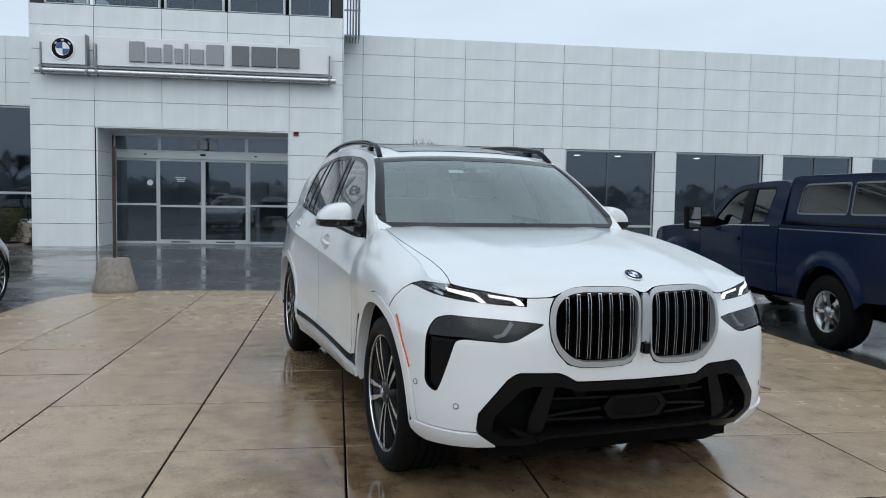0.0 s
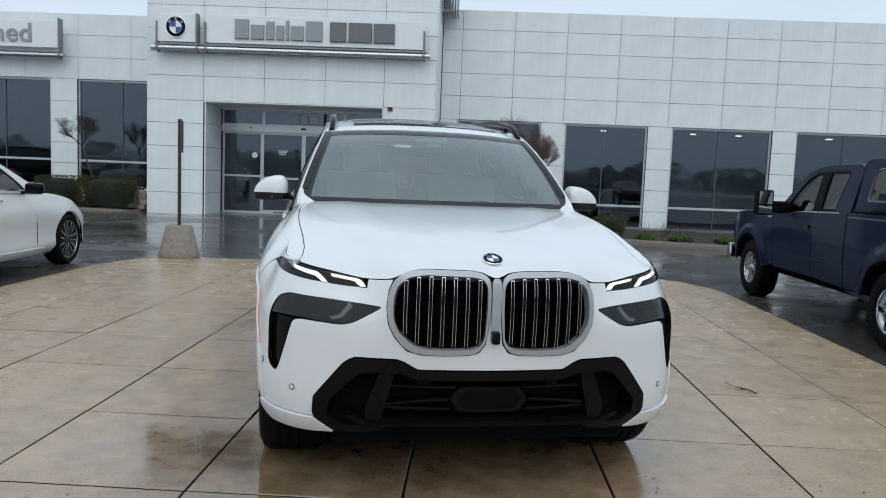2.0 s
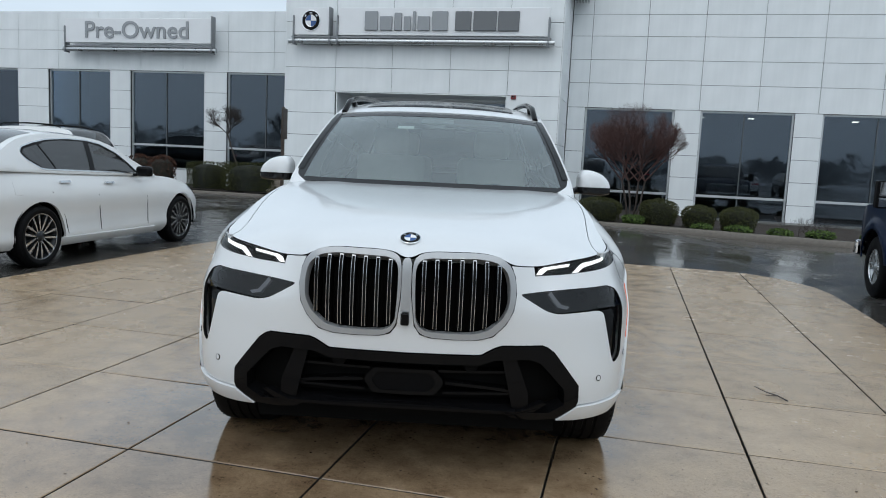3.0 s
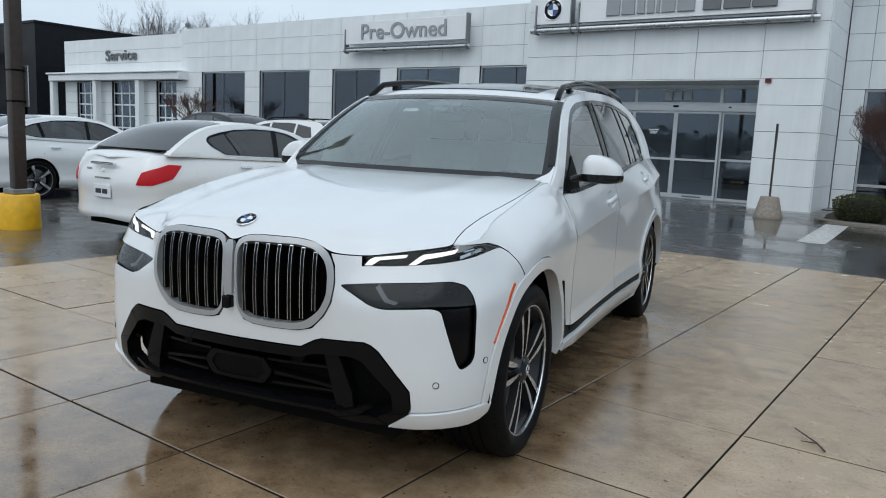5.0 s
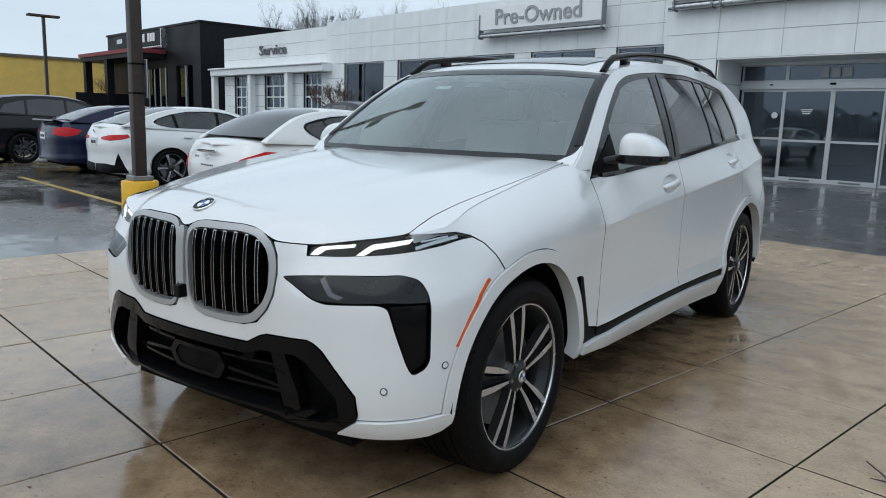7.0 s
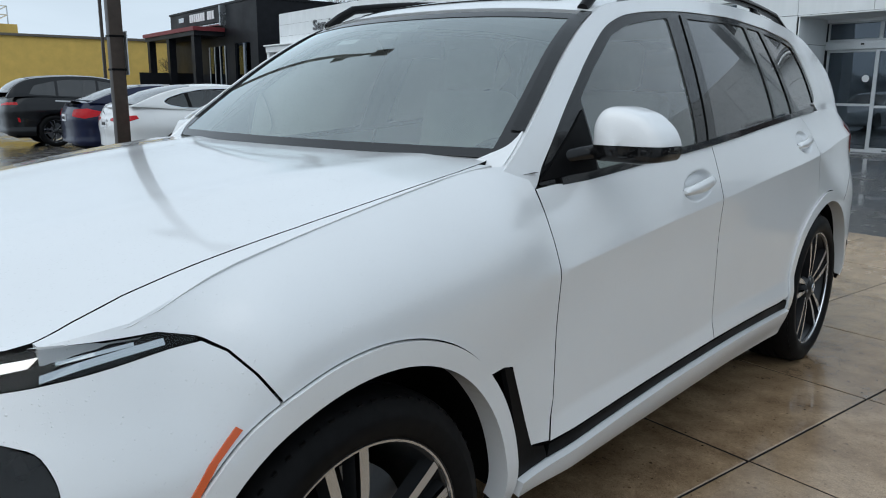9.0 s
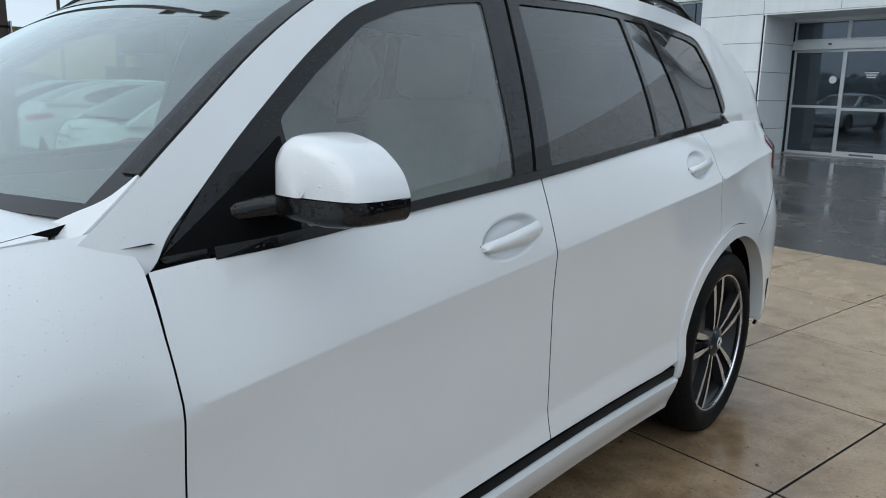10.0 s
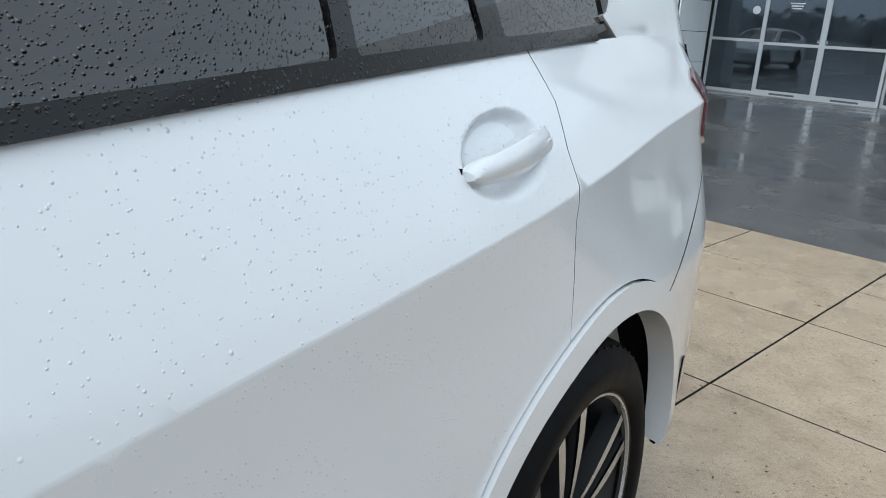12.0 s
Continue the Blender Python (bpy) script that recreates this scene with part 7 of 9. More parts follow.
leafy("hedge", "dark green clipped hedge", -11.72, 17.55, 0.08, 1.25, 1.0, 0.82, 21, M_LEAF, 4200, flat_top=True, category="hedge")
leafy("hedge", "dark green clipped hedge", -10.20, 17.45, 0.08, 1.75, 1.1, 0.86, 22, M_LEAF, 5200, flat_top=True, category="hedge")
leafy("hedge", "dark green clipped hedge", -15.6, 17.6, 0.08, 1.6, 1.0, 0.86, 23, M_LEAF, 3600, flat_top=True, category="hedge")
for k, x in enumerate((-14.2, -13.4, -17.4, -18.6)):
    leafy("brown_shrub", "brown leafed winter shrub", x, 17.6, 0.08, 0.95, 0.8, 0.95, 24 + k, M_LEAF_BROWN, 1500, 0.04)
bare_tree("slender_tree", -10.75, 17.9, 0.08, 2.85, 8, "slender leaning bare tree with a small round crown", 0.60, 0.03, 5, 0.95, M_TWIG, (3, 5), lean=(-0.55, 0), shrink=0.70)
bare_tree("bare_bush_tree", -26.3, 18.0, 0.08, 3.7, 9, "bushy bare ornamental tree", 0.35, 0.05, 5, 0.85, M_TWIG_RED, (3, 4), stems=3, shrink=0.62, clip=(2.5, 1.5, 1.15))
for k, (x, y, h) in enumerate(((-66, 25, 6.5), (-63.5, 22.5, 5.2), (-58, 41, 13), (-68, 44, 14), (-50, 43, 12.5), (-61, 36, 12))):
    bare_tree("bare_tree", x, y, 0, h, 30 + k, "bare winter tree behind the buildings", 0.20, 0.05 + 0.011 * h, 6, 0.62, M_TWIG, (3, 3), shrink=0.74)
st = random.Random(3)
for k in range(8):
    i, j = k % 2, k // 2
    bm = box_bm(-0.15, -0.13, 0, 0.15, 0.13, 0.13, 0.03, 2)
    for v in bm.verts:
        v.co += Vector((st.uniform(-1, 1), st.uniform(-1, 1), st.uniform(-1, 1))) * 0.015
    ob = mesh_object("wall_stone", bm, M_CONCRETE, 40)
    ob.matrix_world = pose(-9.62 + 0.30 * i + 0.05 * (j % 2), 17.35 + 0.05 * j, 0.06 + 0.125 * j, 0, 0, st.uniform(-6, 6))
    tagged(ob, "rough grey landscaping stone in a stacked edge", "stone", "stacked stones")

# ---- lamp post, sign posts, markings ----
M_BRONZE = textured("dark_bronze_pole", (0.052, 0.038, 0.030), 0.38, 12, 0.2, metal=0.3)
lp = thing("lamp_post", pose(-7.60, 2.0, -0.03), "dark bronze lamp post on a yellow concrete footing", "lamp post")
bm = bmesh.new()
lathe(bm, [(0.0, 0.0), (0.245, 0.0), (0.248, 0.02), (0.243, 0.22), (0.240, 0.425), (0.228, 0.442), (0.0, 0.445)], 28, "z")
for v in bm.verts:
    v.co += 0.006 * Vector((noise.noise(v.co * 5), noise.noise(v.co * 5 + Vector((7, 0, 0))), 0))
part("footing", bm, M_YELLOW, lp, "chipped yellow painted concrete footing", 50)
part("base_plate", box_bm(-0.135, -0.135, 0.445, 0.135, 0.135, 0.51, 0.008), M_STEEL_DARK, lp)
bm = bmesh.new()
for z0, z1 in ((0.51, 7.5),):
    box(bm, -0.077, -0.077, z0, 0.077, 0.077, z1, 0.014, 2)
part("pole", bm, M_BRONZE, lp, "", 40)
for z in (1.60, 1.98):
    part("strap", box_bm(-0.084, -0.084, z - 0.012, 0.084, 0.084, z + 0.012), M_BLACK_MATTE, lp)
part("lot_sign", box_bm(-0.15, 0.086, 1.54, 0.15, 0.098, 2.04, 0.003), M_STEEL, lp, "plain metal back of a parking sign strapped to the pole")
part("lamp_arm", box_bm(-0.9, -0.06, 7.4, 0.9, 0.06, 7.5), M_BRONZE, lp)
for x in (-0.95, 0.95):
    part("lamp_head", box_bm(x - 0.3, -0.2, 7.32, x + 0.3, 0.2, 7.48, 0.03), M_BRONZE, lp)
far = thing("far_lamp_post", pose(-40, 9.9, -0.03), "thin dark lamp post far across the lot", "lamp post")
part("pole", box_bm(-0.07, -0.07, 0, 0.07, 0.07, 5.95), M_BRONZE, far)
part("lamp_head", box_bm(-0.2, -0.75, 5.9, 0.2, 0.75, 6.02, 0.03), M_BRONZE, far)


def sign_post(x, y, z, turn, lean, label):
    sp = thing("sign_post", pose(x, y, z, 0, 0, turn), label, "sign post")
    bm = bmesh.new()
    lathe(bm, [(0.0, 0), (0.295, 0), (0.30, 0.03), (0.275, 0.09), (0.19, 0.44), (0.175, 0.46), (0.0, 0.465)], 40, "z")
    part("footing", bm, M_CONCRETE, sp, "stained concrete cone footing", 50)
    bm = box_bm(-0.022, -0.02, 0.44, 0.022, 0.02, 2.0)
    bmesh.ops.transform(bm, matrix=pose(0, 0, 0, lean, 0, 0), verts=bm.verts)
    part("post", bm, M_BRONZE, sp)
    bm = box_bm(0.024, -0.15, 1.52, 0.03, 0.15, 1.98, 0.002)
    bmesh.ops.transform(bm, matrix=pose(0, 0, 0, lean, 0, 0), verts=bm.verts)
    part("sign_plate", bm, M_BRONZE, sp, "thin dark metal sign plate")
    return sp


sign_post(-4.22, 7.10, 0.0, 12, 0.4, "sign post in a concrete cone on the slab")
sign_post(-1.38, 14.55, lot_z(-1.4, 14.5), 12, -1.0, "sign post in a concrete cone by the entrance")

for k, (x0, x1, y0, y1) in enumerate(((-14.2, -8.0, 2.08, 2.19),)):
    setting("marking_%d" % (k + 1), sheet([[(x, y, lot_z(x, y) + 0.004) for x in steps(x0, x1, 12)] for y in (y0, y1)]), M_LINE, "worn yellow parking line", "marking")
setting("marking_2", sheet([[(xx - 0.052 * (yy - 10.4), yy, lot_z(xx, yy) + 0.004) for xx in steps(0.0, 0.42, 3)] for yy in steps(10.4, 14.3, 8)]), M_LINE_W, "worn pale stripe on the asphalt", "marking")

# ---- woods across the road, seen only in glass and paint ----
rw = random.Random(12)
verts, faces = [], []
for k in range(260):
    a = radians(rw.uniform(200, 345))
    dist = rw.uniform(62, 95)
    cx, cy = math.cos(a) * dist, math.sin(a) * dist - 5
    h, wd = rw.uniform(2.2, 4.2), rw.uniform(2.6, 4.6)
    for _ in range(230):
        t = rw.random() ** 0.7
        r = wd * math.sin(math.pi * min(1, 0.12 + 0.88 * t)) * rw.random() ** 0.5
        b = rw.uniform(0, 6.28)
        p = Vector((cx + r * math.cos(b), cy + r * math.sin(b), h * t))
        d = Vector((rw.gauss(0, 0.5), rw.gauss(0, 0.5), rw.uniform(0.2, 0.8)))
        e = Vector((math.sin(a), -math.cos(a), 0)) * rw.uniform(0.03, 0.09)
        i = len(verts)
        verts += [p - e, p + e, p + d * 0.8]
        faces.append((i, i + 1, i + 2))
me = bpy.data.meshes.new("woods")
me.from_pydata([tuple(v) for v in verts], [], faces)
# the pale grey base paints distance haze over the bare trees
me.materials.append(textured("hazed_bare_woods", (0.40, 0.41, 0.42), 0.9, 0.5, 0.3))
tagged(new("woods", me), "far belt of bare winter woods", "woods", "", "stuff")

# ---- lamps under the showroom ceiling ----
M_GLOW = material("warm_lamp", (0.9, 0.9, 0.85), 0.5)
nodes_of(M_GLOW)[2].inputs["Emission Color"].default_value = (1.0, 0.95, 0.86, 1)
nodes_of(M_GLOW)[2].inputs["Emission Strength"].default_value = 6.0
lamp0 = thing("ceiling_lamp", pose(3.4, 23.0, 3.3), "small lit pendant lamp in the showroom", "lamp", "showroom lamps")
part("shade", box_bm(-0.12, -0.12, 0.05, 0.12, 0.12, 0.14, 0.02), M_STEEL_DARK, lamp0)
part("diffuser", box_bm(-0.10, -0.10, 0.02, 0.10, 0.10, 0.05, 0.01), M_GLOW, lamp0)
part("cable", box_bm(-0.008, -0.008, 0.14, 0.008, 0.008, 2.46), M_BLACK_MATTE, lamp0)
for k in range(1, 14):
    copy_thing(lamp0, pose(3.4 + 1.75 * (k % 7), 23.0 + 3.4 * (k // 7), 3.3))


# ---- other parked vehicles ----
def parked_car(name, label, paint, half_w, fo, wb, ro, top_line, edge, belt_x, tumble, zb=0.20, wheel_r=0.33, rim_r=0.235, arch=0.38, panes=(), ws_v=0.3, rear_v=0.8, spokes=5, twin=True, pane_mat=None, hub_z=None, bow=(0.10, 0.08), category="car", flare=None, face=None, dark=None, crown=0.035, chrome_dlo=True, tyre_w=0.22, dlo=None):
    """A vehicle from its plan, the line of its hood, belt and deck, and the edge curve of its roof. Front axle at the origin, nose towards -y."""
    car = thing(name, pose(0, 0, 0), label, category)
    w, end = half_w, wb + ro
    hub = hub_z or wheel_r - 0.005
    plan = [(0, -fo), (0.45 * w, -fo + 0.03), (0.75 * w, -fo + 0.11), (0.91 * w, -fo + 0.30), (0.975 * w, -fo + 0.60), (w, 0.25), (w, wb * 0.5), (w, wb - 0.1), (0.975 * w, end - 0.62), (0.92 * w, end - 0.28), (0.76 * w, end - 0.09), (0.45 * w, end - 0.02), (0, end)]
    ss = [0.0]
    for p, q in zip(plan, plan[1:]):
        ss.append(ss[-1] + math.dist(p, q))
    tx_, ty_ = [(s, p[0]) for s, p in zip(ss, plan)], [(s, p[1]) for s, p in zip(ss, plan)]
    send = ss[-1]

    def find_s(y):
        a, b = 0.3 * w, send - 0.3 * w
        for _ in range(30):
            m = (a + b) / 2
            a, b = (m, b) if lerp_table(m, ty_) < y else (a, m)
        return a

    def zt_of(s):
        return lerp_table(lerp_table(abs(s), ty_), top_line)

    def surf(s, z):
        sg, a = (1 if s >= 0 else -1), min(abs(s), send)
        x, y = lerp_table(a, tx_), lerp_table(a, ty_)
        x2, y2 = lerp_table(min(send, a + 0.01), tx_), lerp_table(min(send, a + 0.01), ty_)
        x1, y1 = lerp_table(max(0, a - 0.01), tx_), lerp_table(max(0, a - 0.01), ty_)
        n = math.hypot(x2 - x1, y2 - y1) or 1
        zt = max(zt_of(s), 0.75)
        mid_z = zb + 0.62 * (zt - zb)
        d = -0.09 * max(0, (zb + 0.16 - z) / 0.16) ** 2 - 0.018 * smooth01(mid_z, mid_z - 0.18, z) * smooth01(zb + 0.08, zb + 0.25, z)
        if z > mid_z:
            d -= 0.115 * ((z - mid_z) / max(zt - mid_z, 0.05)) ** 1.9
        if flare:
            for yc in (0, wb):
                q = math.hypot(y - yc, z - hub)
                d += flare * smooth01(arch + 0.16, arch + 0.02, q)
        nx, ny = (y2 - y1) / n, -(x2 - x1) / n
        return (sg * (x + nx * d), y + ny * d, z)

    sf, sr = find_s(0.0), find_s(wb)
    half = [(s, zt_of(s)) for s in steps(0.0, send, 46)]
    low = [(send, zb + 0.10), (sr + arch + 0.02, zb + 0.02)] + arc(sr, hub, arch, -12, 192, 22) + [(sr - arch - 0.02, zb), (sf + arch + 0.02, zb)] + arc(sf, hub, arch, -12, 192, 22) + [(sf - arch - 0.03, zb + 0.02), (0.0, zb)]
    full = half + low
    for sd in (1, -1):
        skin("body_side", full, surf, paint, car, step=0.06, rim=0.03, side=sd, centre=(0, wb / 2, 0.5))
        for sc in (0.0, wb):
            bm = bmesh.new()
            lathe(bm, [(arch + 0.015, w - 0.02), (arch + 0.02, w - 0.32), (0.08, w - 0.33)], 32)
            for v in bm.verts:
                v.co = Vector((sd * v.co.x, v.co.y + sc, v.co.z + hub))
            bmesh.ops.delete(bm, geom=[v for v in bm.verts if v.co.z < zb + 0.02], context="VERTS")
            part("wheel_liner", bm, M_VOID, car)
    rows = []
    for s in steps(0.02, send - 0.02, 60):
        x, y, z = surf(s, zt_of(s))
        x -= 0.002
        rows.append([(x * u, y - 0.05 * (1 - u * u) * smooth01(0.8, 0, s) + 0.05 * (1 - u * u) * smooth01(send - 0.8, send, s), z + crown * (1 - abs(u) ** 2.2) * min(1, x / 0.5)) for u in steps(-1, 1, 12)])
    part("hood_and_deck", sheet(rows), paint, car, "", 50)
    part("underbody", box_bm(-w + 0.24, -fo + 0.25, zb - 0.02, w - 0.24, end - 0.25, zb + 0.12), M_VOID, car)
    # cabin
    L = [0.0]
    for p, q in zip(edge, edge[1:]):
        L.append(L[-1] + math.dist(p, q))
    ey_, ez_ = [(l / L[-1], p[0]) for l, p in zip(L, edge)], [(l / L[-1], p[1]) for l, p in zip(L, edge)]

    def gx_at(y, z):
        zbelt = lerp_table(y, top_line)
        return belt_x - tumble * max(0, (z - zbelt) / 0.42) ** 1.2

    def gsurf(y, z):
        return (gx_at(y, z), y, z)

    def tsurf(u, v):
        y, z = lerp_table(v, ey_), lerp_table(v, ez_)
        b = bow[0] * (1 - smooth01(0.25, 0.6, v)) - bow[1] * smooth01(0.5, 0.85, v)
        return (u * (gx_at(y, z) - 0.008), y - b * (1 - u * u), z + crown * 1.1 * smooth01(0.05, 0.4, v) * (1 - smooth01(0.75, 1, v)) * (1 - abs(u) ** 2.5))

    outline = [(lerp_table(v, ey_), lerp_table(v, ez_)) for v in steps(0, 1, 36)]
    outline += [(y, lerp_table(y, top_line) - 0.01) for y in steps(edge[-1][0], edge[0][0], 16)]
    pm = pane_mat or M_PRIVACY
    for sd in (1, -1):
        frame_ = rounded(dlo, 0.05, 4) if dlo else None
        skin("cabin_side", outline, gsurf, paint, car, [frame_] if dlo else [p for p in panes], step=0.06, rim=0.015, side=sd, centre=(0, wb / 2, 0.8))
        if dlo:
            skin("window_surround", frame_, gsurf, M_BLACK, car, [p for p in panes], step=0.06, rim=0.01, offset=-0.002, side=sd, centre=(0, wb / 2, 0.8))
            part("window_trim", ribbon(bmesh.new(), densify(frame_, 0.08) + [frame_[0]], gsurf, 0.016, 0.004, 0.01, (0, 1), side=sd, centre=(0, wb / 2, 0.8)), M_SATIN, car)
        for p in panes:
            skin("side_window", p, gsurf, pm, car, step=0.1, rim=0.004, offset=-0.006, side=sd, centre=(0, wb / 2, 0.8))
            if chrome_dlo and not dlo:
                pts = p + p[:1]
                part("window_trim", ribbon(bmesh.new(), densify(pts[:-1], 0.08) + [pts[0]], gsurf, 0.014, 0.004, 0.01, (0, 1), side=sd, centre=(0, wb / 2, 0.8)), M_SATIN if chrome_dlo is True else chrome_dlo, car)
    grid_skin("windscreen", tsurf, steps(-0.93, 0.93, 14), steps(0.015, ws_v - 0.01, 8), M_CARGLASS, car, offset=0.003, centre=(0, wb / 2, 0.6))
    grid_skin("roof", tsurf, steps(-1, 1, 16), steps(ws_v, rear_v, 16), paint, car, thick=0.02, centre=(0, wb / 2, 0.6))
    grid_skin("rear_glass", tsurf, steps(-0.90, 0.90, 14), steps(rear_v + 0.012, 0.97, 8), M_PRIVACY, car, offset=0.003, centre=(0, wb / 2, 0.6))
    for sd in (1, -1):
        fn = lambda u, v: (sd * tsurf(u, v)[0], *tsurf(u, v)[1:])
        grid_skin("front_pillar", fn, steps(0.92, 1, 2), steps(0, ws_v, 8), paint, car, thick=0.02, centre=(0, wb / 2, 0.6))
        grid_skin("rear_pillar", fn, steps(0.89, 1, 2), steps(rear_v, 1, 8), paint, car, thick=0.02, centre=(0, wb / 2, 0.6))
    part("cabin_lining", box_bm(-belt_x + 0.12, edge[0][0] + 0.3, 0.4, belt_x - 0.12, edge[-1][0] - 0.3, lerp_table(wb / 2, top_line) - 0.05), M_DASH, car)
    for y in (0.0, wb):
        for sd in (1, -1):
            spoke_wheel(car, pose(sd * (w - 0.012), y, hub, 0, 0, 0 if sd > 0 else 180), wheel_r, tyre_w, rim_r, spokes, face or M_WHEEL_FACE, dark or M_WHEEL_DARK, twin, twist=0.3)
    info = dict(car=car, surf=surf, find_s=find_s, send=send, zt=zt_of, gsurf=gsurf, wb=wb, tsurf=tsurf)
    return info


def seam(info, pts, width=0.006):
    for sd in (1, -1):
        part("door_seam", ribbon(bmesh.new(), pts, info["surf"], width, 0.0015, 0.006, (1, 0), side=sd, centre=(0, info["wb"] / 2, 0.5)), M_JOINT, info["car"])


def handle(info, y, z, mat, length=0.17):
    s = info["find_s"](y)
    for sd in (1, -1):
        part("door_handle", ribbon(bmesh.new(), [(s + length * t, z) for t in steps(-0.5, 0.5, 5)], info["surf"], 0.026, 0.03, 0.022, (0, 1), side=sd, centre=(0, info["wb"] / 2, 0.5)), mat, info["car"])


def car_mirror(info, x, y, z, mat):
    for sd in (1, -1):
        bm = box_bm(-0.10, -0.05, -0.065, 0.10, 0.06, 0.065, 0.04, 3)
        bmesh.ops.transform(bm, matrix=Matrix.Translation((sd * x, y, z)), verts=bm.verts)
        part("door_mirror", bm, mat, info["car"], "", 60)
        bm = tube_bm([(sd * (x - 0.09), y, z - 0.04), (sd * (x - 0.2), y + 0.02, z - 0.06)], 0.02, 8)
        part("mirror_arm", bm, M_BLACK_MATTE, info["car"])


def lamp_skin(info, nm, poly, mat, off=0.006, label=""):
    for sd in (1, -1):
        skin(nm, poly, info["surf"], mat, info["car"], step=0.06, rim=0.02, offset=off, side=sd, centre=(0, info["wb"] / 2, 0.5), label=label)


def plate(info, y, z, mat):
    part("number_plate", box_bm(-0.155, y - 0.012, z - 0.075, 0.155, y + 0.012, z + 0.075, 0.004), M_BADGE_WHITE, info["car"], "pale number plate with dark bars")
    for k in range(2):
        part("plate_bar", box_bm(-0.115 + 0.12 * k, y + 0.0125, z - 0.03, -0.015 + 0.13 * k, y + 0.0145, z + 0.025), M_DASH, info["car"])


# white four-door saloon beside the slab
TOPS = [(-0.86, 0.62), (-0.6, 0.76), (0.0, 0.90), (0.55, 0.955), (0.9, 0.965), (2.2, 1.00), (3.0, 1.03), (3.5, 1.045), (3.72, 1.03), (3.86, 0.98)]
G = parked_car("saloon", "white four door saloon on wet asphalt", M_WHITE_PLAIN, 0.885, 0.86, 2.82, 1.02, TOPS,
    [(0.55, 0.97), (0.95, 1.16), (1.30, 1.335), (1.6, 1.405), (2.1, 1.435), (2.55, 1.425), (2.95, 1.345), (3.30, 1.185), (3.52, 1.05)], 0.80, 0.20, zb=0.19, wheel_r=0.335, rim_r=0.245, arch=0.375,
    panes=[[(0.98, 1.005), (1.80, 1.028), (1.71, 1.360), (1.52, 1.325), (1.28, 1.235), (1.08, 1.10)], [(1.88, 1.032), (2.46, 1.052), (2.60, 1.305), (2.5, 1.345), (2.2, 1.372), (1.79, 1.370)], [(2.48, 1.054), (2.68, 1.065), (2.85, 1.16), (2.91, 1.225), (2.86, 1.265), (2.62, 1.315)]], ws_v=0.27, rear_v=0.66, spokes=7, face=M_SATIN,
    dlo=[(0.92, 0.988), (2.70, 1.048), (2.90, 1.15), (2.955, 1.225), (2.90, 1.282), (2.70, 1.332), (2.45, 1.372), (2.1, 1.392), (1.75, 1.382), (1.5, 1.345), (1.25, 1.245), (1.05, 1.10)])
s1, s2, s3 = G["find_s"](0.83), G["find_s"](1.83), G["find_s"](2.62)
seam(G, [(s1, 0.94), (s1 + 0.02, 0.7), (s1, 0.33)])
seam(G, [(s2, 1.0), (s2 + 0.03, 0.75), (s2 - 0.02, 0.33)])
seam(G, [(s3 + 0.08, 1.02), (s3 + 0.02, 0.8), (s3 - 0.18, 0.52), (s3 - 0.22, 0.33)])
handle(G, 1.62, 0.875, M_SATIN)
handle(G, 2.42, 0.90, M_SATIN)
car_mirror(G, 0.95, 1.02, 1.02, M_BLACK)
se = G["send"]
lamp_skin(G, "tail_lamp", [(se - 0.98, 0.78), (se - 1.12, 0.93), (se - 0.95, 0.94), (se - 0.62, 0.84), (se - 0.56, 0.70), (se - 0.75, 0.70)], M_RED, 0.008, "red tail lamp")
lamp_skin(G, "headlamp", [(0.62, 0.58), (0.98, 0.72), (1.12, 0.79), (0.85, 0.74), (0.60, 0.66)], M_SMOKE, 0.008)
lamp_skin(G, "fuel_flap", [(s3 + 0.42, 0.78), (s3 + 0.56, 0.79), (s3 + 0.56, 0.93), (s3 + 0.42, 0.92)], M_WHITE_PLAIN, 0.002)
lamp_skin(G, "sill", [(s1 - 0.15, 0.21), (s3 - 0.1, 0.21), (s3 - 0.1, 0.30), (s1 - 0.15, 0.29)], M_WHITE_PLAIN, 0.02)
plate(G, 3.845, 0.60, M_BADGE_WHITE)
part("boot_strip", box_bm(-0.22, 3.80, 0.905, 0.22, 3.85, 0.935, 0.008), M_CHROME, G["car"], "chrome strip on the boot lid")
bm = bmesh.new()
tube(bm, [(0.05 * math.cos(t), 3.838, 0.845 + 0.024 * math.sin(t)) for t in steps(0.9, 2 * math.pi - 0.9 + 1.3, 16)], 0.005, 6)
part("boot_badge", bm, M_CHROME, G["car"])
bm = bmesh.new()
for k in range(8):
    box(bm, -0.14 + 0.037 * k, 3.842, 0.742, -0.122 + 0.037 * k, 3.846, 0.762)
part("boot_lettering", bm, M_DASH, G["car"])
part("boot_model_mark", box_bm(0.26, 3.80, 0.835, 0.36, 3.806, 0.860), M_SATIN, G["car"])
G["car"].matrix_world = pose(-6.17, 6.02, -0.03, 0, 0, 183.0)

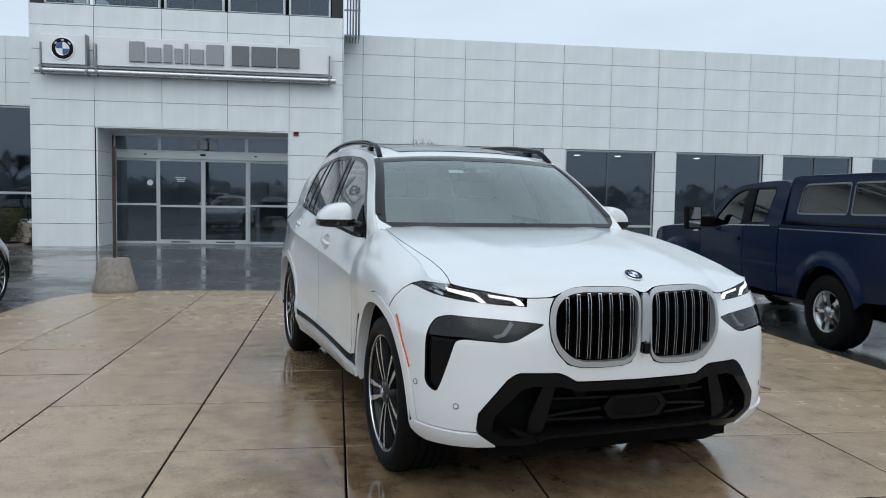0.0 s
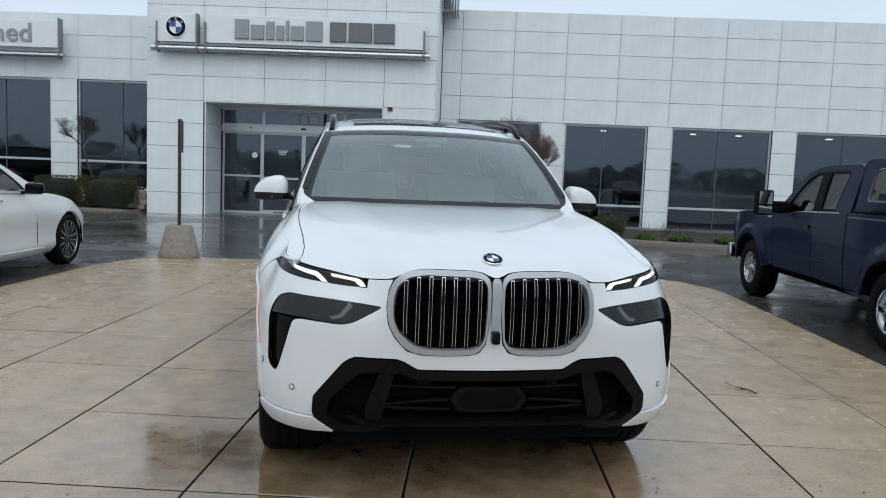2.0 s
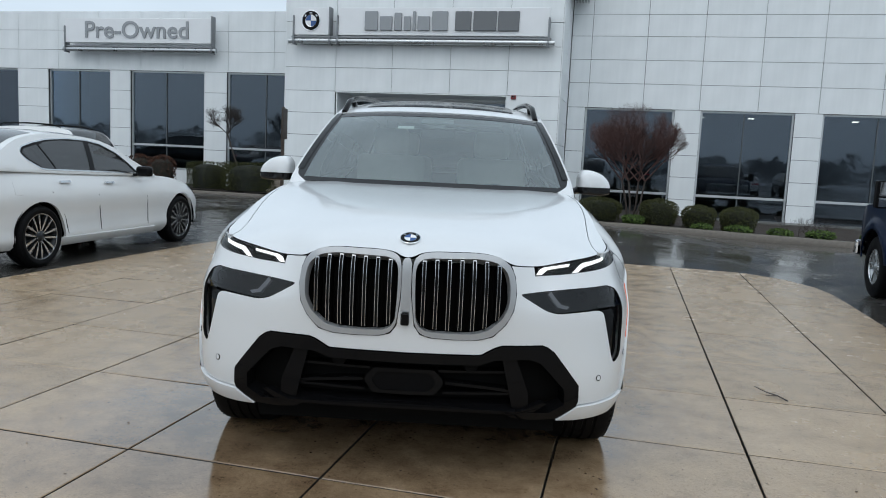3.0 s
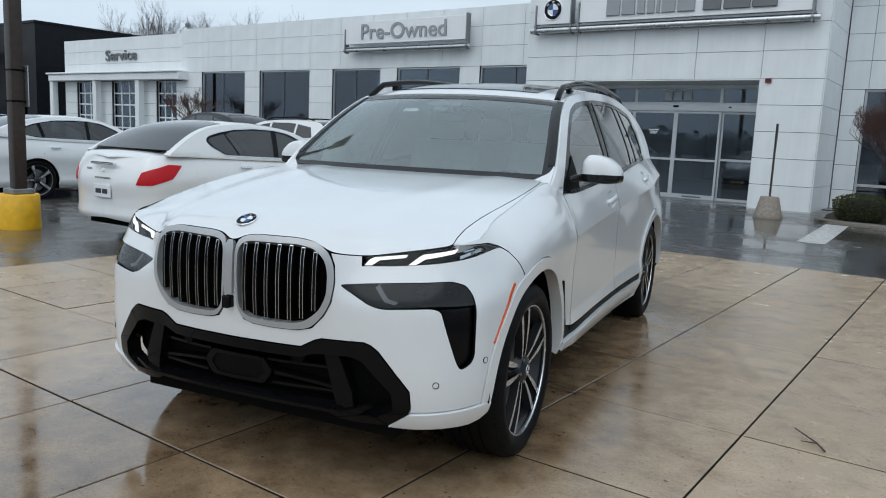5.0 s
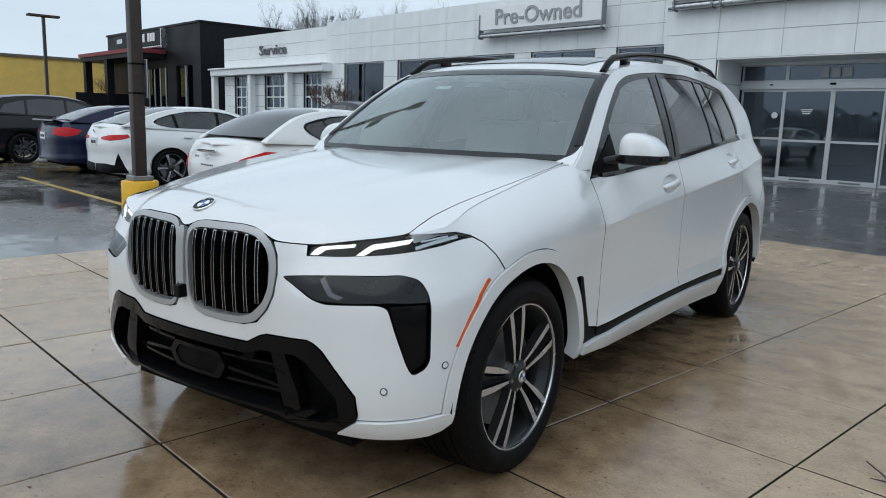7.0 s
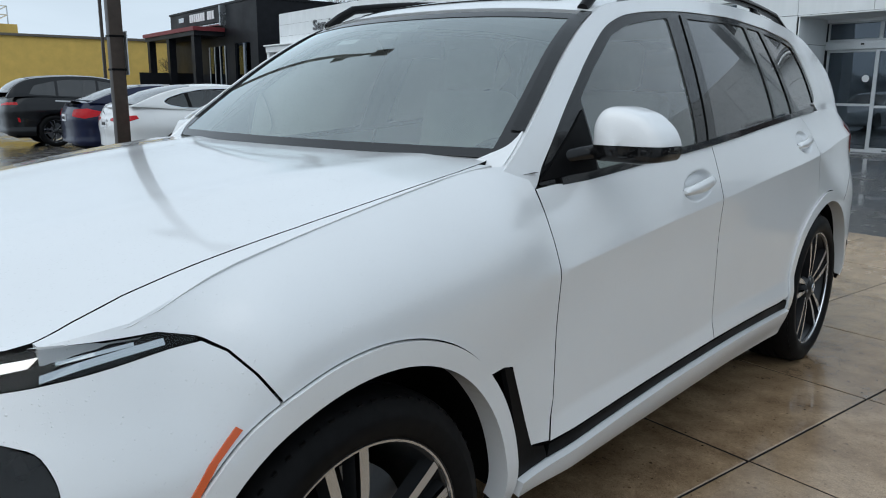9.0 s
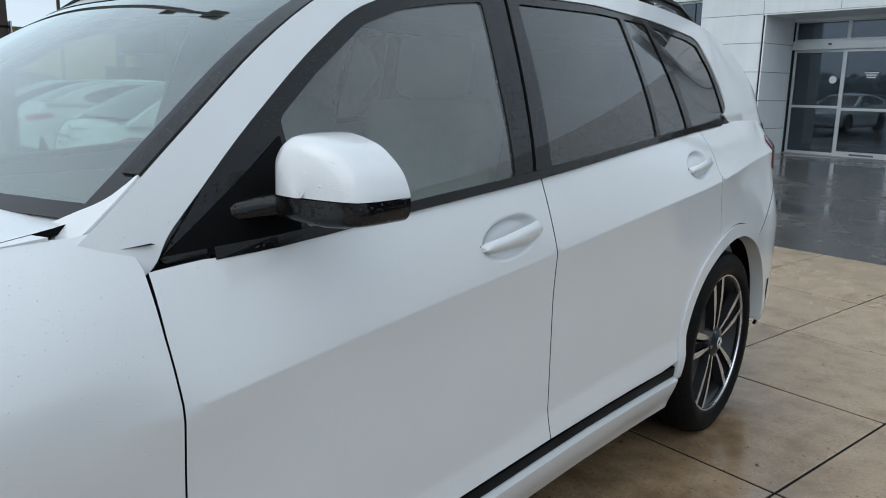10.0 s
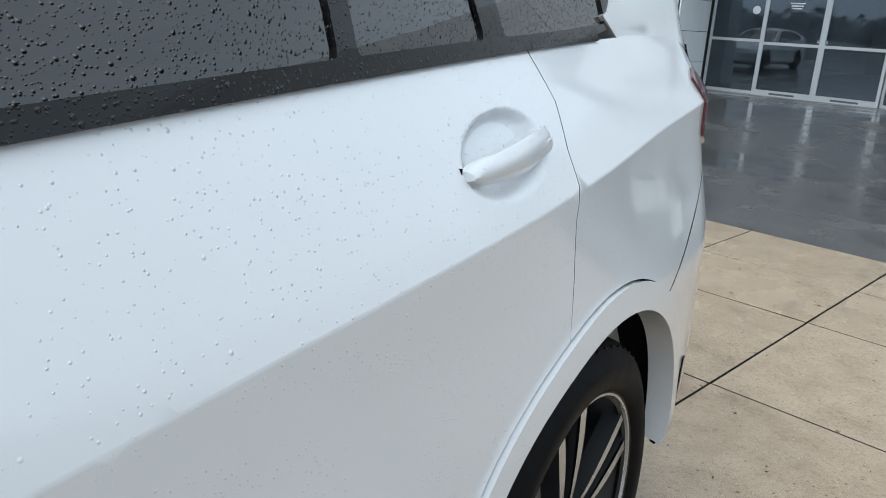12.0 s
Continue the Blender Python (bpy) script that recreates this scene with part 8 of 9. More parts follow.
# white fastback
TOPS2 = [(-0.85, 0.66), (-0.55, 0.83), (0.0, 0.94), (0.6, 0.985), (1.0, 0.99), (2.2, 1.02), (3.0, 1.06), (3.6, 1.10), (3.80, 1.09), (3.90, 1.06)]
B = parked_car("fastback_car", "white electric fastback car on wet asphalt", M_WHITE_PLAIN, 0.92, 0.85, 2.86, 1.07, TOPS2,
    [(0.6, 0.995), (1.0, 1.18), (1.38, 1.36), (1.75, 1.43), (2.2, 1.448), (2.7, 1.41), (3.15, 1.30), (3.55, 1.15), (3.68, 1.10)], 0.83, 0.21, zb=0.19, wheel_r=0.345, rim_r=0.262, arch=0.385,
    panes=[[(1.06, 1.035), (1.84, 1.05), (1.80, 1.378), (1.58, 1.342), (1.34, 1.25), (1.15, 1.13)], [(1.90, 1.052), (2.66, 1.075), (2.70, 1.328), (2.4, 1.372), (1.86, 1.382)], [(2.72, 1.078), (3.02, 1.125), (3.10, 1.17), (3.04, 1.222), (2.76, 1.312)]], ws_v=0.28, rear_v=0.64, spokes=5, twin=False, pane_mat=M_CARGLASS,
    dlo=[(1.0, 1.018), (2.80, 1.068), (3.05, 1.115), (3.15, 1.17), (3.07, 1.235), (2.8, 1.322), (2.45, 1.384), (2.1, 1.398), (1.8, 1.392), (1.55, 1.355), (1.30, 1.25), (1.12, 1.12)])
s2, s3 = B["find_s"](1.89), B["find_s"](2.76)
seam(B, [(s2, 1.02), (s2 + 0.02, 0.75), (s2 - 0.02, 0.33)])
seam(B, [(s3 + 0.06, 1.05), (s3 - 0.02, 0.8), (s3 - 0.22, 0.42)])
handle(B, 1.70, 0.86, M_SATIN)
handle(B, 2.52, 0.90, M_SATIN)
car_mirror(B, 0.99, 1.08, 1.06, M_WHITE_PLAIN)
se = B["send"]
lamp_skin(B, "tail_lamp", [(se - 0.88, 0.86), (se - 1.02, 0.90), (se - 0.98, 0.95), (se - 0.6, 0.93), (se - 0.32, 0.885), (se - 0.34, 0.85), (se - 0.62, 0.83)], M_RED, 0.008, "slim dark red tail lamp")
lamp_skin(B, "rear_diffuser", [(se - 0.02, 0.26), (se - 0.02, 0.40), (se - 0.45, 0.42), (se - 0.72, 0.40), (se - 0.80, 0.62), (se - 0.90, 0.40), (se - 0.98, 0.26)], M_BLACK_MATTE, 0.006)
lamp_skin(B, "fuel_flap", [(s3 + 0.40, 0.80), (s3 + 0.58, 0.80), (s3 + 0.58, 0.93), (s3 + 0.40, 0.93)], M_WHITE_PLAIN, 0.002)
plate(B, 3.925, 0.80, M_BADGE_WHITE)
roundel(B["car"], pose(0, 3.915, 0.985, -75, 0, 180), 0.04)
B["car"].matrix_world = pose(-11.95, 6.78, -0.03, 0, 0, 180)

# navy saloon
N = parked_car("navy_saloon", "dark navy blue saloon on wet asphalt", M_NAVY, 0.93, 0.92, 2.83, 1.12, [(a, b + 0.01) for a, b in TOPS2],
    [(0.5, 0.99), (0.95, 1.18), (1.35, 1.37), (1.75, 1.44), (2.2, 1.45), (2.7, 1.41), (3.15, 1.29), (3.5, 1.16), (3.62, 1.11)], 0.83, 0.21, zb=0.2, wheel_r=0.335, rim_r=0.24, arch=0.38,
    panes=[[(1.05, 1.04), (1.86, 1.05), (1.84, 1.385), (1.6, 1.36), (1.36, 1.28), (1.14, 1.14)], [(1.92, 1.05), (2.72, 1.08), (2.68, 1.31), (2.4, 1.38), (1.90, 1.39)]], ws_v=0.28, rear_v=0.64)
se = N["send"]
lamp_skin(N, "tail_lamp", [(se - 1.12, 0.84), (se - 1.22, 0.93), (se - 0.95, 0.99), (se - 0.55, 0.97), (se - 0.55, 0.84), (se - 0.9, 0.80)], M_RED, 0.01, "bright red tail lamp")
plate(N, 3.945, 0.80, M_BADGE_WHITE)
handle(N, 1.7, 0.9, M_NAVY)
car_mirror(N, 0.99, 1.05, 1.06, M_NAVY)
part("boot_spoiler", sheet([[(u * 0.72, y, z) for u in steps(-1, 1, 8)] for y, z in ((3.72, 1.125), (3.93, 1.145), (3.95, 1.115))]), M_GREYCAR, N["car"])
N["car"].matrix_world = pose(-15.2, 6.82, -0.03, 0, 0, 180)

# dark SUV
TOPS3 = [(-0.85, 0.80), (-0.6, 0.96), (0.0, 1.06), (0.6, 1.11), (1.0, 1.12), (2.2, 1.15), (3.2, 1.20), (3.75, 1.20), (3.95, 1.15)]
U = parked_car("dark_suv", "black SUV on wet asphalt", M_GREYCAR, 0.97, 0.88, 3.0, 1.07, TOPS3,
    [(0.6, 1.12), (1.0, 1.32), (1.4, 1.54), (1.8, 1.645), (2.4, 1.68), (3.0, 1.655), (3.5, 1.58), (3.80, 1.42), (3.97, 1.19)], 0.87, 0.21, zb=0.24, wheel_r=0.38, rim_r=0.27, arch=0.43,
    panes=[[(1.12, 1.15), (1.92, 1.17), (1.90, 1.585), (1.66, 1.55), (1.38, 1.44), (1.2, 1.28)], [(1.98, 1.175), (2.86, 1.21), (2.84, 1.58), (2.5, 1.612), (1.96, 1.60)], [(2.92, 1.215), (3.5, 1.25), (3.36, 1.46), (2.90, 1.57)]], ws_v=0.28, rear_v=0.80, chrome_dlo=False)
se = U["send"]
lamp_skin(U, "tail_lamp", [(se - 1.02, 1.00), (se - 0.6, 0.99), (se - 0.3, 0.97), (se - 0.3, 1.01), (se - 0.6, 1.05), (se - 1.0, 1.06)], M_RED, 0.008)
lamp_skin(U, "side_reflector", [(se - 1.05, 0.60), (se - 1.0, 0.60), (se - 0.98, 0.70), (se - 1.03, 0.70)], M_RED, 0.004)
car_mirror(U, 1.04, 1.12, 1.18, M_GREYCAR)
handle(U, 1.75, 1.0, M_GREYCAR)
U["car"].matrix_world = pose(-19.3, 6.3, -0.03, 0, 0, 180)
copy_thing(U["car"], pose(-20.3, 13.2, -0.03, 0, 0, -92) @ Matrix.Diagonal((1.05, 1.05, 1.1, 1)))

# white SUV parked across
V = parked_car("white_suv", "white SUV with black roof rails parked on asphalt", M_WHITE_PLAIN, 0.95, 0.88, 2.86, 0.98, TOPS3,
    [(0.6, 1.12), (1.0, 1.32), (1.4, 1.54), (1.8, 1.63), (2.4, 1.66), (3.0, 1.65), (3.5, 1.60), (3.66, 1.45), (3.80, 1.19)], 0.86, 0.19, zb=0.24, wheel_r=0.36, rim_r=0.25, arch=0.41,
    panes=[[(1.12, 1.15), (1.92, 1.17), (1.90, 1.575), (1.66, 1.54), (1.38, 1.44), (1.2, 1.28)], [(1.98, 1.175), (2.80, 1.21), (2.78, 1.58), (2.5, 1.595), (1.96, 1.59)], [(2.86, 1.215), (3.42, 1.24), (3.30, 1.50), (2.84, 1.57)]], ws_v=0.28, rear_v=0.80, chrome_dlo=False)
se = V["send"]
lamp_skin(V, "tail_lamp", [(se - 1.0, 0.95), (se - 0.6, 0.97), (se - 0.6, 1.09), (se - 1.0, 1.12)], M_RED, 0.008)
for sd in (1, -1):
    part("roof_rail", tube_bm([(sd * 0.60, y, z) for y, z in ((1.75, 1.66), (1.9, 1.715), (2.5, 1.74), (3.1, 1.72), (3.3, 1.67))], 0.016, 8), M_BLACK_MATTE, V["car"])
V["car"].matrix_world = pose(-14.9, 11.3, -0.03, 0, 0, -84)

# dark blue pickup with a cap over its bed: slab sides, front axle at the origin, nose towards -y
def pickup(m):
    truck = thing("pickup_truck", pose(0, 0, 0), "dark blue pickup truck with a matching bed cap", "truck")
    W, WB, HUBZ, ARCH = 0.985, 3.70, 0.405, 0.50
    cen = (0, 1.85, 0.5)

    def flank(y, z):
        x = W - 0.016 * ((z - 0.92) / 0.4) ** 2
        if z < 0.73:
            x -= 0.006 + 0.03 * (0.73 - z)
        x -= 0.10 * smooth01(-0.45, -0.98, y)
        for yc in (0.0, WB):
            x += 0.045 * smooth01(ARCH + 0.17, ARCH + 0.05, math.hypot(y - yc, z - HUBZ))
        return (x, y, z)

    cab = lambda y, z: (W - 0.035 - 0.26 * max(0, z - 1.27) ** 1.1, y, z)
    cap = lambda y, z: (W - 0.055 - 0.13 * max(0, z - 1.33) - 0.9 * max(0, z - 1.83) ** 2, y, z)
    belt_ = lambda y: lerp_table(y, [(0.80, 1.245), (0.95, 1.225), (1.15, 1.225), (1.38, 1.27), (1.6, 1.285), (2.74, 1.315)])
    fender = [(-0.97, 0.62), (-0.97, 1.02), (-0.93, 1.12), (-0.80, 1.175), (-0.4, 1.21), (0.2, 1.24), (0.772, 1.255), (0.772, 0.56), (0.60, 0.50)] + arc(0, HUBZ, ARCH, 8, 172, 22) + [(-0.60, 0.56)]
    fdoor = [(0.780, 0.52)] + [(0.780, 1.245)] + [(y, belt_(y)) for y in steps(0.85, 1.945, 10)] + [(1.945, 0.52)]
    rdoor_ = [(1.953, 0.52)] + [(y, belt_(y)) for y in steps(1.953, 2.735, 5)] + [(2.735, 0.50)]
    bed = [(2.757, 0.50), (2.757, 1.335), (4.93, 1.345), (4.93, 0.62), (4.30, 0.58)] + arc(WB, HUBZ, ARCH, 8, 172, 24) + [(3.15, 0.50)]
    cab_line = [(y, belt_(y)) for y in steps(2.735, 0.80, 12)] + [(0.84, 1.30), (1.10, 1.52), (1.36, 1.735), (1.50, 1.80), (1.75, 1.845), (2.2, 1.868), (2.62, 1.868), (2.70, 1.84), (2.735, 1.78)]
    lights = ([(1.06, 1.252), (1.32, 1.272), (1.84, 1.305), (1.815, 1.775), (1.68, 1.768), (1.52, 1.72), (1.40, 1.645), (1.18, 1.44)], [(2.02, 1.33), (2.38, 1.345), (2.46, 1.75), (2.43, 1.785), (2.0, 1.785)])
    cap_line = [(2.80, 1.352), (4.90, 1.36), (4.88, 1.86), (4.80, 1.905), (3.0, 1.915), (2.86, 1.90), (2.82, 1.85)]
    cap_lights = ([(3.02, 1.47), (3.90, 1.475), (3.90, 1.815), (3.14, 1.81), (3.07, 1.76)], [(3.96, 1.475), (4.74, 1.48), (4.74, 1.815), (3.96, 1.815)])
    for sd in (1, -1):
        for nm, line in (("fender", fender), ("front_door", fdoor), ("rear_door", rdoor_), ("bed_side", bed)):
            skin(nm, line, flank, M_TRUCKBLUE, truck, step=0.05, rim=0.02, side=sd, centre=cen)
        skin("cab_side", cab_line, cab, M_TRUCKBLUE, truck, [rounded(p, 0.03, 3) for p in lights], step=0.06, rim=0.02, side=sd, centre=cen)
        skin("cap_side", cap_line, cap, M_TRUCKBLUE, truck, [rounded(p, 0.04, 3) for p in cap_lights], step=0.08, rim=0.02, side=sd, centre=cen)
        for p in lights:
            q = rounded(p, 0.03, 3)
            skin("side_window", q, cab, M_CARGLASS, truck, step=0.1, rim=0.004, offset=-0.012, side=sd, centre=cen)
            part("window_seal", ribbon(bmesh.new(), densify(q, 0.08) + [q[0]], cab, 0.03, 0.002, 0.012, (0.5, 0.8), side=sd, centre=cen), M_BLACK_MATTE, truck)
        skin("pillar_panel", [(1.86, 1.31), (2.0, 1.325), (1.985, 1.79), (1.83, 1.785)], cab, M_BLACK_MATTE, truck, step=0.06, rim=0.004, offset=0.003, side=sd, centre=cen)
        for p in cap_lights:
            q = rounded(p, 0.04, 3)
            skin("cap_window", q, cap, M_PRIVACY, truck, step=0.1, rim=0.004, offset=-0.006, side=sd, centre=cen)
            part("window_seal", ribbon(bmesh.new(), densify(q, 0.08) + [q[0]], cap, 0.022, 0.004, 0.012, (0.5, 0.8), side=sd, centre=cen), M_STEEL_DARK, truck)
        # bright lines along the belt, the bed rail and the cap's foot
        part("belt_trim", ribbon(bmesh.new(), [(y, belt_(y) + 0.006) for y in steps(1.20, 2.50, 10)], cab, 0.012, 0.006, 0.01, (0, 1), side=sd, centre=cen), M_STEEL, truck)
        part("bed_rail", ribbon(bmesh.new(), [(y, 1.283 + 0.004 * (y - 2.76)) for y in steps(2.76, 4.92, 10)], flank, 0.012, 0.005, 0.01, (0, 1), side=sd, centre=cen), M_STEEL_DARK, truck)
        part("cap_foot", ribbon(bmesh.new(), [(y, 1.362) for y in steps(2.80, 4.90, 10)], cap, 0.03, 0.012, 0.03, (0, 1), side=sd, centre=cen), M_BLACK, truck)
        part("body_line", ribbon(bmesh.new(), [(y, 0.735) for y in steps(0.62, 3.0, 12)], flank, 0.006, 0.002, 0.006, (0, 1), side=sd, centre=cen), M_NAVY, truck)
        part("door_handle", ribbon(bmesh.new(), [(1.72, 1.115), (1.88, 1.118)], flank, 0.045, 0.022, 0.022, (0, 1), side=sd, centre=cen), M_BLACK, truck)
        part("keyhole_plate", ribbon(bmesh.new(), [(1.75, 1.055), (1.86, 1.057)], flank, 0.03, 0.003, 0.004, (0, 1), side=sd, centre=cen), M_BLACK, truck)
        part("fender_badge", ribbon(bmesh.new(), [(0.56, 1.185), (0.72, 1.188)], flank, 0.035, 0.004, 0.006, (0, 1), side=sd, centre=cen), M_SATIN, truck)
        bm = box_bm(-0.11, -0.06, -0.16, 0.11, 0.07, 0.17, 0.025, 2)
        bmesh.ops.transform(bm, matrix=Matrix.Translation((sd * 1.22, 1.0, 1.37)), verts=bm.verts)
        part("tow_mirror", bm, M_BLACK_MATTE, truck, "tall black towing mirror")
        for z0, z1 in ((1.355, 1.52), (1.23, 1.335)):
            part("mirror_glass", box_bm(sd * 1.22 - 0.085, 1.072, z0, sd * 1.22 + 0.085, 1.078, z1), M_CHROME, truck)
        part("mirror_arm", box_bm(min(sd * 0.90, sd * 1.12), 1.0, 1.25, max(sd * 0.90, sd * 1.12), 1.09, 1.40, 0.02), M_BLACK_MATTE, truck)
        for yc in (0.0, WB):
            bm = bmesh.new()
            lathe(bm, [(ARCH + 0.012, W - 0.04), (ARCH + 0.02, W - 0.42), (0.1, W - 0.43)], 32)
            for v in bm.verts:
                v.co = Vector((sd * v.co.x, v.co.y + yc, v.co.z + HUBZ))
            bmesh.ops.delete(bm, geom=[v for v in bm.verts if v.co.z < 0.46], context="VERTS")
            part("wheel_liner", bm, M_VOID, truck)
            spoke_wheel(truck, pose(sd * (W - 0.02), yc, HUBZ, 0, 0, 0 if sd > 0 else 180), 0.41, 0.28, 0.225, 5, M_CHROME, M_STEEL, False, twist=0.35, label="knobbly black tyre on a chromed five spoke wheel")
    part("hood", sheet([[(u * (W - 0.03 - 0.10 * smooth01(-0.45, -0.98, y)), y, lerp_table(y, [(-0.97, 1.05), (-0.85, 1.16), (-0.4, 1.215), (0.2, 1.245), (0.80, 1.26)]) + 0.05 * (1 - u**4)) for u in steps(-1, 1, 14)] for y in steps(-0.97, 0.84, 14)]), M_TRUCKBLUE, truck, "", 50)
    part("front_panel", box_bm(-0.85, -0.985, 0.62, 0.85, -0.93, 1.06, 0.02), M_STEEL, truck)
    part("front_bumper", box_bm(-0.95, -1.06, 0.46, 0.95, -0.93, 0.68, 0.03, 2), M_CHROME, truck)
    part("windscreen", sheet([[(u * (cab(y, z)[0] - 0.02), y - 0.10 * (1 - u * u), z) for u in steps(-1, 1, 10)] for y, z in ((0.84, 1.27), (1.10, 1.52), (1.36, 1.735), (1.48, 1.80))]), M_CARGLASS, truck, "", 50)
    part("cab_roof", sheet([[(u * (cab(y, z)[0] + 0.004), y, z + 0.035 * (1 - abs(u) ** 3)) for u in steps(-1, 1, 12)] for y, z in ((1.46, 1.785), (1.60, 1.825), (1.75, 1.847), (2.2, 1.87), (2.62, 1.87), (2.735, 1.80))]), M_TRUCKBLUE, truck, "", 50)
    part("cab_back", box_bm(-0.80, 2.71, 0.55, 0.80, 2.735, 1.80), M_TRUCKBLUE, truck)
    part("cap_roof", sheet([[(u * (cap(y, z)[0] + 0.004), y, z + 0.03 * (1 - abs(u) ** 3)) for u in steps(-1, 1, 12)] for y, z in ((2.80, 1.36), (2.83, 1.86), (2.90, 1.905), (3.0, 1.916), (4.80, 1.906), (4.89, 1.86), (4.92, 1.36))]), M_TRUCKBLUE, truck, "", 40)
    part("tailgate", box_bm(-0.90, 4.90, 0.62, 0.90, 4.95, 1.36, 0.015), M_TRUCKBLUE, truck)
    part("cabin_lining", box_bm(-0.80, 1.0, 0.62, 0.80, 2.68, 1.18), M_DASH, truck)
    for x in (-0.4, 0.4):
        part("seat", box_bm(x - 0.25, 1.75, 1.10, x + 0.25, 1.92, 1.62, 0.05, 2), M_DASH, truck)
    bm = tube_bm([(0.45 + 0.19 * math.cos(t), 1.32 - 0.08 * math.sin(t), 1.32 + 0.17 * math.sin(t)) for t in steps(0, 2 * math.pi, 24)], 0.016, 6, cap=False)
    part("steering_wheel", bm, M_DASH, truck)
    part("chassis_rail", box_bm(-0.62, -0.6, 0.36, 0.62, 4.8, 0.56), M_VOID, truck)
    part("exhaust", tube_bm([(0.55, 1.0, 0.40), (0.60, 2.8, 0.38)], 0.04, 8), M_STEEL_DARK, truck)
    truck.matrix_world = m
    return truck


pickup(pose(5.12, 7.40, -0.22, 0, 0, 180))

# ---- cars across the lot, mirrored in the windows ----
for src_, x, y, turn in ((V["car"], -9.0, -14.5, 4), (N["car"], -5.6, -14.2, -3), (U["car"], 1.6, -14.6, 2), (G["car"], 5.0, -14.1, 183), (B["car"], 8.6, -14.4, 0), (U["car"], 12.4, -14.8, 181)):
    copy_thing(src_, pose(x, y, lot_z(x, y), 0, 0, turn))

# ---- the concrete slab: one object a flag, on a bed that shows in the joints ----
GXL = [-4.86, -3.92, -2.95, -2.015, -1.125, -0.225, 0.675, 1.567, 2.455, 3.30]
GYL = [-11.9, -11.0, -10.1, -9.2, -8.25, -7.3, -6.4, -5.45, -4.5, -3.6, -2.65, -1.72, -0.79, 0.14, 1.072, 1.960, 2.925, 3.865, 4.80, 5.76, 6.45, 7.18]


def slab_outline():
    pts = [(-4.86, -12), (3.30, -12), (3.30, 5.6), (3.22, 6.2), (2.98, 6.75), (2.55, 7.12), (2.0, 7.18), (-3.5, 7.18), (-4.25, 7.10), (-4.62, 6.75), (-4.80, 6.2), (-4.86, 5.6)]
    return pts


def clip_poly(poly, x0, x1, y0, y1):
    """A polygon cut to a rectangle."""
    for axis, lim, keep_less in ((0, x0, False), (0, x1, True), (1, y0, False), (1, y1, True)):
        out = []
        for p, q in zip(poly, poly[1:] + poly[:1]):
            ip, iq = (p[axis] <= lim) == keep_less or p[axis] == lim, (q[axis] <= lim) == keep_less or q[axis] == lim
            if ip:
                out.append(p)
            if ip != iq:
                t = (lim - p[axis]) / (q[axis] - p[axis])
                out.append((p[0] + t * (q[0] - p[0]), p[1] + t * (q[1] - p[1])))
        poly = out
        if len(poly) < 3:
            return []
    return poly


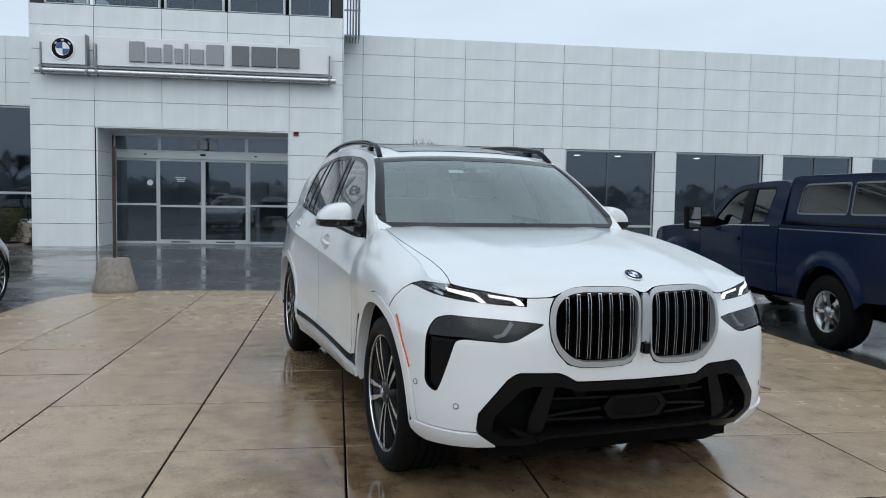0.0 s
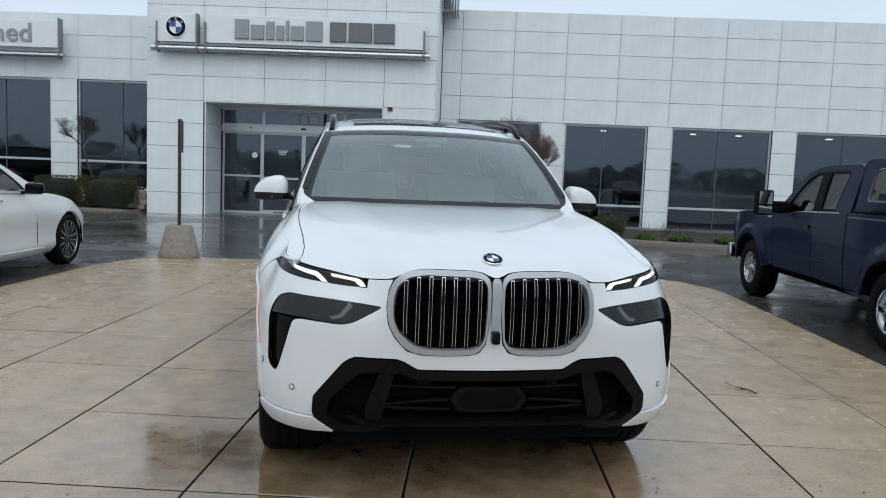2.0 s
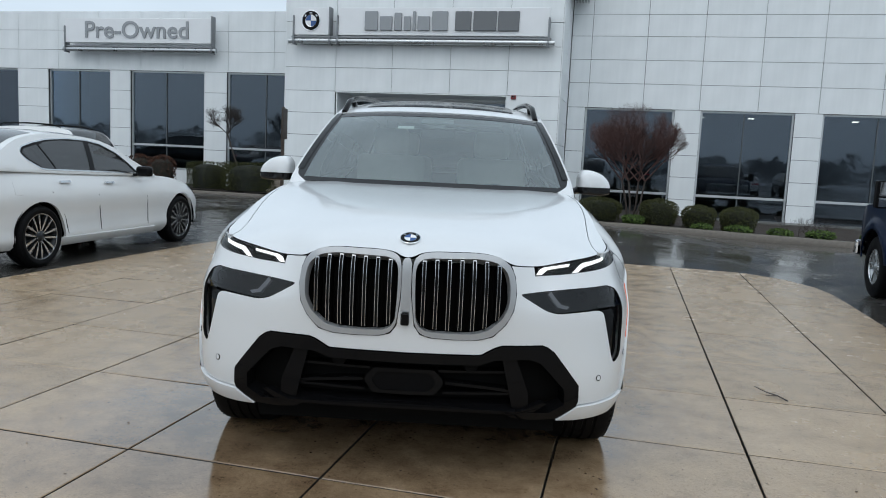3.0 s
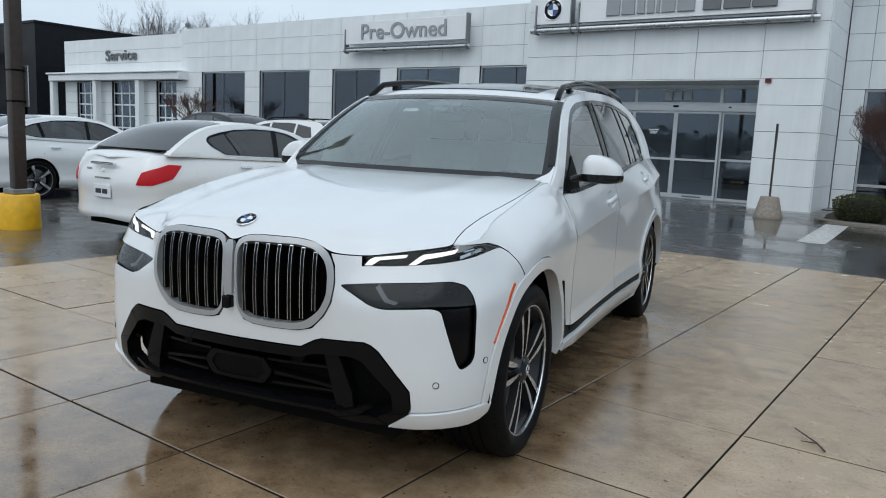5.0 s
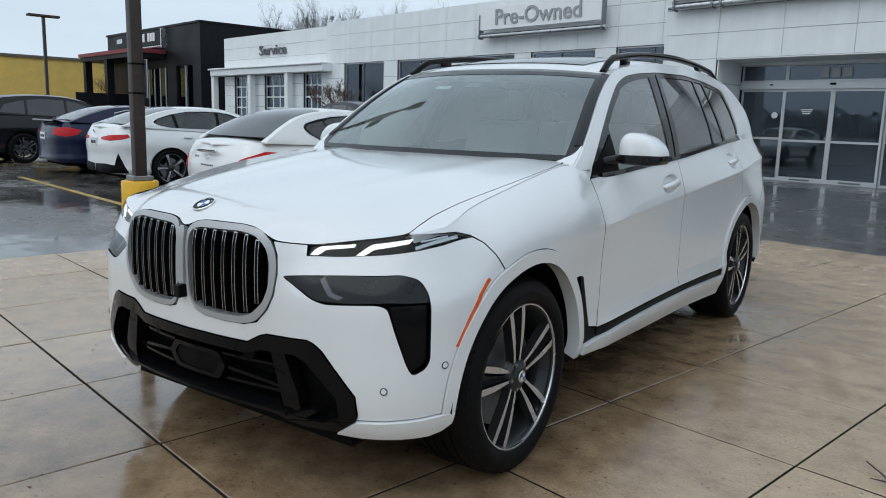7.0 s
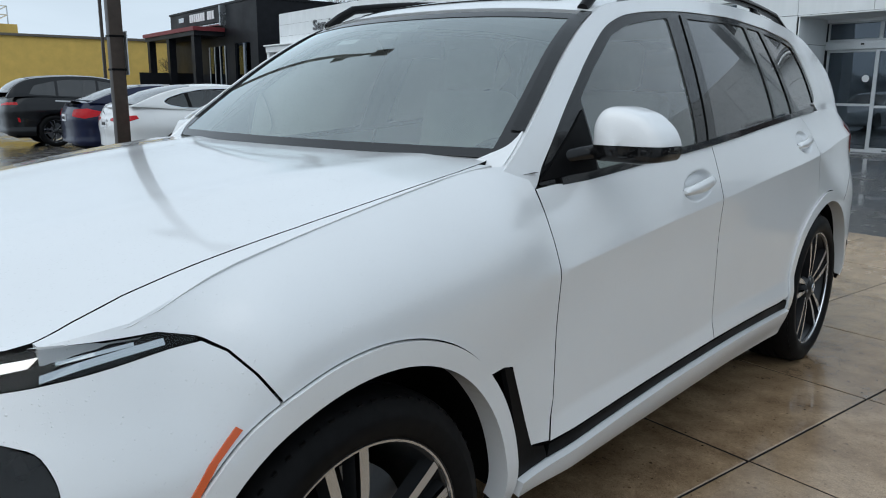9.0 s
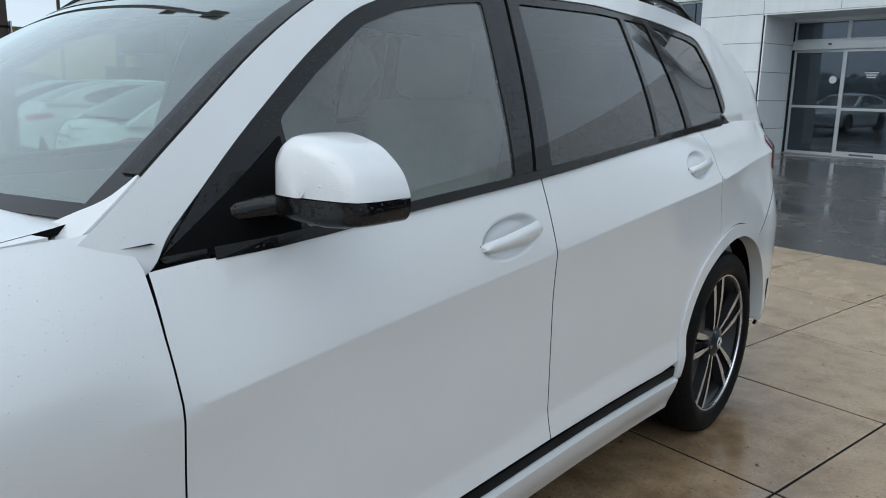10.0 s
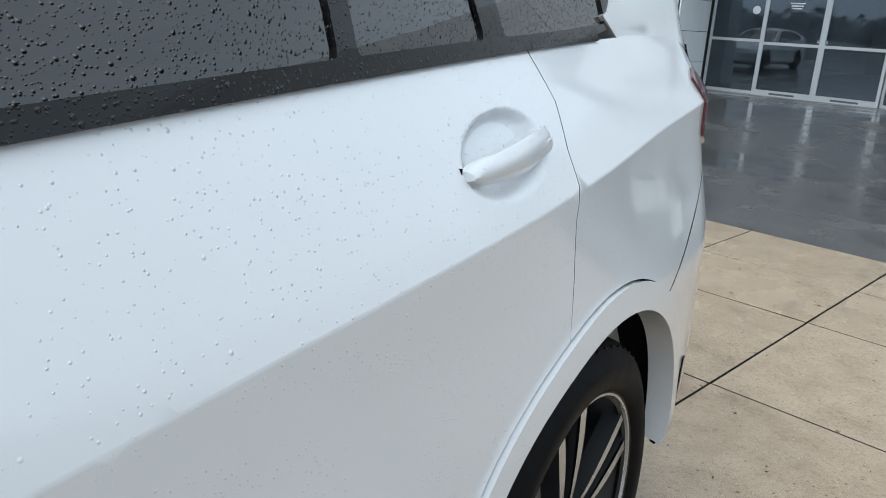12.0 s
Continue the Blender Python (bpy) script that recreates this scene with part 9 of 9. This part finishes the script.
M_BED = textured("dark_joint_bed", (0.022, 0.018, 0.015), 0.9, 40, 0.3)
bm = bmesh.new()
base = [bm.verts.new((x, y, -0.03)) for x, y in slab_outline()]
bm.faces.new(base)
low_ = [bm.verts.new((x * 1.0, y, -0.28)) for x, y in slab_outline()]
for i in range(len(base)):
    bm.faces.new((base[i], low_[i], low_[(i + 1) % len(base)], base[(i + 1) % len(base)]))
bmesh.ops.recalc_face_normals(bm, faces=bm.faces)
pavement = setting("pavement", bm, M_BED, "damp tan concrete slab scored into square flags", "pavement")
prng = random.Random(4)
for x0, x1 in zip(GXL, GXL[1:]):
    for y0, y1 in zip(GYL, GYL[1:]):
        gx_, gy_ = 0.0052, 0.0062
        poly = clip_poly(slab_outline(), x0 + gx_, x1 - gx_, y0 + gy_, y1 - gy_)
        if len(poly) < 3:
            continue
        cx, cy = sum(p[0] for p in poly) / len(poly), sum(p[1] for p in poly) / len(poly)
        bm = bmesh.new()
        hi = [bm.verts.new((p[0] - cx, p[1] - cy, -0.003)) for p in poly]
        inn = [bm.verts.new(((p[0] - cx) * (1 - 0.008), (p[1] - cy) * (1 - 0.008), 0.0)) for p in poly]
        lo = [bm.verts.new((p[0] - cx, p[1] - cy, -0.05)) for p in poly]
        bm.faces.new(inn)
        n = len(poly)
        for i in range(n):
            j = (i + 1) % n
            bm.faces.new((hi[i], hi[j], inn[j], inn[i]))
            # the flag's sides take the dark colour of the bed
            bm.faces.new((lo[i], lo[j], hi[j], hi[i])).material_index = 1
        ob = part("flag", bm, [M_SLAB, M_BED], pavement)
        ob.matrix_world = pose(cx, cy, prng.uniform(-0.0015, 0.0), prng.uniform(-0.12, 0.12), prng.uniform(-0.12, 0.12), 0)

# twig and bits of litter
tw = thing("twig", pose(1.86, 1.19, 0.004, 0, 0, 52), "small forked dry twig on the concrete", "twig")
bm = bmesh.new()
tube(bm, [(-0.02, -0.10, 0.004), (0.0, -0.03, 0.012), (0.025, 0.05, 0.006), (0.0, 0.12, 0.03)], 0.005, 5, True, 0.003)
tube(bm, [(0.0, -0.03, 0.012), (-0.05, 0.02, 0.008)], 0.004, 5, True, 0.002)
part("stem", bm, M_BARK, tw)
lr = random.Random(9)
verts, faces = [], []
for _ in range(1500):
    x, y = lr.uniform(-4.5, 3.0), lr.uniform(-3, 6.9)
    a, s = lr.uniform(0, 6.28), 0.003 + 0.010 * lr.random() ** 2.5
    i = len(verts)
    verts += [(x + s * math.cos(a), y + s * math.sin(a), 0.002), (x + s * 0.4 * math.cos(a + 1.7), y + s * 0.4 * math.sin(a + 1.7), 0.004), (x - s * math.cos(a), y - s * math.sin(a), 0.003), (x + s * 0.4 * math.cos(a - 1.5), y + s * 0.4 * math.sin(a - 1.5), 0.002)]
    faces.append((i, i + 1, i + 2, i + 3))
me = bpy.data.meshes.new("leaf_litter")
me.from_pydata(verts, [], faces)
me.materials.append(M_LEAF_BROWN)
tagged(new("leaf_litter", me), "scattered brown leaf crumbs on the slab", "litter", "", "stuff")
